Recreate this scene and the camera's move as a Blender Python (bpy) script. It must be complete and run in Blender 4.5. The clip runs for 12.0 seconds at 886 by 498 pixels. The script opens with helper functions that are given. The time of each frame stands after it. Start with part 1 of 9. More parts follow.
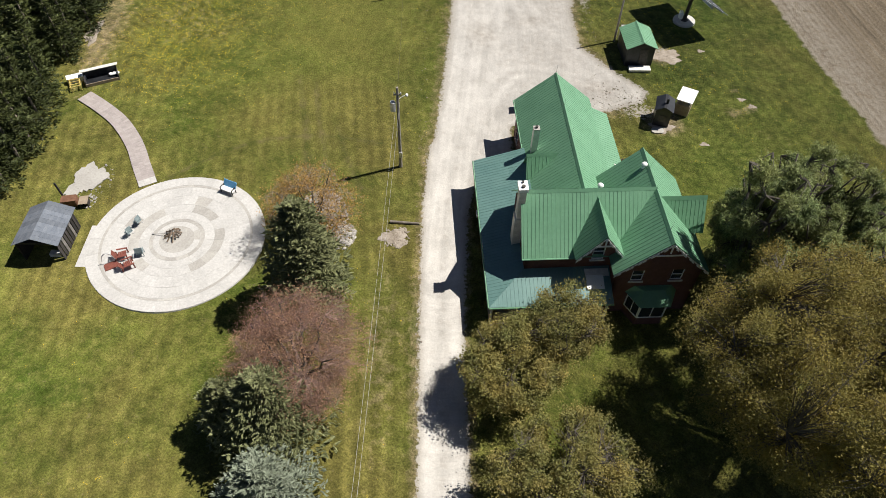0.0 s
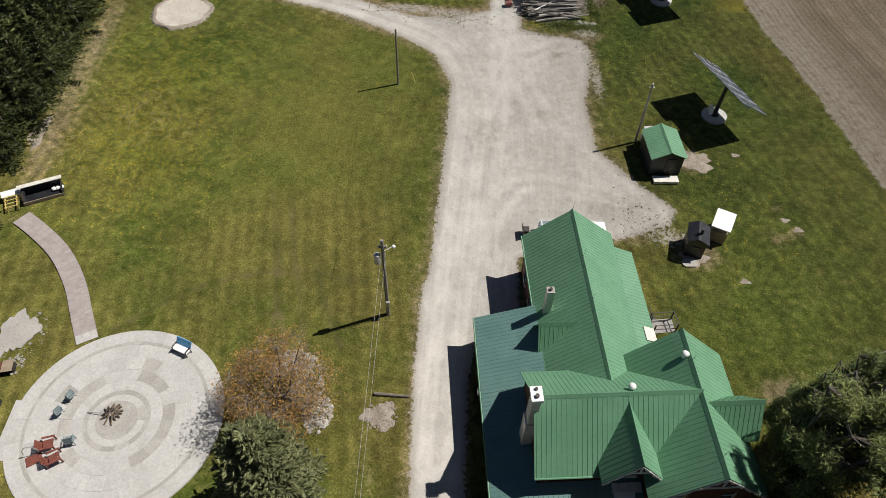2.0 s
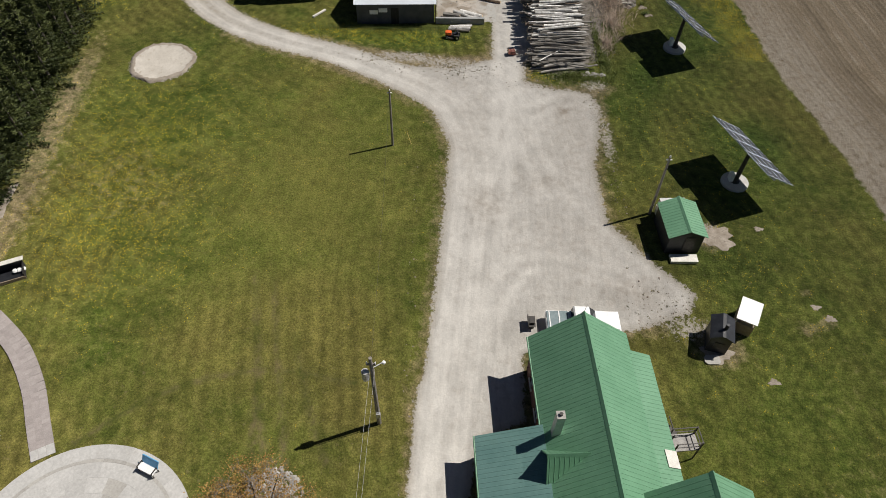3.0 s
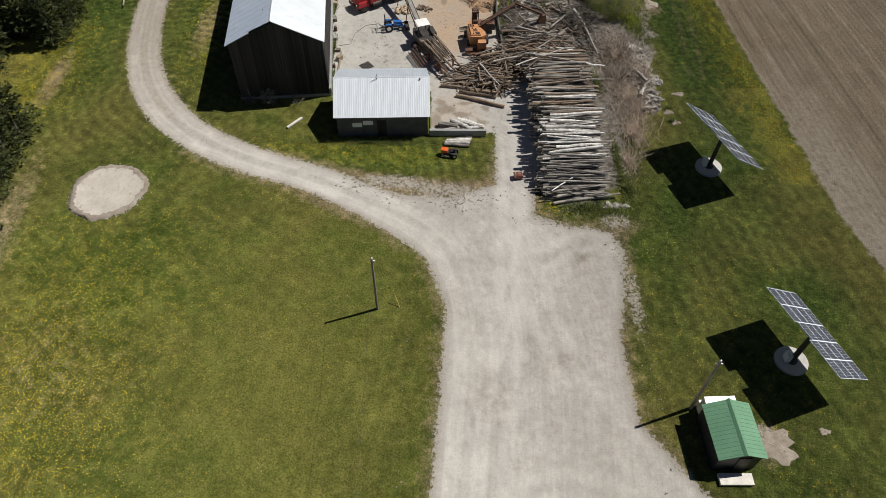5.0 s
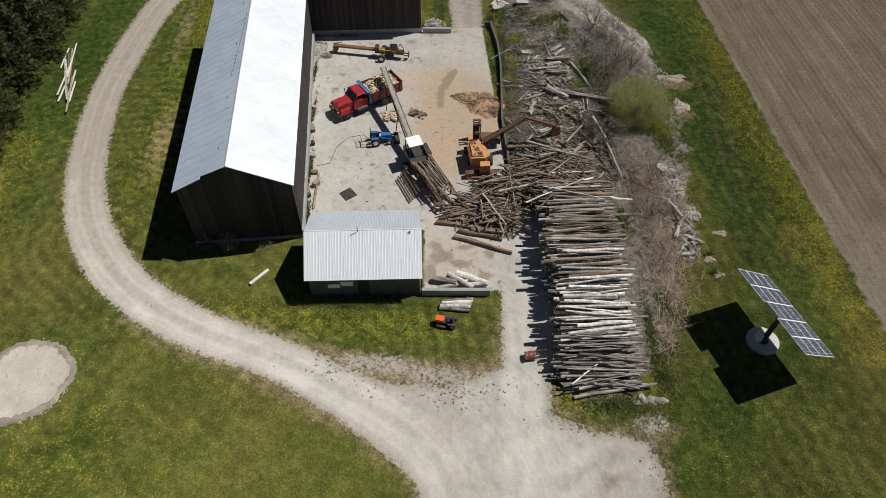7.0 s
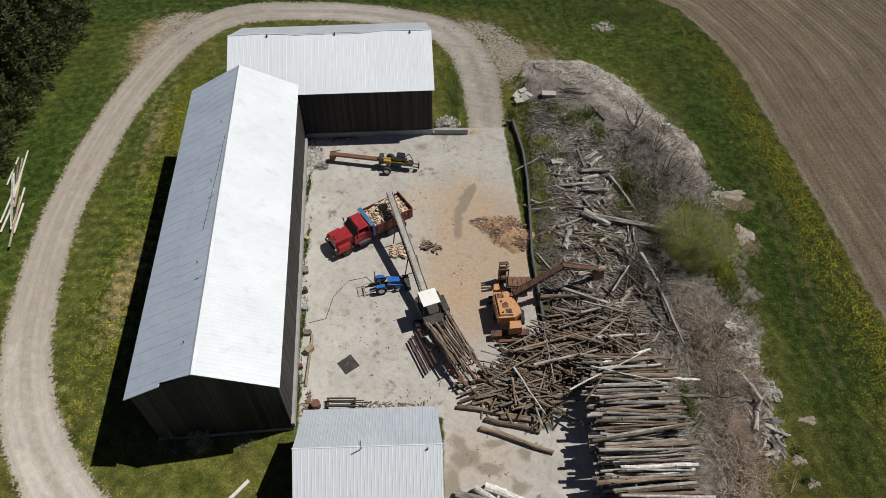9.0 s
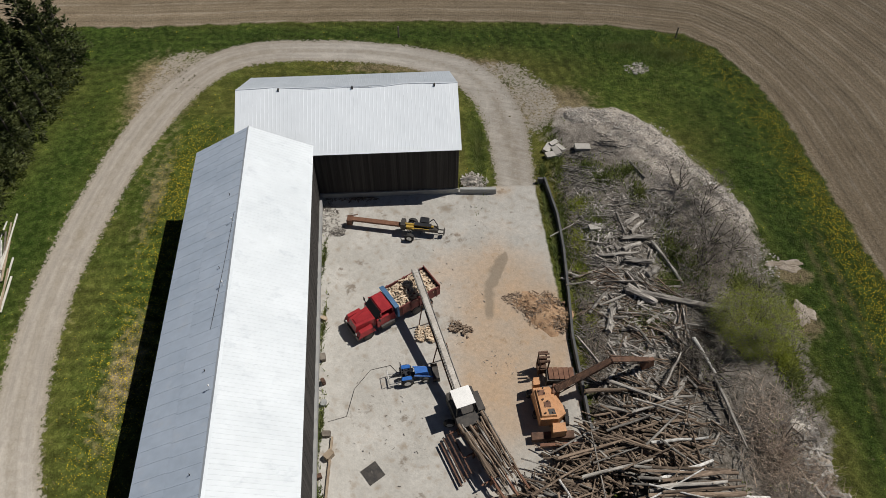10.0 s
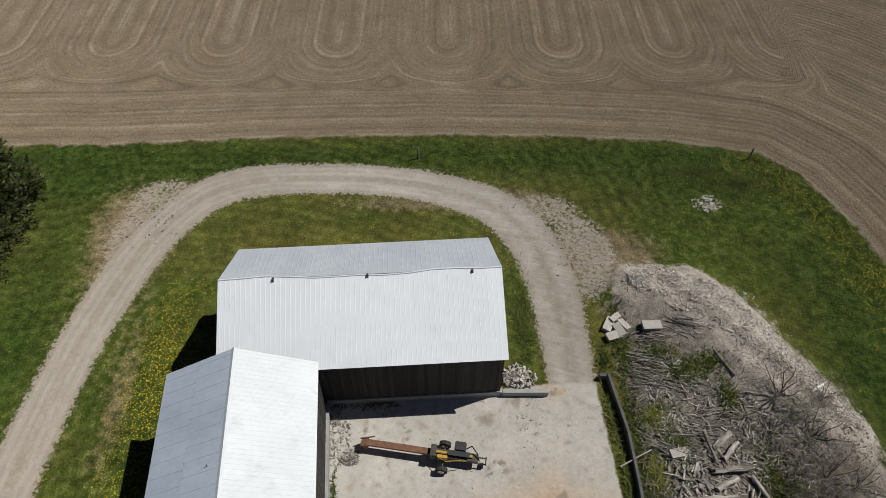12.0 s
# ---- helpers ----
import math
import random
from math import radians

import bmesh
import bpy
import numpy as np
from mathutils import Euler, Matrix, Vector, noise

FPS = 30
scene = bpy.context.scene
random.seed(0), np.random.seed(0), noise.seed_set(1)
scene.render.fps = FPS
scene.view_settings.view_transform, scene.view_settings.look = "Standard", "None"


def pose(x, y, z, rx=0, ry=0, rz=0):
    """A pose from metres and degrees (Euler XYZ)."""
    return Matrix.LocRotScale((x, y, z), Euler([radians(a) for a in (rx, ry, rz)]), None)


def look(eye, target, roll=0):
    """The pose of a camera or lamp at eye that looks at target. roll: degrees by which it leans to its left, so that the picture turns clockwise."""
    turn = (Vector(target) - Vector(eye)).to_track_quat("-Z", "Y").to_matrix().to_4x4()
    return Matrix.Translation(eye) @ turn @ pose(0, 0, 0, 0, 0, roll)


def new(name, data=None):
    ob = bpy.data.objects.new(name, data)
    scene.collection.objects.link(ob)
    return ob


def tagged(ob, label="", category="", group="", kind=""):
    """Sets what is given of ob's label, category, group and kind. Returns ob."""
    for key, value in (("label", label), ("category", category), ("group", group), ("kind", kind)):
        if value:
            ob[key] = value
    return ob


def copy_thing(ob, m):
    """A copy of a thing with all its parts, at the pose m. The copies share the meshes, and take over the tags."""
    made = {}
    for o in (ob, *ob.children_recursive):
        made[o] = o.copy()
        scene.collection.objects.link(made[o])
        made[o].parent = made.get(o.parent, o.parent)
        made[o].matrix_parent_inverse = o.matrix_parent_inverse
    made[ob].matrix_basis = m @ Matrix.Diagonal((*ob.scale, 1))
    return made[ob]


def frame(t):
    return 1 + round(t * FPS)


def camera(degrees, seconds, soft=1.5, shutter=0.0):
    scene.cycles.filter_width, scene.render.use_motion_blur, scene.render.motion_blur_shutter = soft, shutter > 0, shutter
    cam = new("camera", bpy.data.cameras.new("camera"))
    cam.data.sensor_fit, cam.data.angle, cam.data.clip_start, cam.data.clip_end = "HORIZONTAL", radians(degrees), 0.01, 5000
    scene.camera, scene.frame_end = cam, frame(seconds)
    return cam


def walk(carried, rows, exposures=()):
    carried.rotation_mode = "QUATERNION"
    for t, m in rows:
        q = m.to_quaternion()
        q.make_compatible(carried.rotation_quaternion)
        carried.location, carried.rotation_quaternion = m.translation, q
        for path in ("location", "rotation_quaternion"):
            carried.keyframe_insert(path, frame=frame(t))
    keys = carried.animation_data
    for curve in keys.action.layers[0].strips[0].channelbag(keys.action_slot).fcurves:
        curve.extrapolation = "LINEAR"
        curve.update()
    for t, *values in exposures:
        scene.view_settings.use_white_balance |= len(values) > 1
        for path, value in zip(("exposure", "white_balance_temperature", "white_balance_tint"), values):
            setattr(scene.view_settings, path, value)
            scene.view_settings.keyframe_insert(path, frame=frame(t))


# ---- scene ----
cam = camera(66.46, 12.0, 0.85)
PATH = [
    (0.0, pose(7.306, 16.689, 44.000, 38.800, -0.702, 0.000)),
    (0.5, pose(7.406, 20.220, 43.989, 38.817, -0.732, 0.035)),
    (1.0, pose(7.469, 24.064, 44.081, 38.866, -0.736, 0.020)),
    (1.5, pose(7.580, 28.178, 44.149, 38.975, -0.727, 0.015)),
    (2.0, pose(7.687, 32.467, 44.346, 39.043, -0.711, 0.020)),
    (2.5, pose(7.848, 36.826, 44.518, 39.129, -0.690, 0.066)),
    (3.0, pose(7.965, 41.236, 44.707, 39.223, -0.655, 0.084)),
    (3.2, pose(8.024, 42.985, 44.820, 39.235, -0.643, 0.063)),
    (4.8, pose(8.308, 57.781, 45.554, 39.287, -0.554, -0.098)),
    (5.0, pose(8.329, 59.771, 45.592, 39.282, -0.544, -0.111)),
    (5.5, pose(8.427, 64.620, 45.719, 39.275, -0.508, -0.134)),
    (6.0, pose(8.567, 69.458, 45.845, 39.268, -0.471, -0.108)),
    (6.5, pose(8.765, 74.281, 45.978, 39.275, -0.410, -0.069)),
    (7.0, pose(8.898, 79.097, 46.035, 39.312, -0.398, -0.074)),
    (8.8, pose(7.607, 95.492, 45.833, 39.515, -0.433, -0.326)),
    (9.0, pose(7.117, 97.141, 45.775, 39.524, -0.430, -0.345)),
    (9.5, pose(5.819, 101.278, 45.680, 39.542, -0.427, -0.357)),
    (10.0, pose(4.707, 105.727, 45.627, 39.516, -0.434, -0.360)),
    (10.5, pose(3.776, 110.545, 45.613, 39.459, -0.455, -0.371)),
    (11.0, pose(3.000, 115.669, 45.636, 39.428, -0.480, -0.403)),
    (11.5, pose(2.409, 121.138, 45.692, 39.379, -0.480, -0.431)),
    (12.0, pose(1.920, 126.664, 45.852, 39.347, -0.501, -0.432)),
]
walk(cam, PATH, [(0.0, 0.55), (0.5, 0.48), (1.0, 0.36), (1.5, 0.22), (2.0, 0.1), (3.2, 0.0), (5.0, -0.05), (7.0, -0.08), (9.0, -0.19), (10.0, -0.25), (12.0, -0.24)])

# ---- sun and sky ----
SUN_EL, SUN_AZ = 56.5, 70.5
sun_dir = Vector((math.sin(radians(SUN_AZ)) * math.cos(radians(SUN_EL)),
                  math.cos(radians(SUN_AZ)) * math.cos(radians(SUN_EL)), math.sin(radians(SUN_EL))))
world = bpy.data.worlds.new("sky")
scene.world = world
world.use_nodes = True
wn = world.node_tree
sky = wn.nodes.new("ShaderNodeTexSky")
sky.sky_type, sky.sun_disc = "NISHITA", False
sky.air_density, sky.dust_density = 0.4, 0.3
sky.sun_elevation, sky.sun_rotation = radians(SUN_EL), radians(SUN_AZ)
wn.links.new(sky.outputs[0], wn.nodes["Background"].inputs[0])
wn.nodes["Background"].inputs[1].default_value = 0.05
sun = new("sun", bpy.data.lights.new("sun", "SUN"))
sun.data.energy, sun.data.angle, sun.data.color = 5.0, radians(0.55), (1.0, 0.95, 0.88)
sun.matrix_world = look(sun_dir * 200, (0, 0, 0))


# ---- materials ----
def nodes_of(name):
    m = bpy.data.materials.new(name)
    m.use_nodes = True
    t = m.node_tree
    return m, t, t.nodes["Principled BSDF"]


def add(t, kind, **props):
    n = t.nodes.new(kind)
    for k, v in props.items():
        if k == "operation":
            n.operation = v
        elif k == "blend":
            n.blend_type = v
    return n


def noise_of(t, vec, scale, detail=4.0, rough=0.55):
    n = t.nodes.new("ShaderNodeTexNoise")
    n.inputs["Scale"].default_value, n.inputs["Detail"].default_value, n.inputs["Roughness"].default_value = scale, detail, rough
    if vec is not None:
        t.links.new(vec, n.inputs["Vector"])
    return n.outputs["Fac"]


def ramp(t, fac, a, b):
    n = t.nodes.new("ShaderNodeMapRange")
    n.inputs[1].default_value, n.inputs[2].default_value = a, b
    t.links.new(fac, n.inputs[0])
    return n.outputs[0]


def math_of(t, op, a, b):
    n = add(t, "ShaderNodeMath", operation=op)
    for i, v in ((0, a), (1, b)):
        if isinstance(v, (int, float)):
            n.inputs[i].default_value = v
        else:
            t.links.new(v, n.inputs[i])
    return n.outputs[0]


def mixed(t, fac, a, b, blend="MIX"):
    n = t.nodes.new("ShaderNodeMix")
    n.data_type, n.blend_type = "RGBA", blend
    for i, v in ((0, fac), (6, a), (7, b)):
        if isinstance(v, (int, float)):
            n.inputs[i].default_value = v
        elif isinstance(v, tuple):
            n.inputs[i].default_value = (*v, 1)
        else:
            t.links.new(v, n.inputs[i])
    return n.outputs[2]


def bump_of(t, bsdf, height, strength, dist):
    n = t.nodes.new("ShaderNodeBump")
    n.inputs["Strength"].default_value, n.inputs["Distance"].default_value = strength, dist
    t.links.new(height, n.inputs["Height"])
    t.links.new(n.outputs[0], bsdf.inputs["Normal"])


def mat(name, c1, c2, rough=0.7, metal=0.0, s1=1.2, s2=22.0, bump=0.25, vary=0.0, stretch=(1, 1, 1), c3=None, island=0.0, dist=0.02, grain=0.28):
    """A surface of two tones at one scale, grain at another, and a third tone for stains."""
    m, t, b = nodes_of(name)
    co = t.nodes.new("ShaderNodeTexCoord").outputs["Object"]
    mp = t.nodes.new("ShaderNodeMapping")
    mp.inputs["Scale"].default_value, mp.inputs["Rotation"].default_value = stretch, (0.62, 0.47, 0.55)
    t.links.new(co, mp.inputs["Vector"])
    info = t.nodes.new("ShaderNodeObjectInfo")
    sh = t.nodes.new("ShaderNodeVectorMath")
    sh.operation = "MULTIPLY"
    sh.inputs[1].default_value = (37.0, 91.0, 53.0)
    t.links.new(info.outputs["Random"], sh.inputs[0])
    t.links.new(sh.outputs[0], mp.inputs["Location"])
    v = mp.outputs[0]
    big, fine = noise_of(t, v, s1), noise_of(t, v, s2, 3.0)
    col = mixed(t, ramp(t, big, 0.35, 0.65), c1, c2)
    if c3:
        col = mixed(t, ramp(t, noise_of(t, v, s1 * 2.7, 6.0, 0.7), 0.56, 0.68), col, c3)
    col = mixed(t, 1.0, col, mixed(t, fine, (1 - grain,) * 3, (1 + grain,) * 3), "MULTIPLY")
    if vary:
        col = mixed(t, 1.0, col, mixed(t, info.outputs["Random"], (1 - vary,) * 3, (1 + vary,) * 3), "MULTIPLY")
    if island:
        g = t.nodes.new("ShaderNodeNewGeometry").outputs["Random Per Island"]
        col = mixed(t, 1.0, col, mixed(t, g, (1 - island,) * 3, (1 + island,) * 3), "MULTIPLY")
    t.links.new(col, b.inputs["Base Color"])
    b.inputs["Roughness"].default_value, b.inputs["Metallic"].default_value = rough, metal
    if bump:
        bump_of(t, b, fine, bump, dist)
    return m


M = {}
M["green_roof"] = mat("painted_green_steel", (0.112, 0.252, 0.148), (0.134, 0.285, 0.172), 0.58, 0.0, 0.5, 5, 0.04, c3=(0.108, 0.245, 0.143), grain=0.14)
M["teal_roof"] = mat("faded_teal_steel", (0.10, 0.19, 0.175), (0.125, 0.225, 0.205), 0.34, 0.0, 0.5, 5, 0.04, c3=(0.11, 0.20, 0.18), grain=0.14)
# One galvanised roof painted in two tones: sunlit east, sky-tinted shaded west.
M["zinc_lit"] = mat("bright_galvanised_steel", (0.585, 0.63, 0.665), (0.64, 0.685, 0.72), 0.6, 0.0, 0.35, 1.8, 0.0, stretch=(0.5, 1, 1), c3=(0.53, 0.575, 0.615), grain=0.07)
M["zinc_shade"] = mat("weathered_bluish_steel", (0.395, 0.465, 0.555), (0.465, 0.535, 0.63), 0.5, 0.0, 0.3, 2.2, 0.0, stretch=(0.6, 1, 1), c3=(0.47, 0.525, 0.60), grain=0.12)
M["white_roof"] = mat("white_painted_steel_sheet", (0.68, 0.73, 0.78), (0.71, 0.76, 0.81), 0.5, 0.0, 0.3, 1.5, 0.0, stretch=(1, 0.35, 1), c3=(0.66, 0.71, 0.76), grain=0.06)
M["old_steel"] = mat("worn_grey_steel", (0.17, 0.16, 0.15), (0.26, 0.25, 0.235), 0.6, 0.2, 2.5, 15, 0.15, c3=(0.13, 0.10, 0.08))
# Greyer steel for the north roof slopes, their dimmer look set in the colour.
M["zinc_north"] = mat("weathered_steel_sheet", (0.45, 0.50, 0.55), (0.51, 0.56, 0.61), 0.5, 0.2, 0.4, 2, 0.0, c3=(0.44, 0.49, 0.54), grain=0.08)
M["barn_wood"] = mat("weathered_grey_boards", (0.023, 0.02, 0.018), (0.048, 0.043, 0.039), 0.9, 0, 2, 30, 0.5, vary=0.45, stretch=(6, 6, 0.5), c3=(0.038, 0.031, 0.027))
M["brick"] = mat("dark_red_brick", (0.115, 0.048, 0.036), (0.15, 0.066, 0.05), 0.85, 0, 2.5, 30, 0.4, c3=(0.09, 0.042, 0.034))
M["block"] = mat("concrete_block", (0.26, 0.27, 0.27), (0.33, 0.33, 0.32), 0.9, 0, 1.2, 25, 0.3)
# Block tone darkened to put the walls' shade into the colour.
M["shaded_block"] = mat("tarred_concrete_block", (0.07, 0.072, 0.075), (0.10, 0.10, 0.10), 0.9, 0, 1.2, 25, 0.3)
M["white"] = mat("white_paint", (0.74, 0.74, 0.72), (0.82, 0.82, 0.80), 0.5, 0, 1.5, 20, 0.08)
M["offwhite"] = mat("faded_white_boards", (0.55, 0.53, 0.48), (0.68, 0.66, 0.60), 0.7, 0, 2.5, 20, 0.2)
M["concrete"] = mat("poured_concrete", (0.42, 0.41, 0.392), (0.48, 0.47, 0.45), 0.85, 0, 0.7, 6, 0.25, vary=0.05, c3=(0.41, 0.395, 0.37))
M["concrete_dark"] = mat("stained_concrete", (0.33, 0.315, 0.29), (0.39, 0.375, 0.345), 0.85, 0, 0.7, 6, 0.25, vary=0.08)
M["paver"] = mat("brown_path_pavers", (0.30, 0.265, 0.252), (0.355, 0.318, 0.302), 0.9, 0, 1.5, 16, 0.3, vary=0.07)
M["shingle"] = mat("blue_grey_shingles", (0.10, 0.115, 0.14), (0.14, 0.155, 0.18), 0.85, 0, 1.5, 18, 0.4, island=0.2)
M["bark"] = mat("grey_bark", (0.13, 0.11, 0.09), (0.21, 0.185, 0.155), 0.95, 0, 2.5, 18, 0.6, vary=0.2, dist=0.04)
M["log"] = mat("drying_log_bark", (0.115, 0.104, 0.091), (0.33, 0.31, 0.28), 0.9, 0, 1.6, 9, 0.8, vary=0.4, stretch=(0.5, 2, 2), c3=(0.43, 0.41, 0.375), island=0.4, dist=0.03, grain=0.5)
M["log_pale"] = mat("bleached_log", (0.36, 0.35, 0.33), (0.66, 0.65, 0.62), 0.9, 0, 1.6, 9, 0.6, vary=0.35, stretch=(1.6, 1.5, 1.5), c3=(0.13, 0.11, 0.09), island=0.25, dist=0.03, grain=0.4)
M["log_brown"] = mat("brown_fresh_log", (0.095, 0.068, 0.048), (0.215, 0.16, 0.117), 0.9, 0, 1.6, 9, 0.8, vary=0.4, stretch=(0.5, 2, 2), c3=(0.33, 0.265, 0.20), island=0.42, dist=0.03, grain=0.5)
M["endgrain"] = mat("cut_wood_end", (0.55, 0.43, 0.29), (0.64, 0.52, 0.37), 0.85, 0, 4, 30, 0.2, vary=0.2)
M["split"] = mat("split_firewood", (0.40, 0.30, 0.205), (0.64, 0.53, 0.40), 0.85, 0, 3, 25, 0.25, island=0.35, c3=(0.25, 0.17, 0.11))
M["red_paint"] = mat("faded_red_truck_paint", (0.27, 0.02, 0.025), (0.35, 0.03, 0.035), 0.35, 0, 2, 15, 0.05, c3=(0.26, 0.03, 0.03))
M["darkred"] = mat("rusty_dark_red_steel", (0.13, 0.03, 0.028), (0.19, 0.045, 0.04), 0.6, 0.1, 2, 15, 0.15, c3=(0.10, 0.05, 0.035))
M["dull_blue"] = mat("dull_blue_paint", (0.04, 0.11, 0.22), (0.07, 0.16, 0.29), 0.55, 0, 2, 15, 0.1)
M["blue_paint"] = mat("blue_tractor_paint", (0.02, 0.10, 0.36), (0.03, 0.14, 0.44), 0.35, 0, 3, 15, 0.05)
M["yellow_paint"] = mat("worn_yellow_paint", (0.36, 0.23, 0.035), (0.46, 0.30, 0.05), 0.5, 0, 2.5, 15, 0.1, c3=(0.25, 0.13, 0.05))
M["orange_paint"] = mat("faded_orange_yellow_paint", (0.43, 0.205, 0.08), (0.52, 0.265, 0.12), 0.55, 0, 2.0, 15, 0.1, c3=(0.22, 0.12, 0.07))
M["orange"] = mat("bright_orange_paint", (0.62, 0.10, 0.02), (0.70, 0.13, 0.03), 0.4, 0, 3, 15, 0.03)
M["rust"] = mat("rusty_steel", (0.13, 0.06, 0.035), (0.20, 0.10, 0.06), 0.75, 0.2, 2.5, 20, 0.2, vary=0.1)
M["rust_dark"] = mat("dark_rusted_steel", (0.065, 0.036, 0.024), (0.135, 0.075, 0.048), 0.8, 0.2, 2.0, 16, 0.2, vary=0.1, c3=(0.19, 0.10, 0.06))
M["slabwood"] = mat("grey_split_slabwood", (0.15, 0.137, 0.12), (0.36, 0.34, 0.31), 0.9, 0, 0.9, 14, 0.4, island=0.5, c3=(0.11, 0.09, 0.07))
M["chip_pale"] = mat("bleached_wood_chips", (0.29, 0.265, 0.24), (0.52, 0.49, 0.45), 0.9, 0, 0.9, 14, 0.3, island=0.4)
M["bark_dark"] = mat("dark_limb_bark", (0.06, 0.052, 0.043), (0.105, 0.092, 0.078), 0.95, 0, 2.0, 14, 0.5)
M["iron"] = mat("dark_iron", (0.035, 0.033, 0.032), (0.07, 0.062, 0.055), 0.6, 0.3, 3, 20, 0.15)
M["black"] = mat("black_painted_steel", (0.012, 0.013, 0.016), (0.025, 0.027, 0.032), 0.45, 0.1, 2, 15, 0.1)
M["rubber"] = mat("tyre_rubber", (0.018, 0.018, 0.018), (0.035, 0.034, 0.033), 0.85, 0, 4, 30, 0.2)
M["steel"] = mat("bare_steel", (0.45, 0.45, 0.45), (0.56, 0.56, 0.55), 0.45, 0.5, 2, 20, 0.1)
M["pole_wood"] = mat("weathered_pole_wood", (0.20, 0.175, 0.15), (0.29, 0.26, 0.23), 0.9, 0, 1.5, 20, 0.4, stretch=(4, 4, 0.4))
M["plank"] = mat("aged_plank", (0.26, 0.20, 0.14), (0.36, 0.29, 0.21), 0.85, 0, 2, 20, 0.3, vary=0.2)
M["yellow_wood"] = mat("yellow_painted_wood", (0.50, 0.38, 0.10), (0.58, 0.46, 0.16), 0.7, 0, 2, 20, 0.2)
M["redwood"] = mat("red_brown_stained_wood", (0.14, 0.042, 0.03), (0.21, 0.065, 0.045), 0.6, 0, 3, 20, 0.2)
M["sky_blue"] = mat("light_blue_paint", (0.10, 0.32, 0.55), (0.14, 0.38, 0.62), 0.5, 0, 3, 20, 0.1)
M["grey_fabric"] = mat("grey_green_fabric", (0.16, 0.21, 0.22), (0.22, 0.27, 0.28), 0.9, 0, 3, 30, 0.2)
M["rock"] = mat("pale_field_stone", (0.31, 0.29, 0.26), (0.42, 0.40, 0.365), 0.9, 0, 1.5, 12, 0.5, vary=0.25, c3=(0.27, 0.25, 0.22), island=0.25)
M["sand"] = mat("pale_gravel_sand", (0.42, 0.385, 0.335), (0.50, 0.465, 0.41), 0.95, 0, 0.8, 9, 0.5, c3=(0.33, 0.29, 0.235))
M["straw"] = mat("dry_reed_stalks", (0.31, 0.235, 0.18), (0.47, 0.385, 0.305), 0.9, 0, 2, 20, 0, island=0.4)
M["twig"] = mat("grey_twigs", (0.19, 0.165, 0.145), (0.29, 0.26, 0.23), 0.9, 0, 2, 20, 0, island=0.3)
M["twig_red"] = mat("reddish_twigs", (0.20, 0.125, 0.105), (0.28, 0.185, 0.155), 0.9, 0, 0.6, 20, 0, island=0.3)


def leaf_mat(name, c1, c2, vary=0.4, trans=0.25):
    m, t, b = nodes_of(name)
    g = t.nodes.new("ShaderNodeNewGeometry")
    info = t.nodes.new("ShaderNodeObjectInfo")
    co = t.nodes.new("ShaderNodeTexCoord").outputs["Object"]
    col = mixed(t, ramp(t, noise_of(t, co, 0.45, 3), 0.35, 0.65), c1, c2)
    col = mixed(t, 1.0, col, mixed(t, g.outputs["Random Per Island"], (1 - vary,) * 3, (1 + vary,) * 3), "MULTIPLY")
    col = mixed(t, 1.0, col, mixed(t, info.outputs["Random"], (0.82,) * 3, (1.18,) * 3), "MULTIPLY")
    t.links.new(col, b.inputs["Base Color"])
    b.inputs["Roughness"].default_value = 0.6
    b.inputs["Specular IOR Level"].default_value = 0.25
    if trans:
        tr = t.nodes.new("ShaderNodeBsdfTranslucent")
        t.links.new(col, tr.inputs[0])
        mx = t.nodes.new("ShaderNodeMixShader")
        mx.inputs[0].default_value = trans
        t.links.new(b.outputs[0], mx.inputs[1])
        t.links.new(tr.outputs[0], mx.inputs[2])
        t.links.new(mx.outputs[0], t.nodes["Material Output"].inputs[0])
    return m


M["chip_heap"] = mat("orange_brown_bark_mulch", (0.27, 0.165, 0.095), (0.42, 0.285, 0.175), 0.95, 0, 1.8, 9, 0.6, c3=(0.17, 0.10, 0.06))
M["bare_earth"] = mat("bare_grey_earth", (0.215, 0.18, 0.14), (0.32, 0.28, 0.235), 0.95, 0, 1.2, 7, 0.6, c3=(0.17, 0.14, 0.11))
M["belt"] = mat("worn_pale_steel", (0.33, 0.305, 0.27), (0.46, 0.435, 0.40), 0.4, 0.4, 1.5, 12, 0.1, c3=(0.24, 0.20, 0.16))
M["spruce"] = leaf_mat("dark_spruce_needles", (0.034, 0.046, 0.014), (0.088, 0.102, 0.032), 0.5, 0.15)
M["spruce_blue"] = leaf_mat("blue_spruce_needles", (0.18, 0.21, 0.15), (0.24, 0.27, 0.20), 0.4, 0.15)
M["spruce_mid"] = leaf_mat("green_spruce_needles", (0.140, 0.155, 0.070), (0.205, 0.215, 0.105), 0.45, 0.2)
M["pine"] = leaf_mat("pine_needles", (0.125, 0.165, 0.062), (0.215, 0.235, 0.080), 0.5, 0.25)
M["leaf_gold"] = leaf_mat("young_olive_gold_leaves", (0.175, 0.160, 0.045), (0.265, 0.212, 0.056), 0.2, 0.45)
M["leaf_apple"] = leaf_mat("young_apple_leaves", (0.205, 0.215, 0.072), (0.345, 0.285, 0.090), 0.22, 0.45)
M["blossom"] = leaf_mat("pale_blossom", (0.40, 0.40, 0.30), (0.52, 0.50, 0.42), 0.3, 0.3)
M["leaf_red"] = leaf_mat("red_maple_buds", (0.31, 0.17, 0.115), (0.40, 0.235, 0.14), 0.4, 0.3)
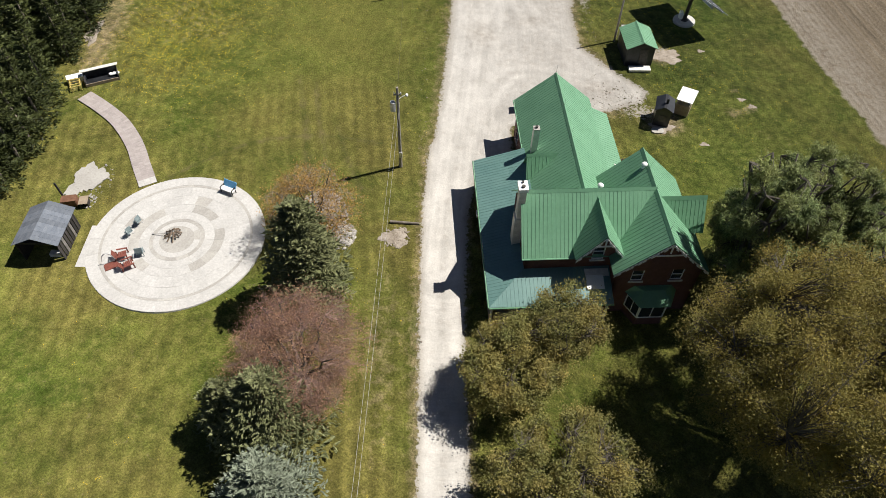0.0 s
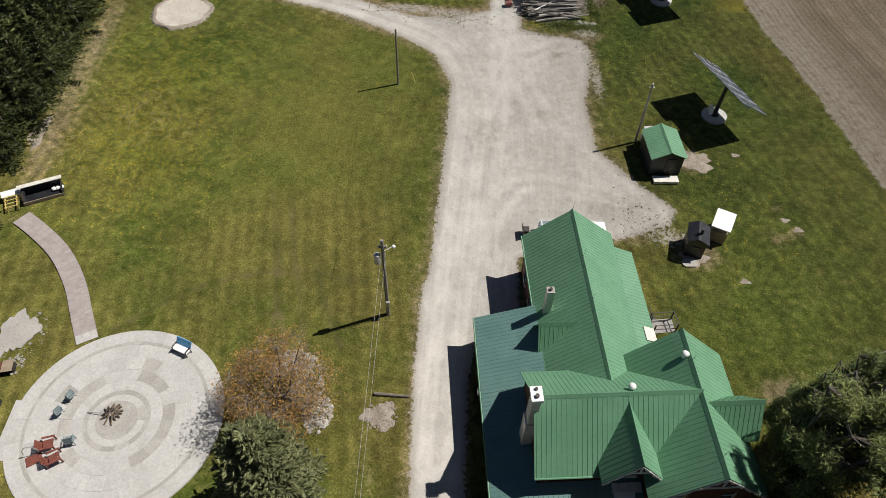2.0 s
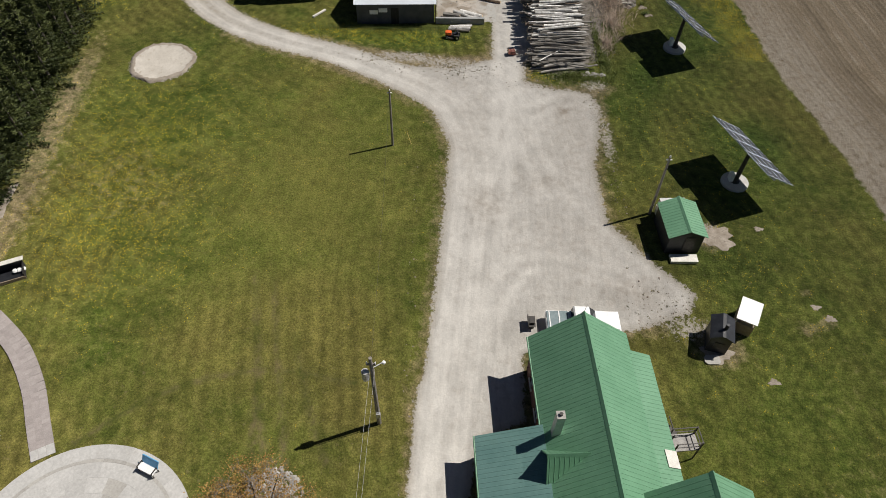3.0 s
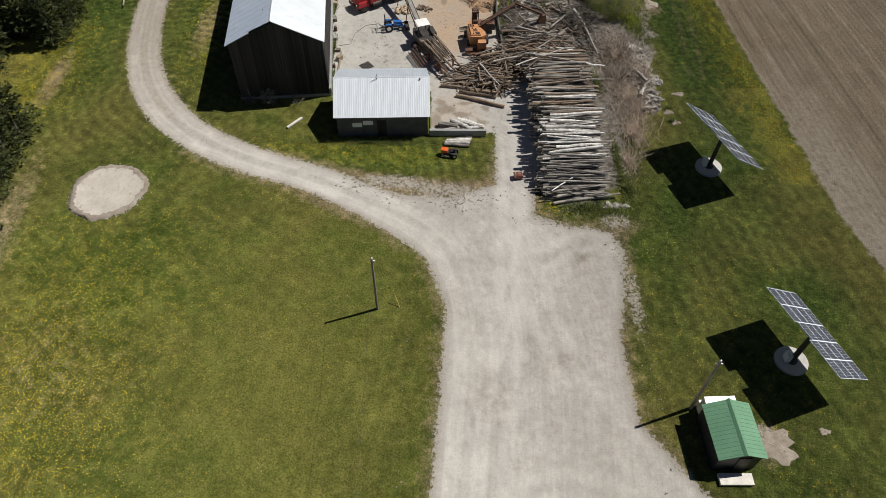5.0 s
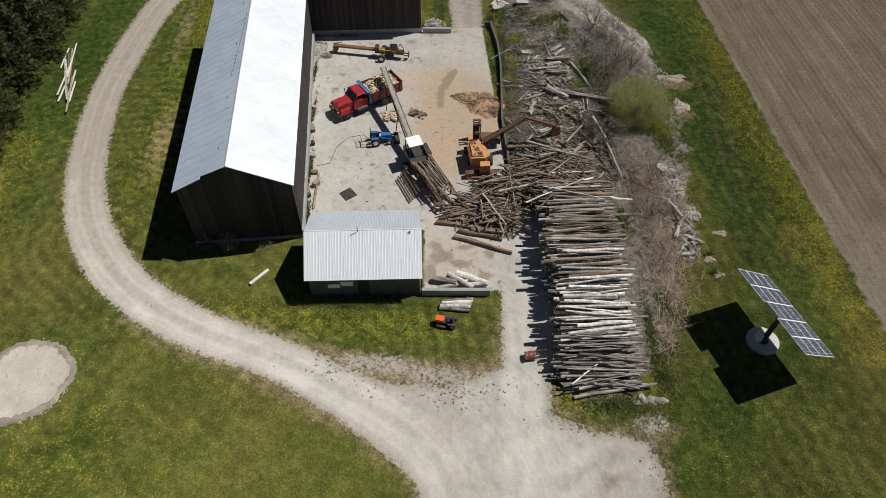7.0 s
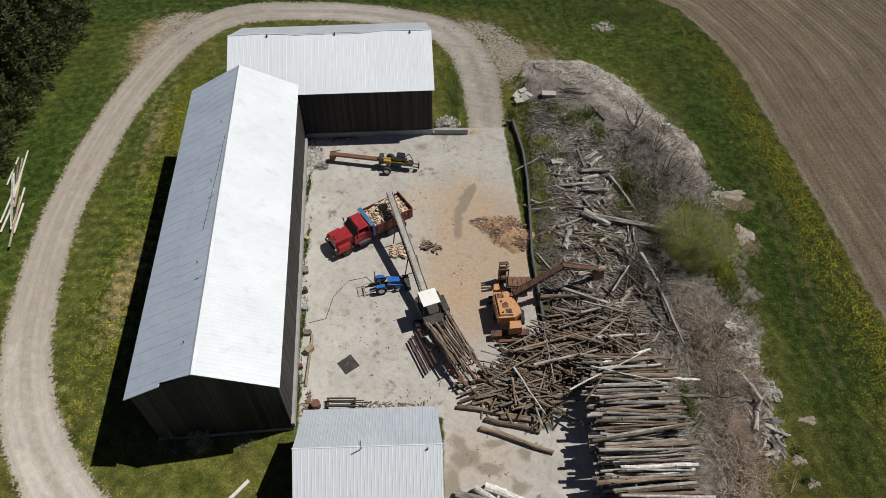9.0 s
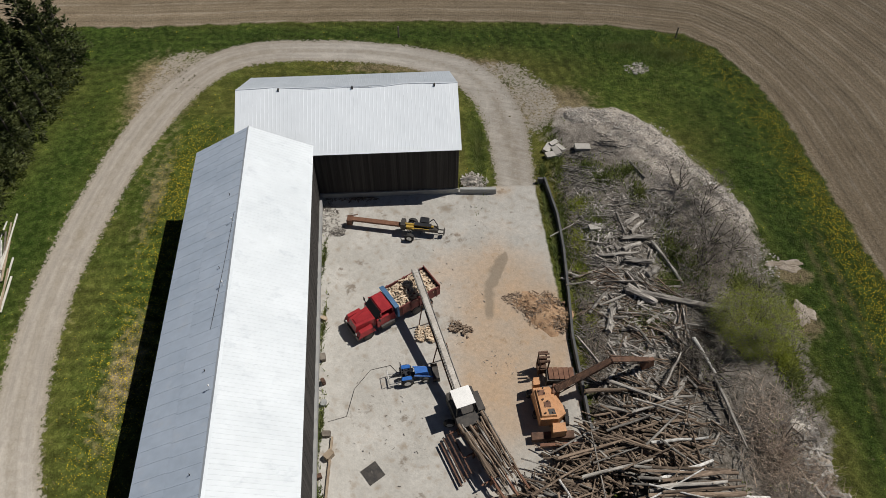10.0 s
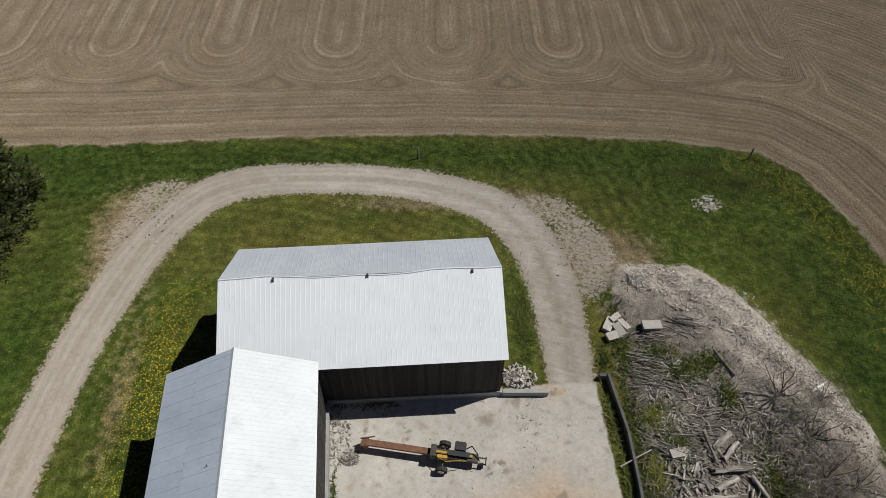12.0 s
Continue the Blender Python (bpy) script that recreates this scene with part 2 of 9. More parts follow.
M["leaf_orange"] = leaf_mat("orange_buds", (0.30, 0.17, 0.05), (0.36, 0.22, 0.07), 0.4, 0.2)
M["leaf_lime"] = leaf_mat("fresh_willow_leaves", (0.30, 0.36, 0.05), (0.40, 0.43, 0.08), 0.4, 0.4)
M["weed_dull"] = leaf_mat("low_olive_weeds", (0.17, 0.165, 0.075), (0.25, 0.225, 0.12), 0.5, 0.35)
M["weed"] = leaf_mat("green_weeds", (0.115, 0.15, 0.042), (0.20, 0.225, 0.07), 0.4, 0.35)

m, t, b = nodes_of("window_glass")
b.inputs["Base Color"].default_value = (0.03, 0.035, 0.04, 1)
b.inputs["Roughness"].default_value = 0.06
M["glass"] = m
m, t, b = nodes_of("solar_cells")
co = t.nodes.new("ShaderNodeTexCoord").outputs["Object"]
b.inputs["Base Color"].default_value = (0.02, 0.025, 0.045, 1)
t.links.new(mixed(t, noise_of(t, co, 2.0), (0.05, 0.06, 0.085), (0.08, 0.092, 0.12)), b.inputs["Base Color"])
b.inputs["Roughness"].default_value = 0.25
M["solar"] = m


# ---- mesh helpers ----
class Build:
    """Vertices and faces gathered for one mesh."""

    def __init__(self):
        self.v, self.f, self.mi = [], [], []

    def face(self, pts, mi=0):
        k = len(self.v)
        self.v.extend([tuple(p) for p in pts])
        self.f.append(tuple(range(k, k + len(pts))))
        self.mi.append(mi)

    def hull(self, bottom, top, mi=0):
        n, k = len(bottom), len(self.v)
        self.v.extend([tuple(p) for p in bottom] + [tuple(p) for p in top])
        self.f.append(tuple(range(k + n - 1, k - 1, -1)))
        self.f.append(tuple(range(k + n, k + 2 * n)))
        for i in range(n):
            j = (i + 1) % n
            self.f.append((k + i, k + j, k + n + j, k + n + i))
        self.mi.extend([mi] * (n + 2))
        return self

    def box(self, x0, x1, y0, y1, z0, z1, m=None, mi=0, cut=0.0):
        if cut:
            a = [(x0 + cut, y0), (x1 - cut, y0), (x1, y0 + cut), (x1, y1 - cut), (x1 - cut, y1), (x0 + cut, y1), (x0, y1 - cut), (x0, y0 + cut)]
        else:
            a = [(x0, y0), (x1, y0), (x1, y1), (x0, y1)]
        lo, hi = [Vector((p[0], p[1], z0)) for p in a], [Vector((p[0], p[1], z1)) for p in a]
        if m is not None:
            lo, hi = [m @ p for p in lo], [m @ p for p in hi]
        return self.hull(lo, hi, mi)

    def tube(self, a, b, r0, r1=None, n=8, mi=0, cap=None):
        a, b = Vector(a), Vector(b)
        r1 = r0 if r1 is None else r1
        d = (b - a).normalized()
        s = d.orthogonal().normalized()
        q = d.cross(s)
        k = len(self.v)
        for c, r in ((a, r0), (b, r1)):
            for i in range(n):
                an = 2 * math.pi * i / n
                self.v.append(tuple(c + (s * math.cos(an) + q * math.sin(an)) * r))
        for i in range(n):
            j = (i + 1) % n
            self.f.append((k + i, k + j, k + n + j, k + n + i))
            self.mi.append(mi)
        cm = mi if cap is None else cap
        self.f.extend([tuple(range(k + n - 1, k - 1, -1)), tuple(range(k + n, k + 2 * n))])
        self.mi.extend([cm, cm])
        return self

    def path(self, pts, r, n=6, mi=0):
        for a, b in zip(pts, pts[1:]):
            self.tube(a, b, r, r, n, mi)
        return self

    def ball(self, c, r, n=8, squash=1.0, rough=0.0, mi=0, rnd=random):
        rings = max(3, n // 2)
        k = len(self.v)
        for i in range(rings + 1):
            th = math.pi * i / rings
            for j in range(n):
                ph = 2 * math.pi * j / n
                q = r * (1 + rnd.uniform(-rough, rough))
                self.v.append((c[0] + q * math.sin(th) * math.cos(ph), c[1] + q * math.sin(th) * math.sin(ph), c[2] + q * squash * math.cos(th)))
        for i in range(rings):
            for j in range(n):
                l = (j + 1) % n
                self.f.append((k + i * n + j, k + (i + 1) * n + j, k + (i + 1) * n + l, k + i * n + l))
                self.mi.append(mi)
        return self

    def mesh(self, name, mats, smooth=False):
        me = bpy.data.meshes.new(name)
        me.from_pydata(self.v, [], self.f)
        for q in (mats if isinstance(mats, (list, tuple)) else [mats]):
            me.materials.append(q)
        if any(self.mi):
            me.polygons.foreach_set("material_index", self.mi)
        if smooth:
            me.polygons.foreach_set("use_smooth", [True] * len(self.f))
        me.update()
        return me


def array_mesh(name, verts, faces, mats, smooth=False):
    """A mesh from numpy arrays of vertices and equal-sided faces."""
    n, k = faces.shape
    me = bpy.data.meshes.new(name)
    me.vertices.add(len(verts))
    me.vertices.foreach_set("co", np.ascontiguousarray(verts, dtype=np.float32).ravel())
    me.loops.add(n * k)
    me.loops.foreach_set("vertex_index", np.ascontiguousarray(faces, dtype=np.int32).ravel())
    me.polygons.add(n)
    me.polygons.foreach_set("loop_start", np.arange(0, n * k, k, dtype=np.int32))
    if smooth:
        me.polygons.foreach_set("use_smooth", np.ones(n, dtype=bool))
    me.update(calc_edges=True)
    for q in (mats if isinstance(mats, (list, tuple)) else [mats]):
        me.materials.append(q)
    return me


def thing(name, label, category, x, y, z=0.0, turn=0.0, group="", kind=""):
    ob = new(name)
    ob.empty_display_size = 0.3
    ob.matrix_world = pose(x, y, z, 0, 0, turn)
    return tagged(ob, label, category, group, kind)


def part(name, b, material, parent, label="", smooth=False):
    me = b.mesh(name, material, smooth) if isinstance(b, Build) else b
    ob = new(name, me)
    ob.parent = parent
    if label:
        tagged(ob, label)
    return ob


def solo(name, b, material, label, category, kind="", group="", smooth=False):
    me = b.mesh(name, material, smooth) if isinstance(b, Build) else b
    return tagged(new(name, me), label, category, group, kind)


# ---- the lie of the land ----
def seg_sd(px, py, pts):
    """Signed distance to a strip whose points are (x, y, half width)."""
    best = np.full(px.shape, 1e9)
    for (ax, ay, aw), (bx, by, bw) in zip(pts, pts[1:]):
        dx, dy = bx - ax, by - ay
        u = np.clip(((px - ax) * dx + (py - ay) * dy) / (dx * dx + dy * dy), 0, 1)
        best = np.minimum(best, np.hypot(px - ax - u * dx, py - ay - u * dy) - (aw + (bw - aw) * u))
    return best


def poly_sd(px, py, pts):
    """Signed distance to a closed outline, negative inside."""
    best = np.full(px.shape, 1e9)
    inside = np.zeros(px.shape, bool)
    for (ax, ay), (bx, by) in zip(pts, pts[1:] + pts[:1]):
        dx, dy = bx - ax, by - ay
        u = np.clip(((px - ax) * dx + (py - ay) * dy) / (dx * dx + dy * dy), 0, 1)
        best = np.minimum(best, np.hypot(px - ax - u * dx, py - ay - u * dy))
        if dy:
            inside ^= ((ay > py) != (by > py)) & (px < dx * (py - ay) / dy + ax)
    return np.where(inside, -best, best)


def smooth_line(pts, n=6):
    """Catmull-Rom points through the given ones."""
    p = np.array([pts[0]] + list(pts) + [pts[-1]], float)
    out = []
    for i in range(1, len(p) - 2):
        for k in range(n):
            u = k / n
            out.append(0.5 * (2 * p[i] + (p[i + 1] - p[i - 1]) * u + (2 * p[i - 1] - 5 * p[i] + 4 * p[i + 1] - p[i + 2]) * u * u
                              + (3 * p[i] - p[i - 1] - 3 * p[i + 1] + p[i + 2]) * u ** 3))
    out.append(p[-2])
    return [tuple(q) for q in out]


DRIVE = [(7.9, 10, 1.75), (7.9, 30, 1.75), (7.75, 45, 1.75), (8.0, 56, 2.0), (9.0, 64, 2.5), (11.5, 74, 4.7), (15.5, 84, 6.9), (16.5, 92, 7.0), (15.0, 100, 6.0)]
YARD = [(9.2, 60), (14.2, 62), (14.5, 67.5), (19, 69), (24, 69.8), (28.2, 71.3), (29.0, 73.2), (26.3, 76.2), (23.0, 81), (22.9, 88), (24.0, 93), (24.7, 96.6), (24.0, 98.8), (22.2, 99.6), (20, 99.8),
        (17.2, 101.2), (17.4, 104.2), (18.4, 106), (18.6, 121.5), (15.2, 121.5), (14.2, 113), (13.8, 105), (9.5, 103.4), (5.0, 103.8), (3.0, 101.2), (7.3, 96), (9.0, 91), (8.5, 83), (7.6, 72), (7.05, 66), (6.4, 60)]
LOOP = [(7.5, 99.5, 2.6), (2.4, 102.6, 2.0), (-3.6, 105.8, 1.75), (-10.6, 108.5, 1.85), (-16.6, 112.2, 1.9), (-20.8, 116.6, 2.0), (-23.6, 121.5, 1.9), (-25.6, 128, 1.85),
        (-27.0, 138, 1.8), (-26.6, 149, 1.9), (-25.2, 158.2, 2.0), (-22.6, 166.5, 2.3), (-17.8, 171.8, 2.2), (-9.8, 173.0, 2.0), (-2, 172.6, 2.0), (3.8, 171.2, 2.1),
        (8.8, 168.0, 2.3), (11.6, 161.5, 2.2), (12.3, 151.5, 1.8)]
SLAB = [(-2.7, 117.6), (-6.3, 149.6), (10.3, 151.0), (14.0, 151.2), (15.1, 134.2), (15.7, 122), (14.6, 112.3), (7.7, 112.2), (7.6, 119), (-2, 119)]
FIELD = [(54, 10), (50.3, 64.7), (48.6, 78.5), (47.0, 92), (45.1, 102), (44.5, 113), (42.9, 137.7), (41.2, 162), (39.7, 167.6), (37.5, 173.3), (34.3, 176.6), (26.5, 178.2),
         (15, 179), (2.5, 179.3), (-13.5, 178.8), (-33, 177.6), (-700, 170), (-700, 900), (900, 900), (900, 10)]
BRUSH = [(15.9, 151), (16.2, 134), (16.6, 121), (17, 104), (22, 101.5), (27, 106), (28.5, 117), (31.5, 120), (34, 131), (33.5, 143), (31, 151), (28.5, 157), (25, 161.5), (18, 162.5), (16.2, 158)]
HEAP = [(18.6, 159.8, 0.5), (22.5, 159.3, 0.9), (25.2, 156.3, 1.0), (26.7, 152.7, 1.0), (28.6, 149.7, 0.8), (31.6, 146.3, 0.4)]
LOOP_S = smooth_line(LOOP)
RUTS = [[(-2.2, 58.5), (-3.2, 63.3), (-4.2, 68), (-5.6, 75)], [(-3.6, 58.5), (-4.7, 63.3), (-5.7, 68), (-7.1, 75)], [(0.6, 58.8), (-1.5, 63.9), (-3.0, 69)], [(-4.6, 59.0), (-5.2, 65), (-6.3, 71)],
        [(-17, 60), (-12, 64), (-5, 66), (2, 65)], [(36.2, 122), (37.6, 135), (37.4, 146)], [(37.6, 121.6), (39.0, 135), (38.8, 146)]]
TRACKS = [[(7.8, 15), (7.8, 45), (8.2, 58), (11, 71), (13.6, 86), (14.8, 99), (15.2, 113)], [(7.9, 50), (9.0, 64), (10.4, 78), (11.2, 90), (8.5, 98), (2.4, 102.7), (-3.6, 105.9)],
          [(10.5, 68), (15, 76), (21, 75.5), (27, 73.4)], [(15.2, 108), (16, 95), (19, 84), (25, 75)], [(11.5, 84), (14.5, 93), (20, 97.5), (24, 98)]]


def blob(px, py, x, y, r, ry=None):
    return np.exp(-(((px - x) / r) ** 2 + ((py - y) / (ry or r)) ** 2))


def height(px, py):
    z = 0.05 * np.sin(px * 0.21 + 1.0) * np.sin(py * 0.17) + 0.03 * np.sin(px * 0.63 + py * 0.31)
    z = z - 0.03
    hp = seg_sd(px, py, HEAP)
    z = z + 1.3 * np.exp(-np.maximum(hp, 0) ** 2 / 4.5) * (1 + 0.2 * np.sin(px * 2.1) * np.sin(py * 1.7))
    br = poly_sd(px, py, BRUSH)
    z = z + 0.45 * np.clip(-br / 3.0, 0, 1) * (0.7 + 0.3 * np.sin(px * 0.9 + py * 0.5))
    return z * np.clip((poly_sd(px, py, SLAB) - 0.2) / 1.5, 0, 1)


def ground_z(x, y):
    return float(height(np.array([x], float), np.array([y], float))[0])


STEP = 0.3
gx, gy = np.arange(-64, 72.01, STEP), np.arange(20, 211.1, STEP)
NX, NY = len(gx), len(gy)
PX, PY = [q.ravel() for q in np.meshgrid(gx, gy)]
sd_road = np.minimum(np.minimum(seg_sd(PX, PY, DRIVE[:5]), poly_sd(PX, PY, YARD)), seg_sd(PX, PY, LOOP_S))
sd_loop = seg_sd(PX, PY, [(x, y, 0.0) for x, y, w in LOOP_S])
sd_slab = poly_sd(PX, PY, SLAB)
sd_field = poly_sd(PX, PY, FIELD)
sd_brush = poly_sd(PX, PY, BRUSH)
sd_heap = seg_sd(PX, PY, HEAP)
PZ = height(PX, PY)
wob = 0.5 * np.sin(PX * 1.3) * np.sin(PY * 1.1 + 0.7) + 0.35 * np.sin(PX * 2.9 + 1.0) * np.sin(PY * 3.3)


def edge(sd, w=1.2):
    return np.clip(0.5 - sd / (2 * w), 0, 1)


def furrow_phase(px, py, sd):
    near = -sd
    cx = np.abs(((px + 3.0) % 13.0) - 6.5)
    far = np.where(py < 196, np.hypot(cx, (196 - py) * 0.8), cx)
    k = np.clip((py - 186.0) / 3.0, 0, 1) * np.clip((46 - px) / 4.0, 0, 1)
    return near * (1 - k) + far * k


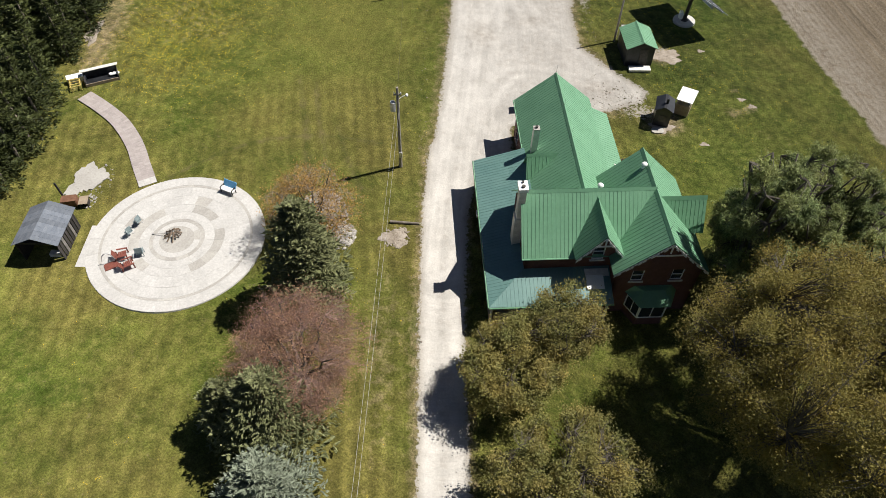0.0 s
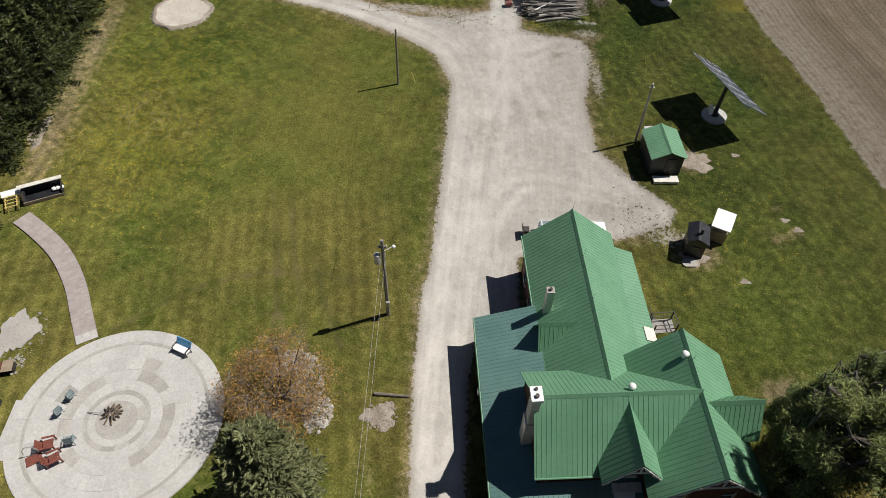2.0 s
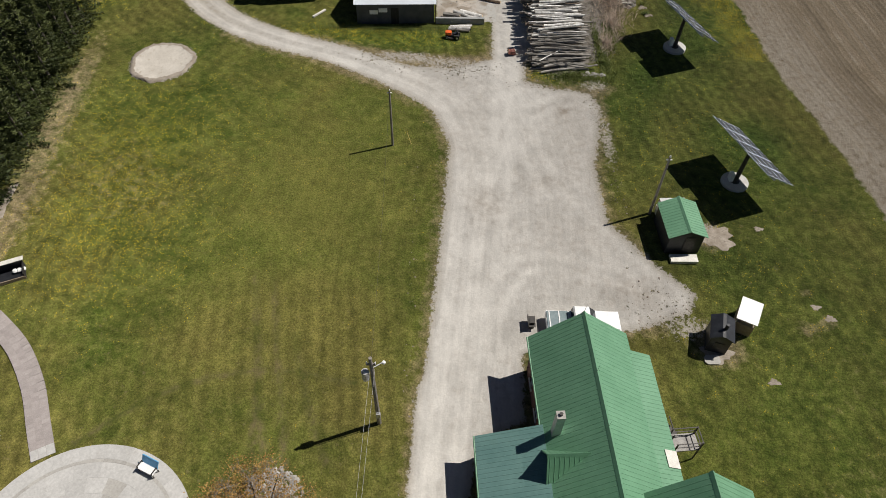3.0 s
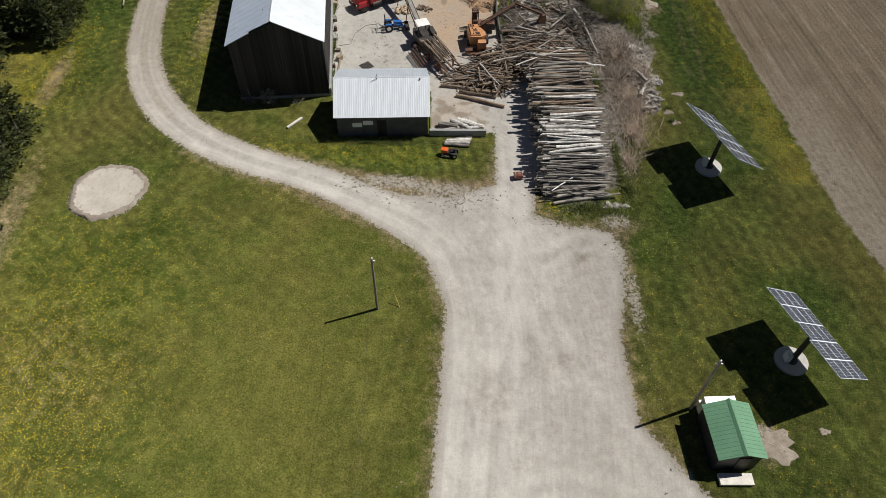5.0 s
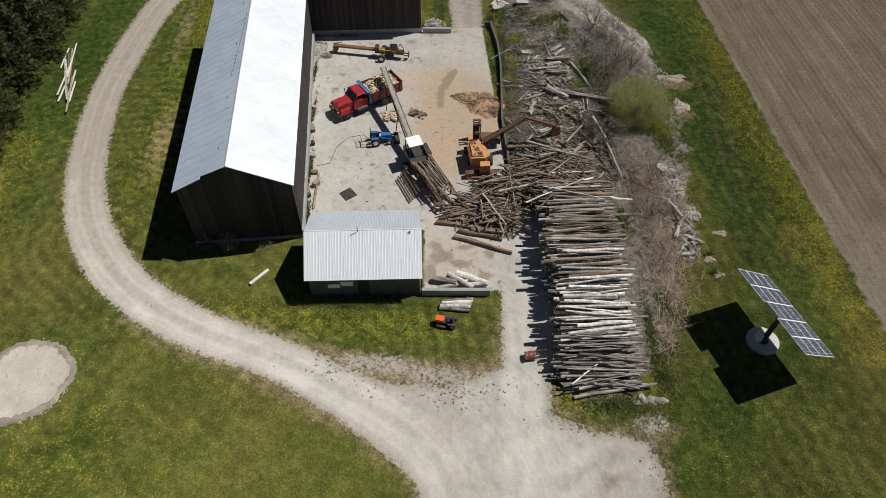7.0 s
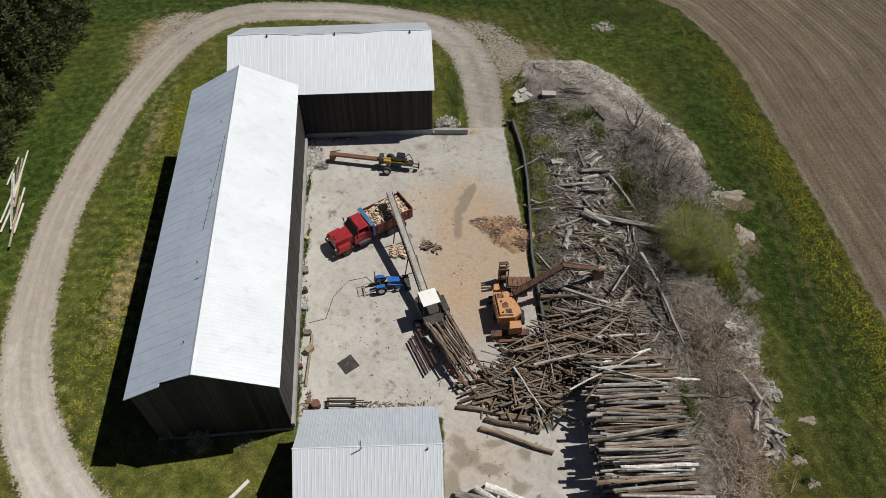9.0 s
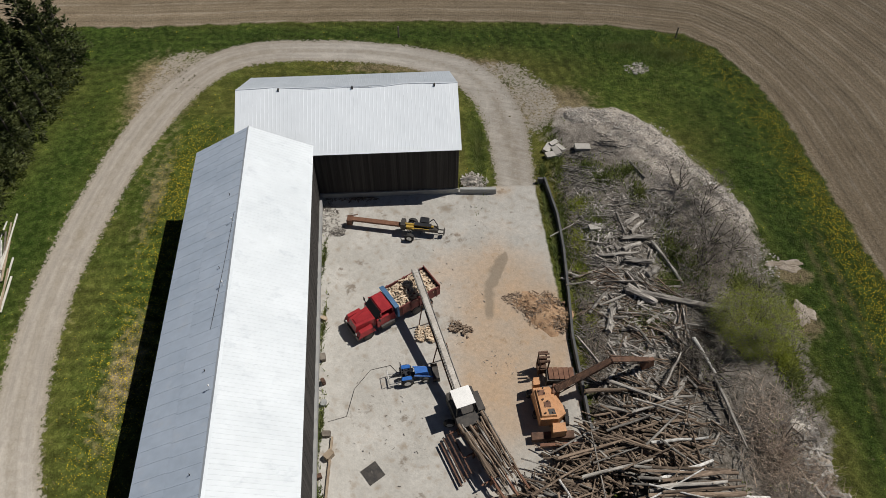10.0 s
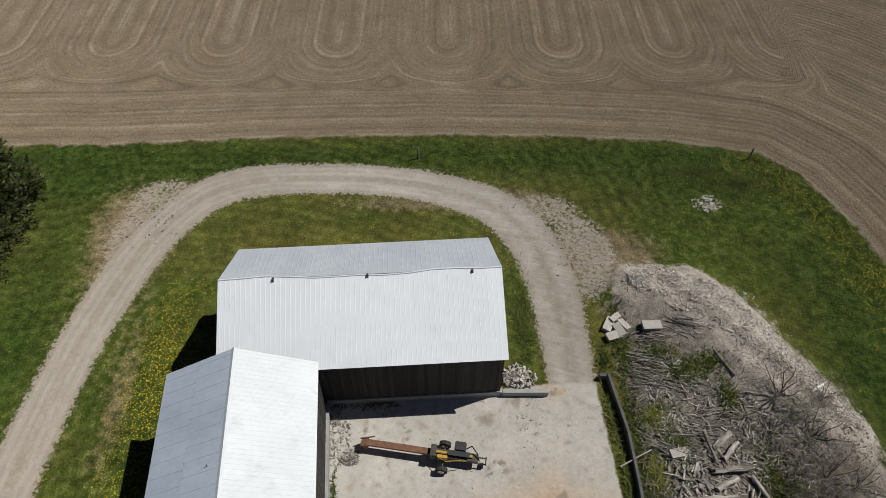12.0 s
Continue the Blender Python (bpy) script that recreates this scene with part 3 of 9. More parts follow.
ATTR = {
    "gravel": np.maximum(edge(sd_road, np.where(PY < 70, 0.6, 0.95)), 0.55 * np.clip(blob(PX, PY, 9.5, 104.0, 6.0, 1.7) + blob(PX, PY, 3.0, 105.6, 4.5, 1.2) + blob(PX, PY, 24.5, 100.6, 2.5, 1.4) + blob(PX, PY, 24.6, 92, 1.2, 7) + blob(PX, PY, 16.0, 162.8, 2.4, 3) + 1.2 * blob(PX, PY, 11.5, 169.6, 3.5, 1.8) + 0.9 * blob(PX, PY, 15.0, 160.0, 1.5, 2.5) + 1.1 * blob(PX, PY, 14.5, 166.0, 3.0, 3.0) + 1.3 * blob(PX, PY, -25.4, 165.5, 2.4, 5) + 1.3 * blob(PX, PY, -22.8, 171.2, 3.2, 2.2) + blob(PX, PY, 27.6, 169.4, 1.5, 1.1) + blob(PX, PY, 31.5, 80, 2.2, 1.6) + blob(PX, PY, 27.5, 70, 3, 2), 0, 1)),
    "slab": edge(sd_slab + 0.1 * wob, 0.8),
    "field": edge(sd_field + 0.35 * wob, 1.0),
    "furrow": furrow_phase(PX, PY, sd_field),
    "tracks": np.clip(sum(np.exp(-((np.abs(seg_sd(PX, PY, [(x, y, 0.0) for x, y in smooth_line(tr, 4)])) - 0.85) / 0.5) ** 2) for tr in TRACKS + [[(x, y) for x, y, w in LOOP]]), 0, 1),
    "stain": np.clip(0.75 * blob(PX, PY, 20.8, 96.3, 0.6, 0.7) + 0.45 * blob(PX, PY, 12.2, 83, 1.6, 2.2) + 0.35 * blob(PX, PY, 18, 86, 2.5, 1.2) + 0.3 * blob(PX, PY, 24, 73.5, 2.5, 1.5) + 0.5 * blob(PX, PY, 12.9, 156, 0.8, 5) + 0.4 * blob(PX, PY, 11.2, 160, 0.7, 6), 0, 1),
    "mow": np.where(PX < 6, seg_sd(PX, PY, [(9, 20, 0), (8, 50, 0), (5, 75, 0), (8, 95, 0), (-8, 107, 0), (-22, 118, 0)]), PX * 0.95 + PY * 0.2),
    "olive": np.clip(0.9 * blob(PX, PY, -4, 84, 9, 16) + 0.15 * blob(PX, PY, 37, 62, 7, 8), 0, 1),
    "ruts": 0.85 * np.clip(sum(np.exp(-(np.minimum(np.abs(seg_sd(PX, PY, [(x, y, 0.0) for x, y in smooth_line(tr, 4)])), 9) / 0.24) ** 2) for tr in RUTS), 0, 1),
    "crown": 0.7 * np.clip((PY - 104) / 12, 0.25, 1) * np.exp(-((sd_loop - 0.12 * np.sin(PX * 0.4 + PY * 0.3)) / 0.42) ** 2),
    "stubble": np.clip((128 - PY) / 20, 0, 1) * np.exp(-(np.maximum(-sd_field - 2.5, 0) / 3.0) ** 2) * (PX > 30),
    "scrape": np.clip(0.9 * edge(seg_sd(PX, PY, [(10.3, 142.2, 0.5), (9.9, 141.2, 0.55), (9.15, 139.3, 0.42), (9.05, 136.4, 0.4)]), 0.3) + 0.8 * edge(seg_sd(PX, PY, [(11.0, 145.5, 0.1), (10.7, 142.5, 0.12), (9.65, 139.6, 0.1)]), 0.25) + 0.8 * blob(PX, PY, 5.6, 148.2, 0.9, 0.7) + 0.7 * blob(PX, PY, 7.9, 149.6, 0.45, 1.3) + 0.5 * blob(PX, PY, -1.2, 145.2, 0.8, 0.8)
                      + 0.75 * blob(PX, PY, 3.4, 119.6, 1.0, 0.5) + 1.0 * blob(PX, PY, 9.4, 116.0, 1.0, 0.7) + 1.0 * blob(PX, PY, 10.9, 115.1, 1.1, 0.5) + 0.9 * blob(PX, PY, 11.3, 117.0, 1.0, 0.4) + 1.0 * blob(PX, PY, 8.2, 114.2, 0.7, 1.6) + 0.6 * blob(PX, PY, -0.2, 126.6, 0.35, 0.5) + 0.9 * blob(PX, PY, 12.8, 113.8, 0.9, 0.7) + 0.8 * blob(PX, PY, 8.6, 117.2, 0.8, 0.6) + 0.8 * blob(PX, PY, 13.3, 116.2, 0.6, 0.9) + 0.5 * blob(PX, PY, 12.5, 131.6, 1.2, 0.8), 0, 1),
    "lane": np.where(PX < 2.4, sd_loop, np.abs(seg_sd(PX, PY, [(x, y, 0.0) for x, y in smooth_line(TRACKS[1], 4)]))),
    "loop": np.clip((PY - 104) / 26, 0, 1) * (sd_loop < 6) * (0.9 + 0.7 * np.clip((-6 - PX) / 12, 0, 1)),
    "chips": edge(sd_brush + 0.6 * wob, 1.5) * 0.8 + 0.9 * np.exp(-np.maximum(sd_heap + 1, 0) ** 2 / 4),
    "tan": np.clip(0.8 * blob(PX, PY, 21.5, 91, 3.5, 7) + 0.6 * blob(PX, PY, 20.5, 79, 4.5, 3.5) + 0.6 * blob(PX, PY, 23.5, 97, 3, 3) + 0.55 * blob(PX, PY, 10.5, 93, 3.0, 7) + 0.45 * blob(PX, PY, 8, 101.5, 6, 2.5) + 0.5 * blob(PX, PY, 25, 73, 4, 2), 0, 1),
    # Shade under logs, thicket and beside the wall, painted as dark ground.
    "litter": np.clip(0.9 * edge(poly_sd(PX, PY, [(10.6, 121.6), (11.6, 118.6), (15.6, 117.8), (16.2, 122.0), (18.6, 122.0), (19.0, 104.0), (23.4, 103.4), (23.8, 130), (16.2, 130.5), (15.6, 125.4)]), 0.8) + 0.75 * edge(seg_sd(PX, PY, [(14.75, 150.6, 0.2), (15.2, 147, 0.3), (15.35, 143, 0.3), (15.4, 138, 0.1)]), 0.3) + 0.55 * blob(PX, PY, 28.3, 142.5, 3.2, 4.5) + 0.5 * blob(PX, PY, 27.6, 120, 2.2, 9), 0, 1),
    "fresh": np.clip(0.9 * blob(PX, PY, 3, 108.0, 11, 2.6) + 0.7 * blob(PX, PY, 23, 102.6, 3.5, 1.4) + 0.35 * blob(PX, PY, -19, 140, 5, 14) + 0.12 * blob(PX, PY, 33, 92, 8, 18) + 0.7 * blob(PX, PY, 36, 60, 11, 13) + 0.6 * blob(PX, PY, 8.9, 157, 1.4, 7) + 0.4 * blob(PX, PY, 28, 166, 10, 7), 0, 1),
    "heap": np.exp(-np.maximum(sd_heap, 0) ** 2 / 5.0),
    "saw": np.clip(1.8 * blob(PX, PY, 10.5, 134.0, 4.2, 6.5) + 1.0 * blob(PX, PY, 9.3, 130.2, 1.6, 1.4) + 0.9 * blob(PX, PY, 13.0, 136.0, 3, 4) + 0.8 * blob(PX, PY, 9.5, 129.0, 2.2, 4.0) + 0.5 * blob(PX, PY, 9.0, 142.0, 3.5, 3.5)
                   + 0.55 * blob(PX, PY, 10.5, 150.5, 2.0, 1.5) + 0.45 * blob(PX, PY, 3.5, 140.5, 3, 2.5) + 0.5 * blob(PX, PY, 10.0, 116.0, 4.0, 4.0), 0, 1),
    "dry": np.clip(0.45 * blob(PX, PY, 3.2, 42, 2.2, 13) + 0.6 * np.exp(-(np.maximum(sd_road, 0) / np.where(PY < 62, 0.7, 1.4)) ** 2) * np.where(PY < 110, 1.0, 0.5) * (PX < 26) + 0.55 * blob(PX, PY, -29.5, 79, 2.2, 9) + 0.42 * blob(PX, PY, -30.5, 99, 1.8, 13) + 0.36 * blob(PX, PY, -22, 87, 6, 9) + 0.2 * blob(PX, PY, -14, 83, 6, 5)
                   + 0.55 * blob(PX, PY, 6.5, 102.5, 9, 2.2) + 0.7 * blob(PX, PY, 18, 164, 5, 3) + 0.7 * blob(PX, PY, -19, 131, 2.0, 8) + 0.2 * blob(PX, PY, 37, 64, 7, 5) + 0.9 * blob(PX, PY, -26.5, 167.0, 3, 6) + 0.9 * blob(PX, PY, 16.5, 162.5, 3, 3) + 0.7 * blob(PX, PY, 10.5, 170.2, 4, 1.6) + 0.6 * blob(PX, PY, -21.5, 150, 1.5, 9) + 0.6 * blob(PX, PY, -2, 169.5, 6, 0.9)
                   + 1.3 * blob(PX, PY, 35.2, 140.5, 1.6, 1.0) + 1.3 * blob(PX, PY, 34.4, 135.8, 1.5, 1.6) + 0.9 * blob(PX, PY, 33, 54.8, 2.2, 1.8) + 0.3 * blob(PX, PY, 38, 57, 5, 4) + 0.6 * blob(PX, PY, 39, 70.5, 0.9, 0.9) + 0.15 * blob(PX, PY, 41, 66, 4, 3) + 0.6 * blob(PX, PY, 37, 70, 1, 1) + 0.6 * blob(PX, PY, 38, 73.5, 0.8, 0.8) + 1.3 * blob(PX, PY, 31.6, 79.4, 1.8, 1.5) + 1.0 * blob(PX, PY, 29.6, 68.6, 2.2, 2.2) + 0.3 * blob(PX, PY, -30.5, 97, 3.5, 14) + 0.55 * blob(PX, PY, 2, 105.5, 6, 1.6)
                   + 0.9 * blob(PX, PY, -33.4, 121, 1.3, 5.5) + 0.65 * blob(PX, PY, 29.5, 119, 2.2, 8) + 0.8 * blob(PX, PY, 9, 104.2, 6, 1.3) + 0.6 * blob(PX, PY, 25.5, 100, 2.5, 1.2), 0, 1),
    "dandelion": np.clip(0.15 * blob(PX, PY, -9, 90, 15, 14) + 0.4 * blob(PX, PY, -22, 86, 8, 10) + 0.3 * blob(PX, PY, -20, 77, 9, 8) + 0.22 * blob(PX, PY, -22, 97, 10, 8) + 0.8 * blob(PX, PY, -36, 126, 6, 8) + 0.85 * np.exp(-((sd_field - 1.2) / 1.3) ** 2) * np.clip((178 - PY) / 30, 0.35, 1) * (PX > 30) * (PY > 105) + 0.36 * np.exp(-((sd_field - 3.2) / 2.0) ** 2) * (PX > 30) * (PY > 105)
                         + 0.62 * blob(PX, PY, -18.8, 132, 3.2, 16) + 0.8 * blob(PX, PY, -19.0, 153, 2.5, 8) + 0.15 * blob(PX, PY, 38.5, 124, 3.0, 14) + 0.5 * blob(PX, PY, -34, 117, 4, 5) + 0.7 * blob(PX, PY, -3, 110, 9, 2.2) + 0.2 * blob(PX, PY, 32, 90, 9, 16) + 0.12 * blob(PX, PY, 37, 72, 9, 9) + 0.5 * blob(PX, PY, 7, 108.6, 4, 1.5) + 0.8 * blob(PX, PY, 19, 101.8, 1.6, 1.0) + 0.6 * blob(PX, PY, 24, 101.2, 1, 1) + 0.19, 0, 1),
    "lush": np.clip(np.exp(-((sd_field - 3.0) / 4.0) ** 2) * (PY > 120) + 0.45 * blob(PX, PY, 33, 98, 11, 22) + 0.35 * blob(PX, PY, 36, 74, 9, 9) + 0.5 * blob(PX, PY, 38, 92, 4, 3) + 0.6 * blob(PX, PY, 30, 102, 3, 5) + 0.4 * blob(PX, PY, 41, 88, 3, 5) + 0.3 * blob(PX, PY, 31, 77, 3, 3) + 0.4 * blob(PX, PY, 27.5, 93, 2, 5) + 0.85 * blob(PX, PY, 26, 167, 12, 7) + 0.6 * blob(PX, PY, 34, 153, 4, 9) + 0.9 * blob(PX, PY, 37, 128, 3.5, 22) + 0.9 * blob(PX, PY, 8.8, 157, 1.3, 7) + 0.9 * blob(PX, PY, 2, 109.3, 11, 2.4)
                    + 1.0 * blob(PX, PY, -31.5, 148, 6, 34) + 1.0 * blob(PX, PY, -19, 138, 5, 26) + 0.5 * blob(PX, PY, -4, 168, 12, 2) + 0.15 * blob(PX, PY, -20, 92, 8, 24), 0, 1),
}

# the ground's one material: turf, earth, gravel, concrete, sawdust and ploughed soil
m, t, b = nodes_of("farm_ground")
flat_pos = t.nodes.new("ShaderNodeNewGeometry").outputs["Position"]
turned = t.nodes.new("ShaderNodeMapping")
turned.inputs["Rotation"].default_value = (0.62, 0.47, 0.55)
t.links.new(flat_pos, turned.inputs["Vector"])
pos = turned.outputs[0]


def attr(name):
    n = t.nodes.new("ShaderNodeAttribute")
    n.attribute_name = name
    return n.outputs["Fac"]


n_huge, n_big, n_mid, n_fine, n_grit = [noise_of(t, pos, s, d, 0.6) for s, d in ((0.06, 3), (0.32, 4), (1.6, 5), (7.0, 4), (28.0, 2))]


def mask(name, amount=0.7, lo=0.42, hi=0.58, nz=None):
    k = math_of(t, "MULTIPLY", math_of(t, "SUBTRACT", nz or n_mid, 0.5), amount)
    return ramp(t, math_of(t, "ADD", attr(name), k), lo, hi)


grass = mixed(t, ramp(t, n_big, 0.36, 0.64), (0.058, 0.086, 0.013), (0.116, 0.132, 0.026))
grass = mixed(t, math_of(t, "MULTIPLY", ramp(t, n_mid, 0.42, 0.70), 0.55), grass, (0.150, 0.137, 0.042))
grass = mixed(t, ramp(t, n_huge, 0.40, 0.62), grass, mixed(t, 0.55, grass, (0.175, 0.138, 0.044)))
# Lush turf, its tone lowered further to paint in lens fall-off.
grass = mixed(t, math_of(t, "MULTIPLY", attr("lush"), 0.92), grass, mixed(t, ramp(t, n_mid, 0.4, 0.6), (0.0245, 0.049, 0.0075), (0.048, 0.077, 0.014)))
grass = mixed(t, math_of(t, "MULTIPLY", attr("fresh"), 0.85), grass, mixed(t, ramp(t, n_mid, 0.38, 0.62), (0.058, 0.098, 0.014), (0.128, 0.158, 0.030)))
grass = mixed(t, math_of(t, "MULTIPLY", mask("dry", 1.1, 0.35, 0.8), 0.8), grass, mixed(t, n_fine, (0.20, 0.152, 0.088), (0.295, 0.236, 0.152)))
vor = t.nodes.new("ShaderNodeTexVoronoi")
vor.inputs["Scale"].default_value = 7.5
t.links.new(pos, vor.inputs["Vector"])
dots = math_of(t, "LESS_THAN", math_of(t, "SUBTRACT", vor.outputs["Distance"], math_of(t, "MULTIPLY", attr("dandelion"), 0.17)), 0.19)
patches = math_of(t, "ADD", math_of(t, "MULTIPLY", n_mid, 1.5), math_of(t, "MULTIPLY", noise_of(t, pos, 0.7, 3.0, 0.6), 1.3))
dense = math_of(t, "GREATER_THAN", math_of(t, "ADD", attr("dandelion"), patches), 1.87)
sparse = math_of(t, "GREATER_THAN", math_of(t, "ADD", vor.outputs["Color"], math_of(t, "MULTIPLY", attr("dandelion"), 0.25)), 0.58)
grass = mixed(t, math_of(t, "MULTIPLY", math_of(t, "MULTIPLY", dots, sparse), dense), grass, (0.46, 0.345, 0.02))
grass = mixed(t, 1.0, grass, mixed(t, ramp(t, noise_of(t, pos, 0.8, 6.0, 0.72), 0.34, 0.66), (0.68,) * 3, (1.32,) * 3), "MULTIPLY")
grass = mixed(t, 1.0, grass, mixed(t, ramp(t, n_fine, 0.3, 0.7), (0.6,) * 3, (1.4,) * 3), "MULTIPLY")
grass = mixed(t, 1.0, grass, mixed(t, ramp(t, noise_of(t, pos, 15.0, 2.0), 0.3, 0.7), (0.72,) * 3, (1.28,) * 3), "MULTIPLY")
warp = noise_of(t, pos, 0.18, 5.0, 0.65)
grass = mixed(t, 1.0, grass, mixed(t, ramp(t, warp, 0.36, 0.64), (0.88,) * 3, (1.12,) * 3), "MULTIPLY")
grass = mixed(t, math_of(t, "MULTIPLY", ramp(t, noise_of(t, pos, 2.6, 6.0, 0.7), 0.60, 0.70), 0.5), grass, (0.205, 0.165, 0.092))

mow = math_of(t, "SINE", math_of(t, "MULTIPLY", math_of(t, "ADD", attr("mow"), math_of(t, "MULTIPLY", n_big, 0.8)), 5.2), 0.0)
mow = math_of(t, "MULTIPLY", mow, ramp(t, n_huge, 0.35, 0.65))
grass = mixed(t, 1.0, grass, mixed(t, ramp(t, mow, -1.0, 1.0), (0.82,) * 3, (1.17,) * 3), "MULTIPLY")
grass = mixed(t, math_of(t, "MULTIPLY", attr("ruts"), ramp(t, n_mid, 0.3, 0.6)), grass, mixed(t, ramp(t, n_big, 0.4, 0.6), (0.045, 0.06, 0.012), (0.16, 0.125, 0.07)))

grass = mixed(t, math_of(t, "MULTIPLY", attr("olive"), 0.6), grass, mixed(t, 1.0, mixed(t, n_mid, (0.132, 0.148, 0.029), (0.188, 0.178, 0.047)), mixed(t, ramp(t, n_fine, 0.3, 0.7), (0.5,) * 3, (1.5,) * 3), "MULTIPLY"))
gravel = mixed(t, ramp(t, n_big, 0.35, 0.65), (0.527, 0.505, 0.466), (0.602, 0.58, 0.541))
gravel = mixed(t, ramp(t, n_mid, 0.5, 0.8), gravel, (0.45, 0.415, 0.37))
cmb = t.nodes.new("ShaderNodeCombineXYZ")
t.links.new(math_of(t, "MULTIPLY", attr("lane"), 1.6), cmb.inputs[0])
t.links.new(math_of(t, "MULTIPLY", n_huge, 4.0), cmb.inputs[1])
gravel = mixed(t, 1.0, gravel, mixed(t, ramp(t, noise_of(t, cmb.outputs[0], 1.0, 3.0), 0.3, 0.7), (0.93,) * 3, (1.05,) * 3), "MULTIPLY")
streak = t.nodes.new("ShaderNodeMapping")
streak.inputs["Scale"].default_value = (1.0, 0.3, 1.0)
streak.inputs["Rotation"].default_value = (0, 0, radians(-12))
t.links.new(flat_pos, streak.inputs["Vector"])
swirl = t.nodes.new("ShaderNodeTexNoise")
swirl.inputs["Scale"].default_value, swirl.inputs["Detail"].default_value, swirl.inputs["Distortion"].default_value = 0.8, 6.0, 1.6
t.links.new(streak.outputs[0], swirl.inputs["Vector"])
gravel = mixed(t, 1.0, gravel, mixed(t, ramp(t, swirl.outputs["Fac"], 0.34, 0.66), (0.925,) * 3, (1.05,) * 3), "MULTIPLY")
rake = t.nodes.new("ShaderNodeMapping")
rake.inputs["Scale"].default_value = (3.4, 0.28, 1.0)
rake.inputs["Rotation"].default_value = (0, 0, radians(-7))
t.links.new(flat_pos, rake.inputs["Vector"])
fine_streak = t.nodes.new("ShaderNodeTexNoise")
fine_streak.inputs["Scale"].default_value, fine_streak.inputs["Detail"].default_value, fine_streak.inputs["Roughness"].default_value, fine_streak.inputs["Distortion"].default_value = 1.0, 7.0, 0.7, 1.2
t.links.new(rake.outputs[0], fine_streak.inputs["Vector"])
gravel = mixed(t, 1.0, gravel, mixed(t, ramp(t, fine_streak.outputs["Fac"], 0.32, 0.68), (0.955,) * 3, (1.03,) * 3), "MULTIPLY")
gravel = mixed(t, math_of(t, "MULTIPLY", attr("tracks"), math_of(t, "MULTIPLY", ramp(t, n_big, 0.25, 0.65), 0.9)), gravel, mixed(t, n_mid, (0.64, 0.617, 0.572), (0.70, 0.677, 0.635)))
gravel = mixed(t, math_of(t, "MULTIPLY", attr("tan"), ramp(t, n_mid, 0.25, 0.7)), gravel, mixed(t, n_fine, (0.40, 0.365, 0.32), (0.50, 0.465, 0.42)))
gravel = mixed(t, math_of(t, "MULTIPLY", attr("loop"), 0.46), gravel, (0.335, 0.295, 0.245))
cmb4 = t.nodes.new("ShaderNodeCombineXYZ")
t.links.new(math_of(t, "MULTIPLY", attr("lane"), 2.6), cmb4.inputs[0])
t.links.new(math_of(t, "MULTIPLY", n_big, 7.0), cmb4.inputs[1])
gravel = mixed(t, math_of(t, "MINIMUM", math_of(t, "ADD", attr("loop"), 0.45), 1.0), gravel, mixed(t, 1.0, gravel, mixed(t, ramp(t, noise_of(t, cmb4.outputs[0], 1.0, 6.0, 0.7), 0.34, 0.66), (0.82,) * 3, (1.1,) * 3), "MULTIPLY"))
gravel = mixed(t, math_of(t, "MULTIPLY", attr("crown"), ramp(t, math_of(t, "ADD", math_of(t, "MULTIPLY", n_big, 0.6), math_of(t, "MULTIPLY", n_mid, 0.4)), 0.38, 0.66)), gravel, mixed(t, n_fine, (0.23, 0.195, 0.14), (0.34, 0.30, 0.235)))
gravel = mixed(t, math_of(t, "MULTIPLY", ramp(t, math_of(t, "ADD", attr("gravel"), math_of(t, "MULTIPLY", n_mid, 0.5)), 1.15, 0.75), 0.5), gravel, mixed(t, n_fine, (0.26, 0.22, 0.165), (0.38, 0.335, 0.27)))
gravel = mixed(t, math_of(t, "MULTIPLY", attr("stain"), ramp(t, n_mid, 0.2, 0.6)), gravel, (0.26, 0.215, 0.165))
gravel = mixed(t, 1.0, gravel, mixed(t, n_grit, (0.88,) * 3, (1.12,) * 3), "MULTIPLY")
gravel = mixed(t, 1.0, gravel, mixed(t, ramp(t, noise_of(t, pos, 0.7, 8.0, 0.74), 0.34, 0.66), (0.92,) * 3, (1.05,) * 3), "MULTIPLY")
gravel = mixed(t, 1.0, gravel, mixed(t, ramp(t, n_fine, 0.3, 0.7), (0.94,) * 3, (1.06,) * 3), "MULTIPLY")
gravel = mixed(t, math_of(t, "MULTIPLY", ramp(t, noise_of(t, pos, 4.5, 3.0, 0.6), 0.66, 0.72), 0.25), gravel, (0.25, 0.22, 0.17))

slab = mixed(t, ramp(t, n_big, 0.38, 0.62), (0.50, 0.485, 0.45), (0.575, 0.56, 0.525))
slab = mixed(t, ramp(t, n_mid, 0.54, 0.72), slab, (0.38, 0.335, 0.28))
slab = mixed(t, ramp(t, noise_of(t, pos, 0.55, 7.0, 0.65), 0.60, 0.66), slab, (0.30, 0.265, 0.225))
slab = mixed(t, ramp(t, noise_of(t, pos, 0.8, 5.0, 0.7), 0.34, 0.28), slab, (0.58, 0.545, 0.49))
slab = mixed(t, math_of(t, "MULTIPLY", mask("saw", 1.3, 0.2, 1.15, n_big), 0.8), slab, mixed(t, n_mid, (0.46, 0.325, 0.20), (0.61, 0.45, 0.30)))
slab = mixed(t, 1.0, slab, mixed(t, ramp(t, noise_of(t, pos, 3.2, 8.0, 0.75), 0.3, 0.7), (0.84,) * 3, (1.14,) * 3), "MULTIPLY")
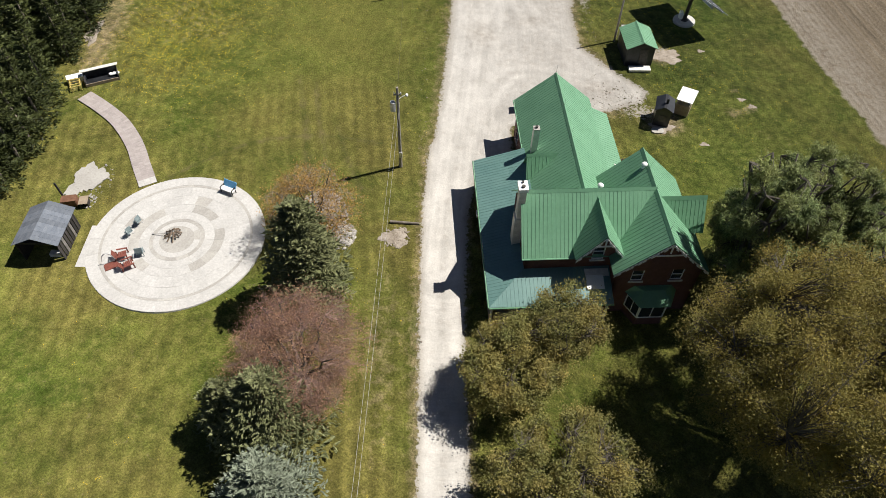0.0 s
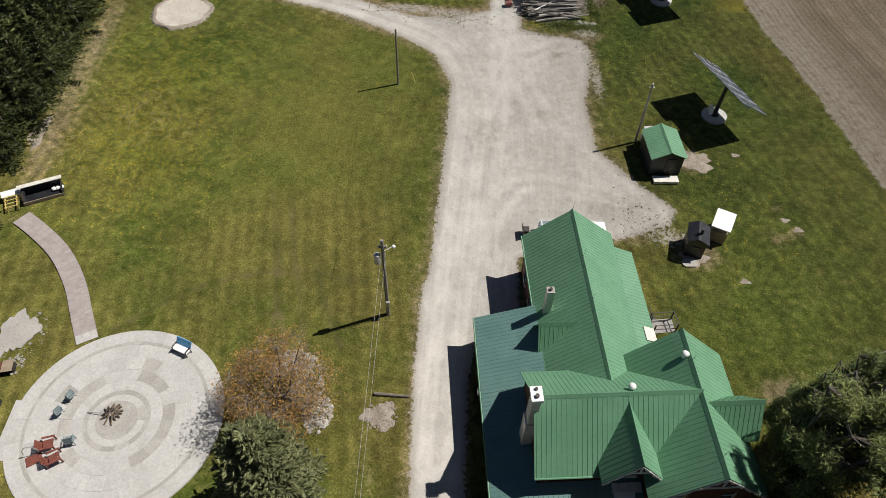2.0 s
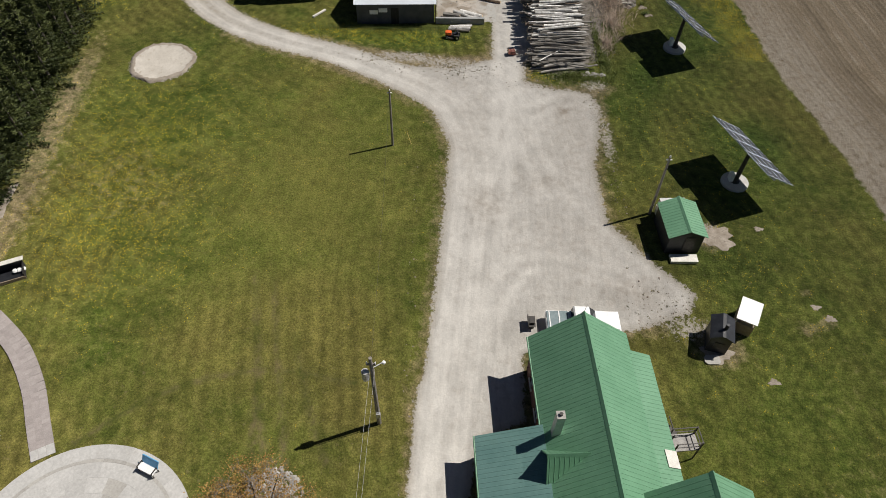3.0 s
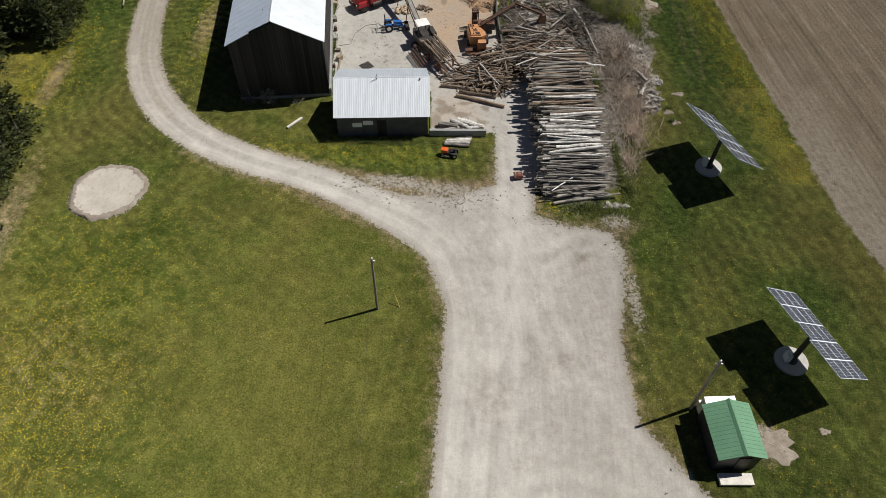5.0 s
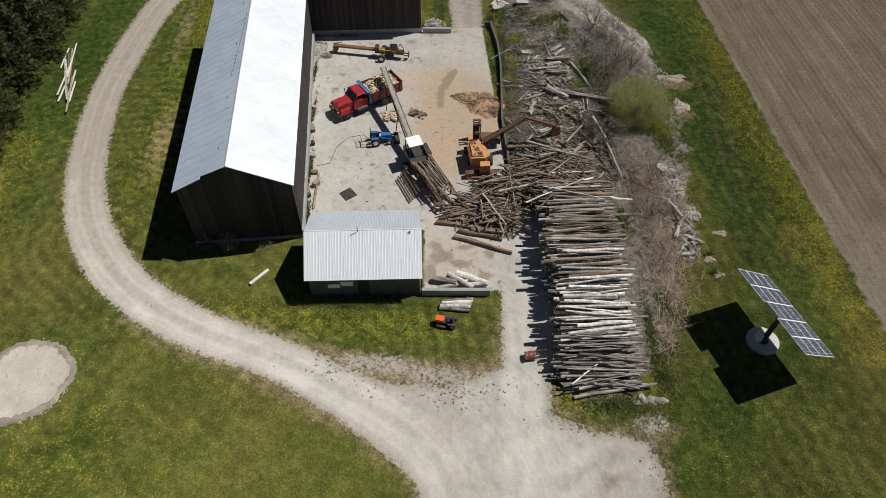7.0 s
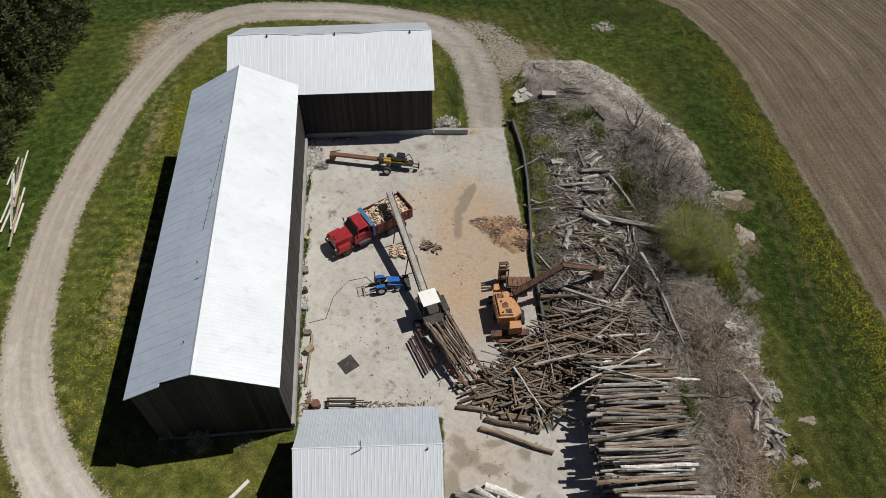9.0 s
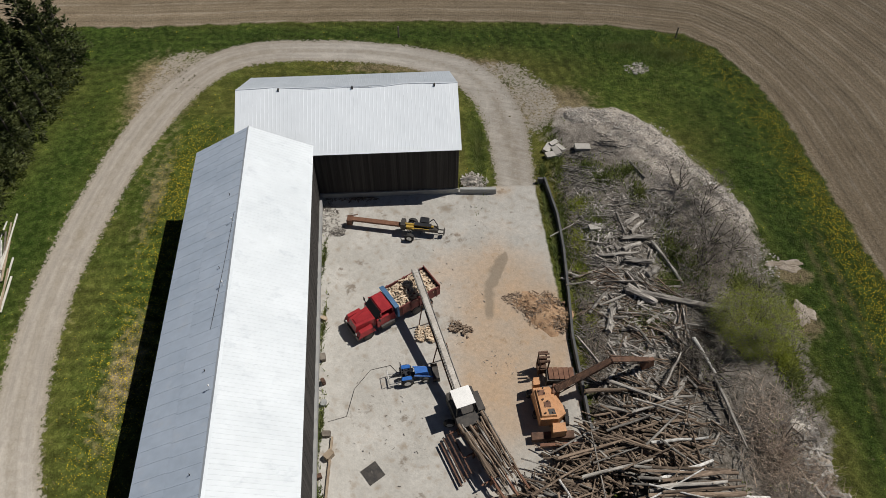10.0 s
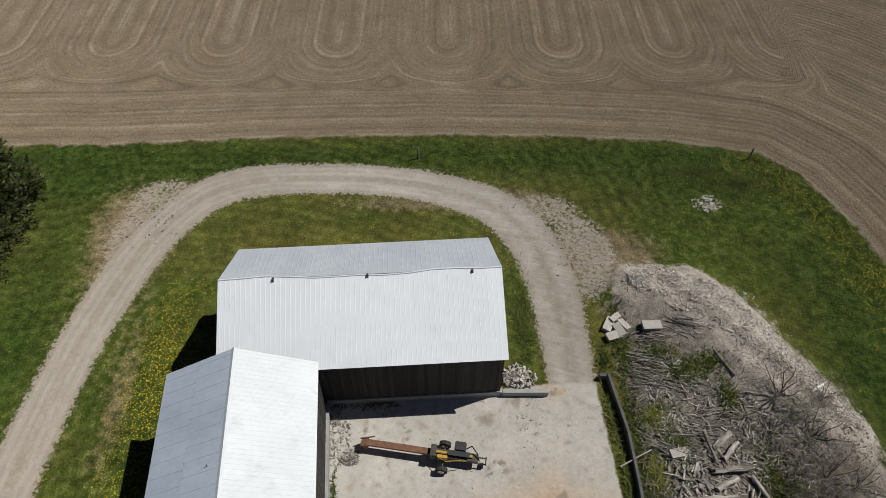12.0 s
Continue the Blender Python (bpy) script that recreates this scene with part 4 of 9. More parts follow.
slab = mixed(t, math_of(t, "MULTIPLY", mask("scrape", 1.3, 0.38, 0.7), 0.75), slab, mixed(t, n_mid, (0.255, 0.21, 0.158), (0.355, 0.30, 0.235)))
slab = mixed(t, math_of(t, "MULTIPLY", ramp(t, noise_of(t, pos, 6.0, 3.0, 0.7), 0.66, 0.71), 0.6), slab, (0.24, 0.19, 0.14))
slab = mixed(t, 1.0, slab, mixed(t, n_grit, (0.88,) * 3, (1.12,) * 3), "MULTIPLY")

wave = math_of(t, "SINE", math_of(t, "MULTIPLY", math_of(t, "ADD", attr("furrow"), math_of(t, "MULTIPLY", n_mid, 0.12)), 9.5), 0.0)
wave2 = math_of(t, "SINE", math_of(t, "MULTIPLY", math_of(t, "ADD", attr("furrow"), math_of(t, "MULTIPLY", n_big, 0.5)), 2.7), 0.0)
soil = mixed(t, ramp(t, n_big, 0.3, 0.7), (0.203, 0.16, 0.108), (0.243, 0.196, 0.136))
soil = mixed(t, math_of(t, "MULTIPLY", ramp(t, wave, 0.0, 1.0), math_of(t, "MULTIPLY", ramp(t, n_big, 0.25, 0.7), 0.75)), soil, (0.245, 0.202, 0.148))
soil = mixed(t, math_of(t, "MULTIPLY", ramp(t, wave2, 0.75, 1.0), math_of(t, "MULTIPLY", ramp(t, n_big, 0.35, 0.65), 0.75)), soil, (0.30, 0.26, 0.20))
soil = mixed(t, math_of(t, "MULTIPLY", ramp(t, wave2, -0.8, -0.98), 0.2), soil, (0.135, 0.112, 0.08))
soil = mixed(t, 1.0, soil, mixed(t, ramp(t, noise_of(t, pos, 5.0, 5.0, 0.75), 0.33, 0.67), (0.62,) * 3, (1.38,) * 3), "MULTIPLY")

soil = mixed(t, math_of(t, "MULTIPLY", ramp(t, noise_of(t, pos, 8.0, 3.0, 0.7), 0.58, 0.68), 0.5), soil, (0.34, 0.30, 0.24))

cmb3 = t.nodes.new("ShaderNodeCombineXYZ")
t.links.new(attr("furrow"), cmb3.inputs[0])
t.links.new(math_of(t, "MULTIPLY", n_huge, 3.0), cmb3.inputs[1])
soil = mixed(t, 1.0, soil, mixed(t, ramp(t, noise_of(t, cmb3.outputs[0], 0.9, 6.0, 0.75), 0.34, 0.66), (0.76,) * 3, (1.22,) * 3), "MULTIPLY")
soil = mixed(t, math_of(t, "MULTIPLY", attr("stubble"), ramp(t, n_mid, 0.25, 0.6)), soil, mixed(t, n_fine, (0.25, 0.215, 0.165), (0.42, 0.375, 0.31)))
chip = mixed(t, ramp(t, n_mid, 0.35, 0.65), (0.11, 0.097, 0.08), (0.30, 0.272, 0.238))
chip = mixed(t, attr("heap"), chip, mixed(t, ramp(t, n_mid, 0.4, 0.7), (0.42, 0.378, 0.33), (0.58, 0.535, 0.475)))
chip = mixed(t, 1.0, chip, mixed(t, ramp(t, n_fine, 0.25, 0.75), (0.6,) * 3, (1.35,) * 3), "MULTIPLY")

col = mixed(t, mask("chips", 1.9, 0.36, 0.64, math_of(t, "MULTIPLY", math_of(t, "ADD", n_big, n_mid), 0.5)), grass, chip)
col = mixed(t, mask("gravel", 1.35, 0.44, 0.56, noise_of(t, pos, 3.0, 7.0, 0.78)), col, gravel)
col = mixed(t, mask("field", 0.5, 0.40, 0.62), col, soil)
col = mixed(t, mask("slab", 0.3, 0.44, 0.56), col, slab)
# Near-black brown for the shade painted into those gaps.
col = mixed(t, math_of(t, "MULTIPLY", mask("litter", 1.2, 0.4, 0.7), 0.85), col, mixed(t, n_fine, (0.035, 0.028, 0.022), (0.115, 0.092, 0.07)))
t.links.new(col, b.inputs["Base Color"])
b.inputs["Roughness"].default_value = 0.95
b.inputs["Specular IOR Level"].default_value = 0.1
b.inputs["Diffuse Roughness"].default_value = 1.0
lumps = math_of(t, "MULTIPLY", noise_of(t, pos, 2.4, 8.0, 0.75), math_of(t, "ADD", math_of(t, "MULTIPLY", attr("lush"), 2.2), 0.12))
hgt = math_of(t, "ADD", math_of(t, "ADD", n_fine, lumps), math_of(t, "MULTIPLY", wave, math_of(t, "MULTIPLY", attr("field"), 0.12)))
hard = math_of(t, "MINIMUM", math_of(t, "ADD", attr("gravel"), attr("slab")), 1.0)
hgt = math_of(t, "MULTIPLY", hgt, math_of(t, "SUBTRACT", 1.0, math_of(t, "MULTIPLY", hard, 0.72)))
bump_of(t, b, hgt, 0.85, 0.1)
M["ground"] = m

iy, ix = np.meshgrid(np.arange(NY - 1), np.arange(NX - 1), indexing="ij")
q0 = (iy * NX + ix).ravel()
QUADS = np.stack([q0, q0 + 1, q0 + NX + 1, q0 + NX], 1)
cls = np.where(sd_slab < 0, 2, np.where(sd_field < 0, 3, np.where(sd_road < 0, 1, 0)))[QUADS[:, 0]]
XYZ = np.stack([PX, PY, PZ], 1)


def sheet(name, k, label):
    qs = QUADS[cls == k]
    used, inv = np.unique(qs, return_inverse=True)
    me = array_mesh(name, XYZ[used], inv.reshape(-1, 4), M["ground"], True)
    for a, vals in ATTR.items():
        at = me.attributes.new(a, "FLOAT", "POINT")
        at.data.foreach_set("value", vals[used].astype(np.float32))
    return tagged(new(name, me), label, name, "", "structure")


ground = sheet("ground", 0, "mown lawn with dandelions and dry patches")
road = sheet("road", 1, "pale crushed limestone farm drive and yard")
yard = sheet("pavement", 2, "stained concrete yard with sawdust on it")
field = sheet("field", 3, "bare ploughed brown field with wheel tracks")

# the same land out to the horizon
b2 = Build()
ring = [(-64, 20), (72, 20), (72, gy[-1]), (-64, gy[-1])]
for (a, c), (e, f) in zip(((-1, -1), (1, -1), (1, 1), (-1, 1)), ((1, -1), (1, 1), (-1, 1), (-1, -1))):
    i0, i1 = [((-1, -1), (1, -1), (1, 1), (-1, 1)).index(q) for q in ((a, c), (e, f))]
    p0, p1 = ring[i0], ring[i1]
    b2.face([(p0[0], p0[1], -0.03), (a * 2500, 110 + c * 2500, -0.03), (e * 2500, 110 + f * 2500, -0.03), (p1[0], p1[1], -0.03)])
me = b2.mesh("far_ground", M["ground"])
fld = me.attributes.new("field", "FLOAT", "POINT")
fld.data.foreach_set("value", [1.0 if k // 4 in (1, 2) else 0.0 for k in range(len(b2.v))])
solo("far_ground", me, None, "open farmland reaching the horizon", "ground", "structure")

# ---- building helpers ----
def roof_plane(parent, pts, material, spacing=0.3, rib=0.018, thick=0.06, name="roof_slope", label="", width=0.045):
    """A sheet-metal slope: an outline whose first edge is the eave, with standing ribs that run up the slope."""
    P3 = [Vector(p) for p in pts]
    e = (P3[1] - P3[0]).normalized()
    n = e.cross(P3[2] - P3[1]).normalized()
    if n.z < 0:
        n = -n
    s = n.cross(e)
    q = [((p - P3[0]).dot(e), (p - P3[0]).dot(s)) for p in P3]
    lo, hi = min(a for a, _ in q), max(a for a, _ in q)
    ks = [(k, 0.0) for k, _ in q]
    if spacing:
        k = lo + spacing * 0.5
        while k < hi - width:
            ks += [(k - width * 0.5, 0.0), (k - width * 0.25, rib), (k + width * 0.25, rib), (k + width * 0.5, 0.0)]
            k += spacing
    ks = sorted(set((round(min(max(k, lo + 1e-4), hi - 1e-4), 5), h) for k, h in ks))
    rows = []
    for k, h in ks:
        cuts = []
        for (a0, s0), (a1, s1) in zip(q, q[1:] + q[:1]):
            if abs(a1 - a0) > 1e-6 and min(a0, a1) <= k <= max(a0, a1):
                cuts.append(s0 + (s1 - s0) * (k - a0) / (a1 - a0))
        if cuts:
            o = P3[0] + e * k
            rows.append((o + s * min(cuts) + n * h, o + s * max(cuts) + n * h, o + s * min(cuts) - n * thick, o + s * max(cuts) - n * thick))
    b = Build()
    for r in rows:
        b.v.extend(tuple(p) for p in r)
    for i in range(len(rows) - 1):
        k, l = 4 * i, 4 * i + 4
        b.f += [(k, l, l + 1, k + 1), (k + 3, l + 3, l + 2, k + 2), (k + 2, l + 2, l, k), (k + 1, l + 1, l + 3, k + 3)]
    m4 = 4 * (len(rows) - 1)
    b.f += [(0, 1, 3, 2), (m4 + 2, m4 + 3, m4 + 1, m4)]
    b.mi = [0] * len(b.f)
    return part(name, b, material, parent, label)


def gable(parent, axis, c, a0, a1, half, ze, zr, material, spacing=0.3, cap=0.16, **kw):
    """Two slopes and a ridge cap. axis 'u': the ridge runs along the first coordinate at second coordinate c; 'v': the other way."""
    def P(a, o, z):
        return (a, c + o, z) if axis == "u" else (c + o, a, z)
    roof_plane(parent, [P(a0, -half, ze), P(a1, -half, ze), P(a1, 0, zr), P(a0, 0, zr)], material, spacing, **kw)
    roof_plane(parent, [P(a1, half, ze), P(a0, half, ze), P(a0, 0, zr), P(a1, 0, zr)], material, spacing, **kw)
    k = (zr - ze) / half
    b = Build()
    lo = [P(a0 - 0.03, -cap, zr - cap * k + 0.02), P(a0 - 0.03, cap, zr - cap * k + 0.02), P(a0 - 0.03, 0, zr + 0.075)]
    hi = [P(a1 + 0.03, -cap, zr - cap * k + 0.02), P(a1 + 0.03, cap, zr - cap * k + 0.02), P(a1 + 0.03, 0, zr + 0.075)]
    b.hull(lo, hi)
    part("ridge_cap", b, material, parent)


def wall(parent, p0, p1, z0, z1, material, openings=(), thick=0.3, apex=None, name="wall"):
    """A straight wall from p0 to p1 (outer face on the right hand), with openings (s0, s1, z0, z1) through it and a gable up to apex."""
    d = Vector((p1[0] - p0[0], p1[1] - p0[1], 0))
    L = d.length
    d.normalize()
    nrm = Vector((d.y, -d.x, 0))
    b = Build()
    ss = sorted({0.0, L, *[q for o in openings for q in o[:2]]})
    zz = sorted({z0, z1, *[q for o in openings for q in o[2:]]})
    o = Vector((p0[0], p0[1], 0))

    def corner(s, z):
        return [o + d * s + Vector((0, 0, z)), o + d * s - nrm * thick + Vector((0, 0, z))]
    ids = {}

    def vid(i, j, back):
        if (i, j, back) not in ids:
            ids[(i, j, back)] = len(b.v)
            b.v.append(tuple(corner(ss[i], zz[j])[back]))
        return ids[(i, j, back)]

    def solid(i, j):
        if not (0 <= i < len(ss) - 1 and 0 <= j < len(zz) - 1) or zz[j + 1] > z1 + 1e-6:
            return False
        sm, zm = (ss[i] + ss[i + 1]) / 2, (zz[j] + zz[j + 1]) / 2
        return not any(q[0] < sm < q[1] and q[2] < zm < q[3] for q in openings)
    for i in range(len(ss) - 1):
        for j in range(len(zz) - 1):
            if not solid(i, j):
                continue
            b.f.append((vid(i, j, 0), vid(i + 1, j, 0), vid(i + 1, j + 1, 0), vid(i, j + 1, 0)))
            b.f.append((vid(i, j + 1, 1), vid(i + 1, j + 1, 1), vid(i + 1, j, 1), vid(i, j, 1)))
            if not solid(i - 1, j):
                b.f.append((vid(i, j, 0), vid(i, j + 1, 0), vid(i, j + 1, 1), vid(i, j, 1)))
            if not solid(i + 1, j):
                b.f.append((vid(i + 1, j, 1), vid(i + 1, j + 1, 1), vid(i + 1, j + 1, 0), vid(i + 1, j, 0)))
            if not solid(i, j - 1):
                b.f.append((vid(i, j, 1), vid(i + 1, j, 1), vid(i + 1, j, 0), vid(i, j, 0)))
            if not solid(i, j + 1):
                b.f.append((vid(i, j + 1, 0), vid(i + 1, j + 1, 0), vid(i + 1, j + 1, 1), vid(i, j + 1, 1)))
    b.mi = [0] * len(b.f)
    if apex:
        a, c, e = corner(0, z1), corner(L, z1), corner(L / 2, apex)
        b.hull([a[0], c[0], e[0]], [a[1], c[1], e[1]])
    w = part(name, b, material, parent)
    for s0, s1, h0, h1 in openings:
        f = Build()
        m = Matrix.Translation(o) @ Matrix(((d.x, nrm.x, 0, 0), (d.y, nrm.y, 0, 0), (0, 0, 1, 0), (0, 0, 0, 1)))
        t_ = 0.07
        for x0, x1, y0, y1 in ((s0, s0 + t_, h0, h1), (s1 - t_, s1, h0, h1), (s0 + t_, s1 - t_, h1 - t_, h1), (s0 + t_, s1 - t_, h0, h0 + t_), (s0 + t_, s1 - t_, (h0 + h1) / 2 - 0.03, (h0 + h1) / 2 + 0.03)):
            f.box(x0, x1, -0.16, -0.06, y0, y1, m)
        win = part("window", f, M["white"], parent, "white sash window")
        part("pane", Build().box(s0 + 0.05, s1 - 0.05, -0.125, -0.11, h0 + 0.05, h1 - 0.05, m), M["glass"], win)
        part("sill", Build().box(s0 - 0.1, s1 + 0.1, -0.05, 0.09, h0 - 0.12, h0 - 0.002, m), M["offwhite"], win)
    return w


def planks(parent, p0, p1, z0, top, material, width=0.24, proud=0.04, gap=0.012):
    """Upright boards along a wall, each an object of its own on one mesh; top gives the height at a share of the length."""
    d = Vector((p1[0] - p0[0], p1[1] - p0[1], 0))
    L = d.length
    d.normalize()
    rnd = random.Random(int(L * 100))
    n = int(L / width)
    w = L / n
    base = Build().box(gap / 2, w - gap / 2, -proud, 0, 0, 1).mesh("plank", material)
    an = math.degrees(math.atan2(d.y, d.x))
    for i in range(n):
        h = top((i + 0.5) / n) - z0 - rnd.uniform(0, 0.03)
        ob = new("plank", base)
        ob.parent = parent
        lo = rnd.choice((0, 0, 0, 0.02, 0.05)) if z0 > 0.01 else rnd.uniform(0, 0.05)
        ob.matrix_local = pose(p0[0] + d.x * w * i, p0[1] + d.y * w * i, z0 + lo, 0, 0, an) @ Matrix.Diagonal((1, rnd.uniform(0.8, 1.3), h - lo, 1))


# ---- farmhouse ----
house = thing("farmhouse", "brick farmhouse with a green standing-seam metal roof and wrap-round porch", "house", 18.5, 50.7, 0, 2.7)
G = M["green_roof"]
# walls: main block, east wing, north wing
wall(house, (-4.8, -3.15), (1.7, -3.15), 0, 5.25, M["brick"], [(0.9, 1.8, 0.9, 2.5), (3.6, 4.6, 0.1, 2.3)])
wall(house, (-4.8, 3.15), (-4.8, -3.15), 0, 5.25, M["brick"], [(1.2, 2.1, 0.9, 2.5)], apex=8.4)
wall(house, (-3.1, 3.15), (-4.8, 3.15), 0, 5.25, M["brick"])
wall(house, (1.65, -4.8), (7.85, -4.8), 0, 5.2, M["brick"], [(1.15, 2.05, 3.9, 5.15), (4.1, 5.0, 3.9, 5.15)], apex=8.3)
wall(house, (7.85, -4.8), (7.85, 3.8), 0, 5.2, M["brick"], [(1.5, 2.4, 0.9, 2.5), (5.2, 6.1, 0.9, 2.5)])
wall(house, (7.85, 3.8), (1.65, 3.8), 0, 5.2, M["brick"], [(2.0, 2.9, 3.6, 5.0)], apex=8.3)
wall(house, (1.65, -3.2), (1.65, -4.8), 0, 5.2, M["brick"])
wall(house, (3.3, 3.8), (3.3, 15.6), 0, 4.1, M["brick"], [(4.5, 5.4, 0.9, 2.4), (8.5, 9.4, 0.9, 2.4)])
wall(house, (3.3, 15.6), (-3.1, 15.6), 0, 4.1, M["brick"], [(2.6, 3.5, 0.1, 2.2)], apex=6.8)
wall(house, (-3.1, 15.6), (-3.1, 3.15), 0, 4.1, M["brick"], [(1.2, 2.1, 0.9, 2.4), (3.6, 4.5, 0.9, 2.4)])
# roofs
gable(house, "u", 0.0, -5.15, 4.8, 3.5, 5.22, 8.75, G)
gable(house, "v", 4.75, -5.2, 4.25, 3.5, 5.25, 8.68, G)
gable(house, "v", 0.1, 0.3, 16.0, 3.5, 4.05, 7.0, G)
gable(house, "u", -0.6, 4.8, 8.45, 1.5, 5.95, 8.35, G)
gable(house, "v", 0.45, -4.15, -0.3, 1.85, 5.75, 8.3, G)
gable(house, "u", 6.6, -3.6, -0.7, 1.2, 3.95, 6.05, G, cap=0.12)
roof_plane(house, [(5.1, 1.9, 3.35), (5.1, 14.6, 3.35), (3.4, 14.6, 4.2), (3.4, 1.9, 4.2)], G)
wall(house, (4.8, 3.9), (4.8, 14.4), 0, 3.3, M["offwhite"])
wall(house, (4.8, 14.4), (3.3, 14.4), 0, 3.4, M["offwhite"])
wall(house, (0.45 - 1.3, -3.45), (0.45 + 1.3, -3.45), 5.0, 6.2, M["brick"], [(0.85, 1.75, 4.9, 6.6)], thick=0.25, apex=8.0)
wall(house, (7.9, -1.9), (7.9, 0.7), 5.2, 6.1, M["brick"], thick=0.2, apex=8.1)
wall(house, (-3.3, 7.5), (-3.3, 5.7), 3.7, 4.1, M["offwhite"], thick=0.2, apex=5.75)
# porch roof, three slopes that meet in a hip at the corner
roof_plane(house, [(-7.6, 9.35, 2.86), (-7.6, -6.05, 2.86), (-4.82, -3.25, 3.75), (-4.82, 3.2, 3.75), (-4.82, 9.35, 3.75)], M["teal_roof"])
roof_plane(house, [(-4.82, 9.35, 3.752), (-4.82, 3.2, 3.752), (-3.3, 3.2, 4.24), (-3.3, 9.35, 4.24)], M["teal_roof"])
roof_plane(house, [(-7.6, -6.05, 2.86), (1.62, -6.05, 2.86), (1.62, -3.18, 3.76), (-4.82, -3.25, 3.75)], M["teal_roof"])
b = Build()
for x0, x1, y0, y1 in ((-7.5, -7.42, -5.95, 9.2), (-7.5, 1.5, -5.97, -5.89), (-7.5, -3.2, 9.15, 9.23)):
    b.box(x0, x1, y0, y1, 2.5, 2.76)
part("porch_beam", b, M["offwhite"], house)
part("porch_floor", Build().box(-7.4, 1.5, -5.9, -3.2, 0, 0.45).box(-7.4, -4.85, -3.2, 9.1, 0, 0.45), M["plank"], house, "worn board porch floor")
for k in range(9):
    part("porch_post", Build().box(-7.42, -7.28, -5.88 + k * 1.85, -5.74 + k * 1.85, 0.45, 2.6), M["offwhite"], house)
for k in range(4):
    part("porch_post", Build().box(-5.4 + k * 2.2, -5.26 + k * 2.2, -5.88, -5.74, 0.45, 2.6), M["offwhite"], house)
wall(house, (-7.3, 9.0), (-7.3, -5.7), 0.46, 1.25, M["brick"], thick=0.12)
# bay window under a green hip
b = Build()
bay = [(3.0, -4.85), (6.4, -4.85), (5.7, -6.1), (3.7, -6.1)]
b.hull([(x, y, 0.0) for x, y in bay][::-1], [(x, y, 0.9) for x, y in bay][::-1])
b.hull([(x, y, 2.35) for x, y in bay][::-1], [(x, y, 2.6) for x, y in bay][::-1])
part("bay_wall", b, M["brick"], house)
for (x0, y0), (x1, y1) in ((bay[0], bay[3]), (bay[3], bay[2]), (bay[2], bay[1])):
    d = Vector((x1 - x0, y1 - y0))
    L, an = d.length, math.degrees(math.atan2(d.y, d.x))
    mm = pose(x0, y0, 0, 0, 0, an)
    w = part("window", Build().box(0, 0.1, -0.02, 0.1, 0.9, 2.35, mm).box(L - 0.1, L, -0.02, 0.1, 0.9, 2.35, mm).box(0.1, L - 0.1, -0.02, 0.1, 2.25, 2.35, mm)
             .box(0.1, L - 0.1, -0.02, 0.1, 0.9, 1.0, mm).box(L / 2 - 0.03, L / 2 + 0.03, -0.02, 0.08, 1.0, 2.25, mm), M["white"], house, "white bay window frame")
    part("pane", Build().box(0.08, L - 0.08, 0.02, 0.035, 0.95, 2.3, mm), M["glass"], w)
out = [(2.75, -4.81), (6.65, -4.81), (5.85, -6.35), (3.55, -6.35)]
b = Build()
b.hull([(x, y, 2.6) for x, y in out][::-1], [(3.3, -4.82, 3.3), (6.1, -4.82, 3.3), (5.5, -5.3, 3.3), (3.9, -5.3, 3.3)][::-1])
part("bay_roof", b, G, house)
# carved white bargeboards on the front gables
def bargeboard(c, v, half, ze, zr, n):
    b = Build()
    for sgn in (-1, 1):
        for i in range(n):
            f0, f1 = i / n, (i + 0.82) / n
            dip = 0.22 + 0.10 * math.sin(i * 2.2)
            x0, x1 = c + sgn * half * (1 - f0), c + sgn * half * (1 - f1)
            z0, z1 = ze + (zr - ze) * f0 - 0.05, ze + (zr - ze) * f1 - 0.05
            q = [(x0, z0 - dip), (x1, z1 - dip), (x1, z1), (x0, z0)]
            if sgn > 0:
                q = q[::-1]
            b.hull([(x, v - 0.05, z) for x, z in q], [(x, v, z) for x, z in q])
    b.box(c - 0.05, c + 0.05, v - 0.06, v, zr - 1.0, zr - 0.1)
    b.box(c - half * 0.35, c + half * 0.35, v - 0.06, v, zr - 0.35 * (zr - ze) - 0.12, zr - 0.35 * (zr - ze))
    part("bargeboard", b, M["white"], house, "white carved bargeboard")
bargeboard(4.75, -5.2, 3.45, 5.25, 8.6, 14)
bargeboard(0.45, -4.15, 1.8, 5.75, 8.2, 9)
# gutters along the long eaves
b = Build()
for a, c in (((-5.15, -3.55, 5.2), (-0.9, -3.55, 5.2)), ((-7.66, -6.05, 2.8), (-7.66, 9.35, 2.8)), ((-7.6, -6.11, 2.8), (1.6, -6.11, 2.8)), ((-3.46, 3.4, 4.0), (-3.46, 16.0, 4.0))):
    b.tube(a, c, 0.06, 0.06, 6)
part("gutter", b, M["green_roof"], house)
# chimneys
b = Build().box(-5.45, -4.8, -0.75, 0.15, 0.0, 6.4).box(-5.35, -4.85, -0.65, 0.1, 6.4, 9.35)
part("chimney", b, M["offwhite"], house, "tall pale rendered chimney")
ch = part("chimney", Build().box(-5.45, -4.75, -0.75, 0.2, 9.35, 9.6), M["white"], house)
part("flue", Build().tube((-5.1, -0.45, 9.6), (-5.1, -0.45, 9.75), 0.13), M["iron"], ch)
part("flue", Build().tube((-5.1, 0.0, 9.6), (-5.1, 0.0, 9.72), 0.1), M["iron"], ch)
ch = part("chimney", Build().box(-2.9, -2.4, 8.35, 8.85, 4.2, 7.05), M["steel"], house, "metal-clad chimney")
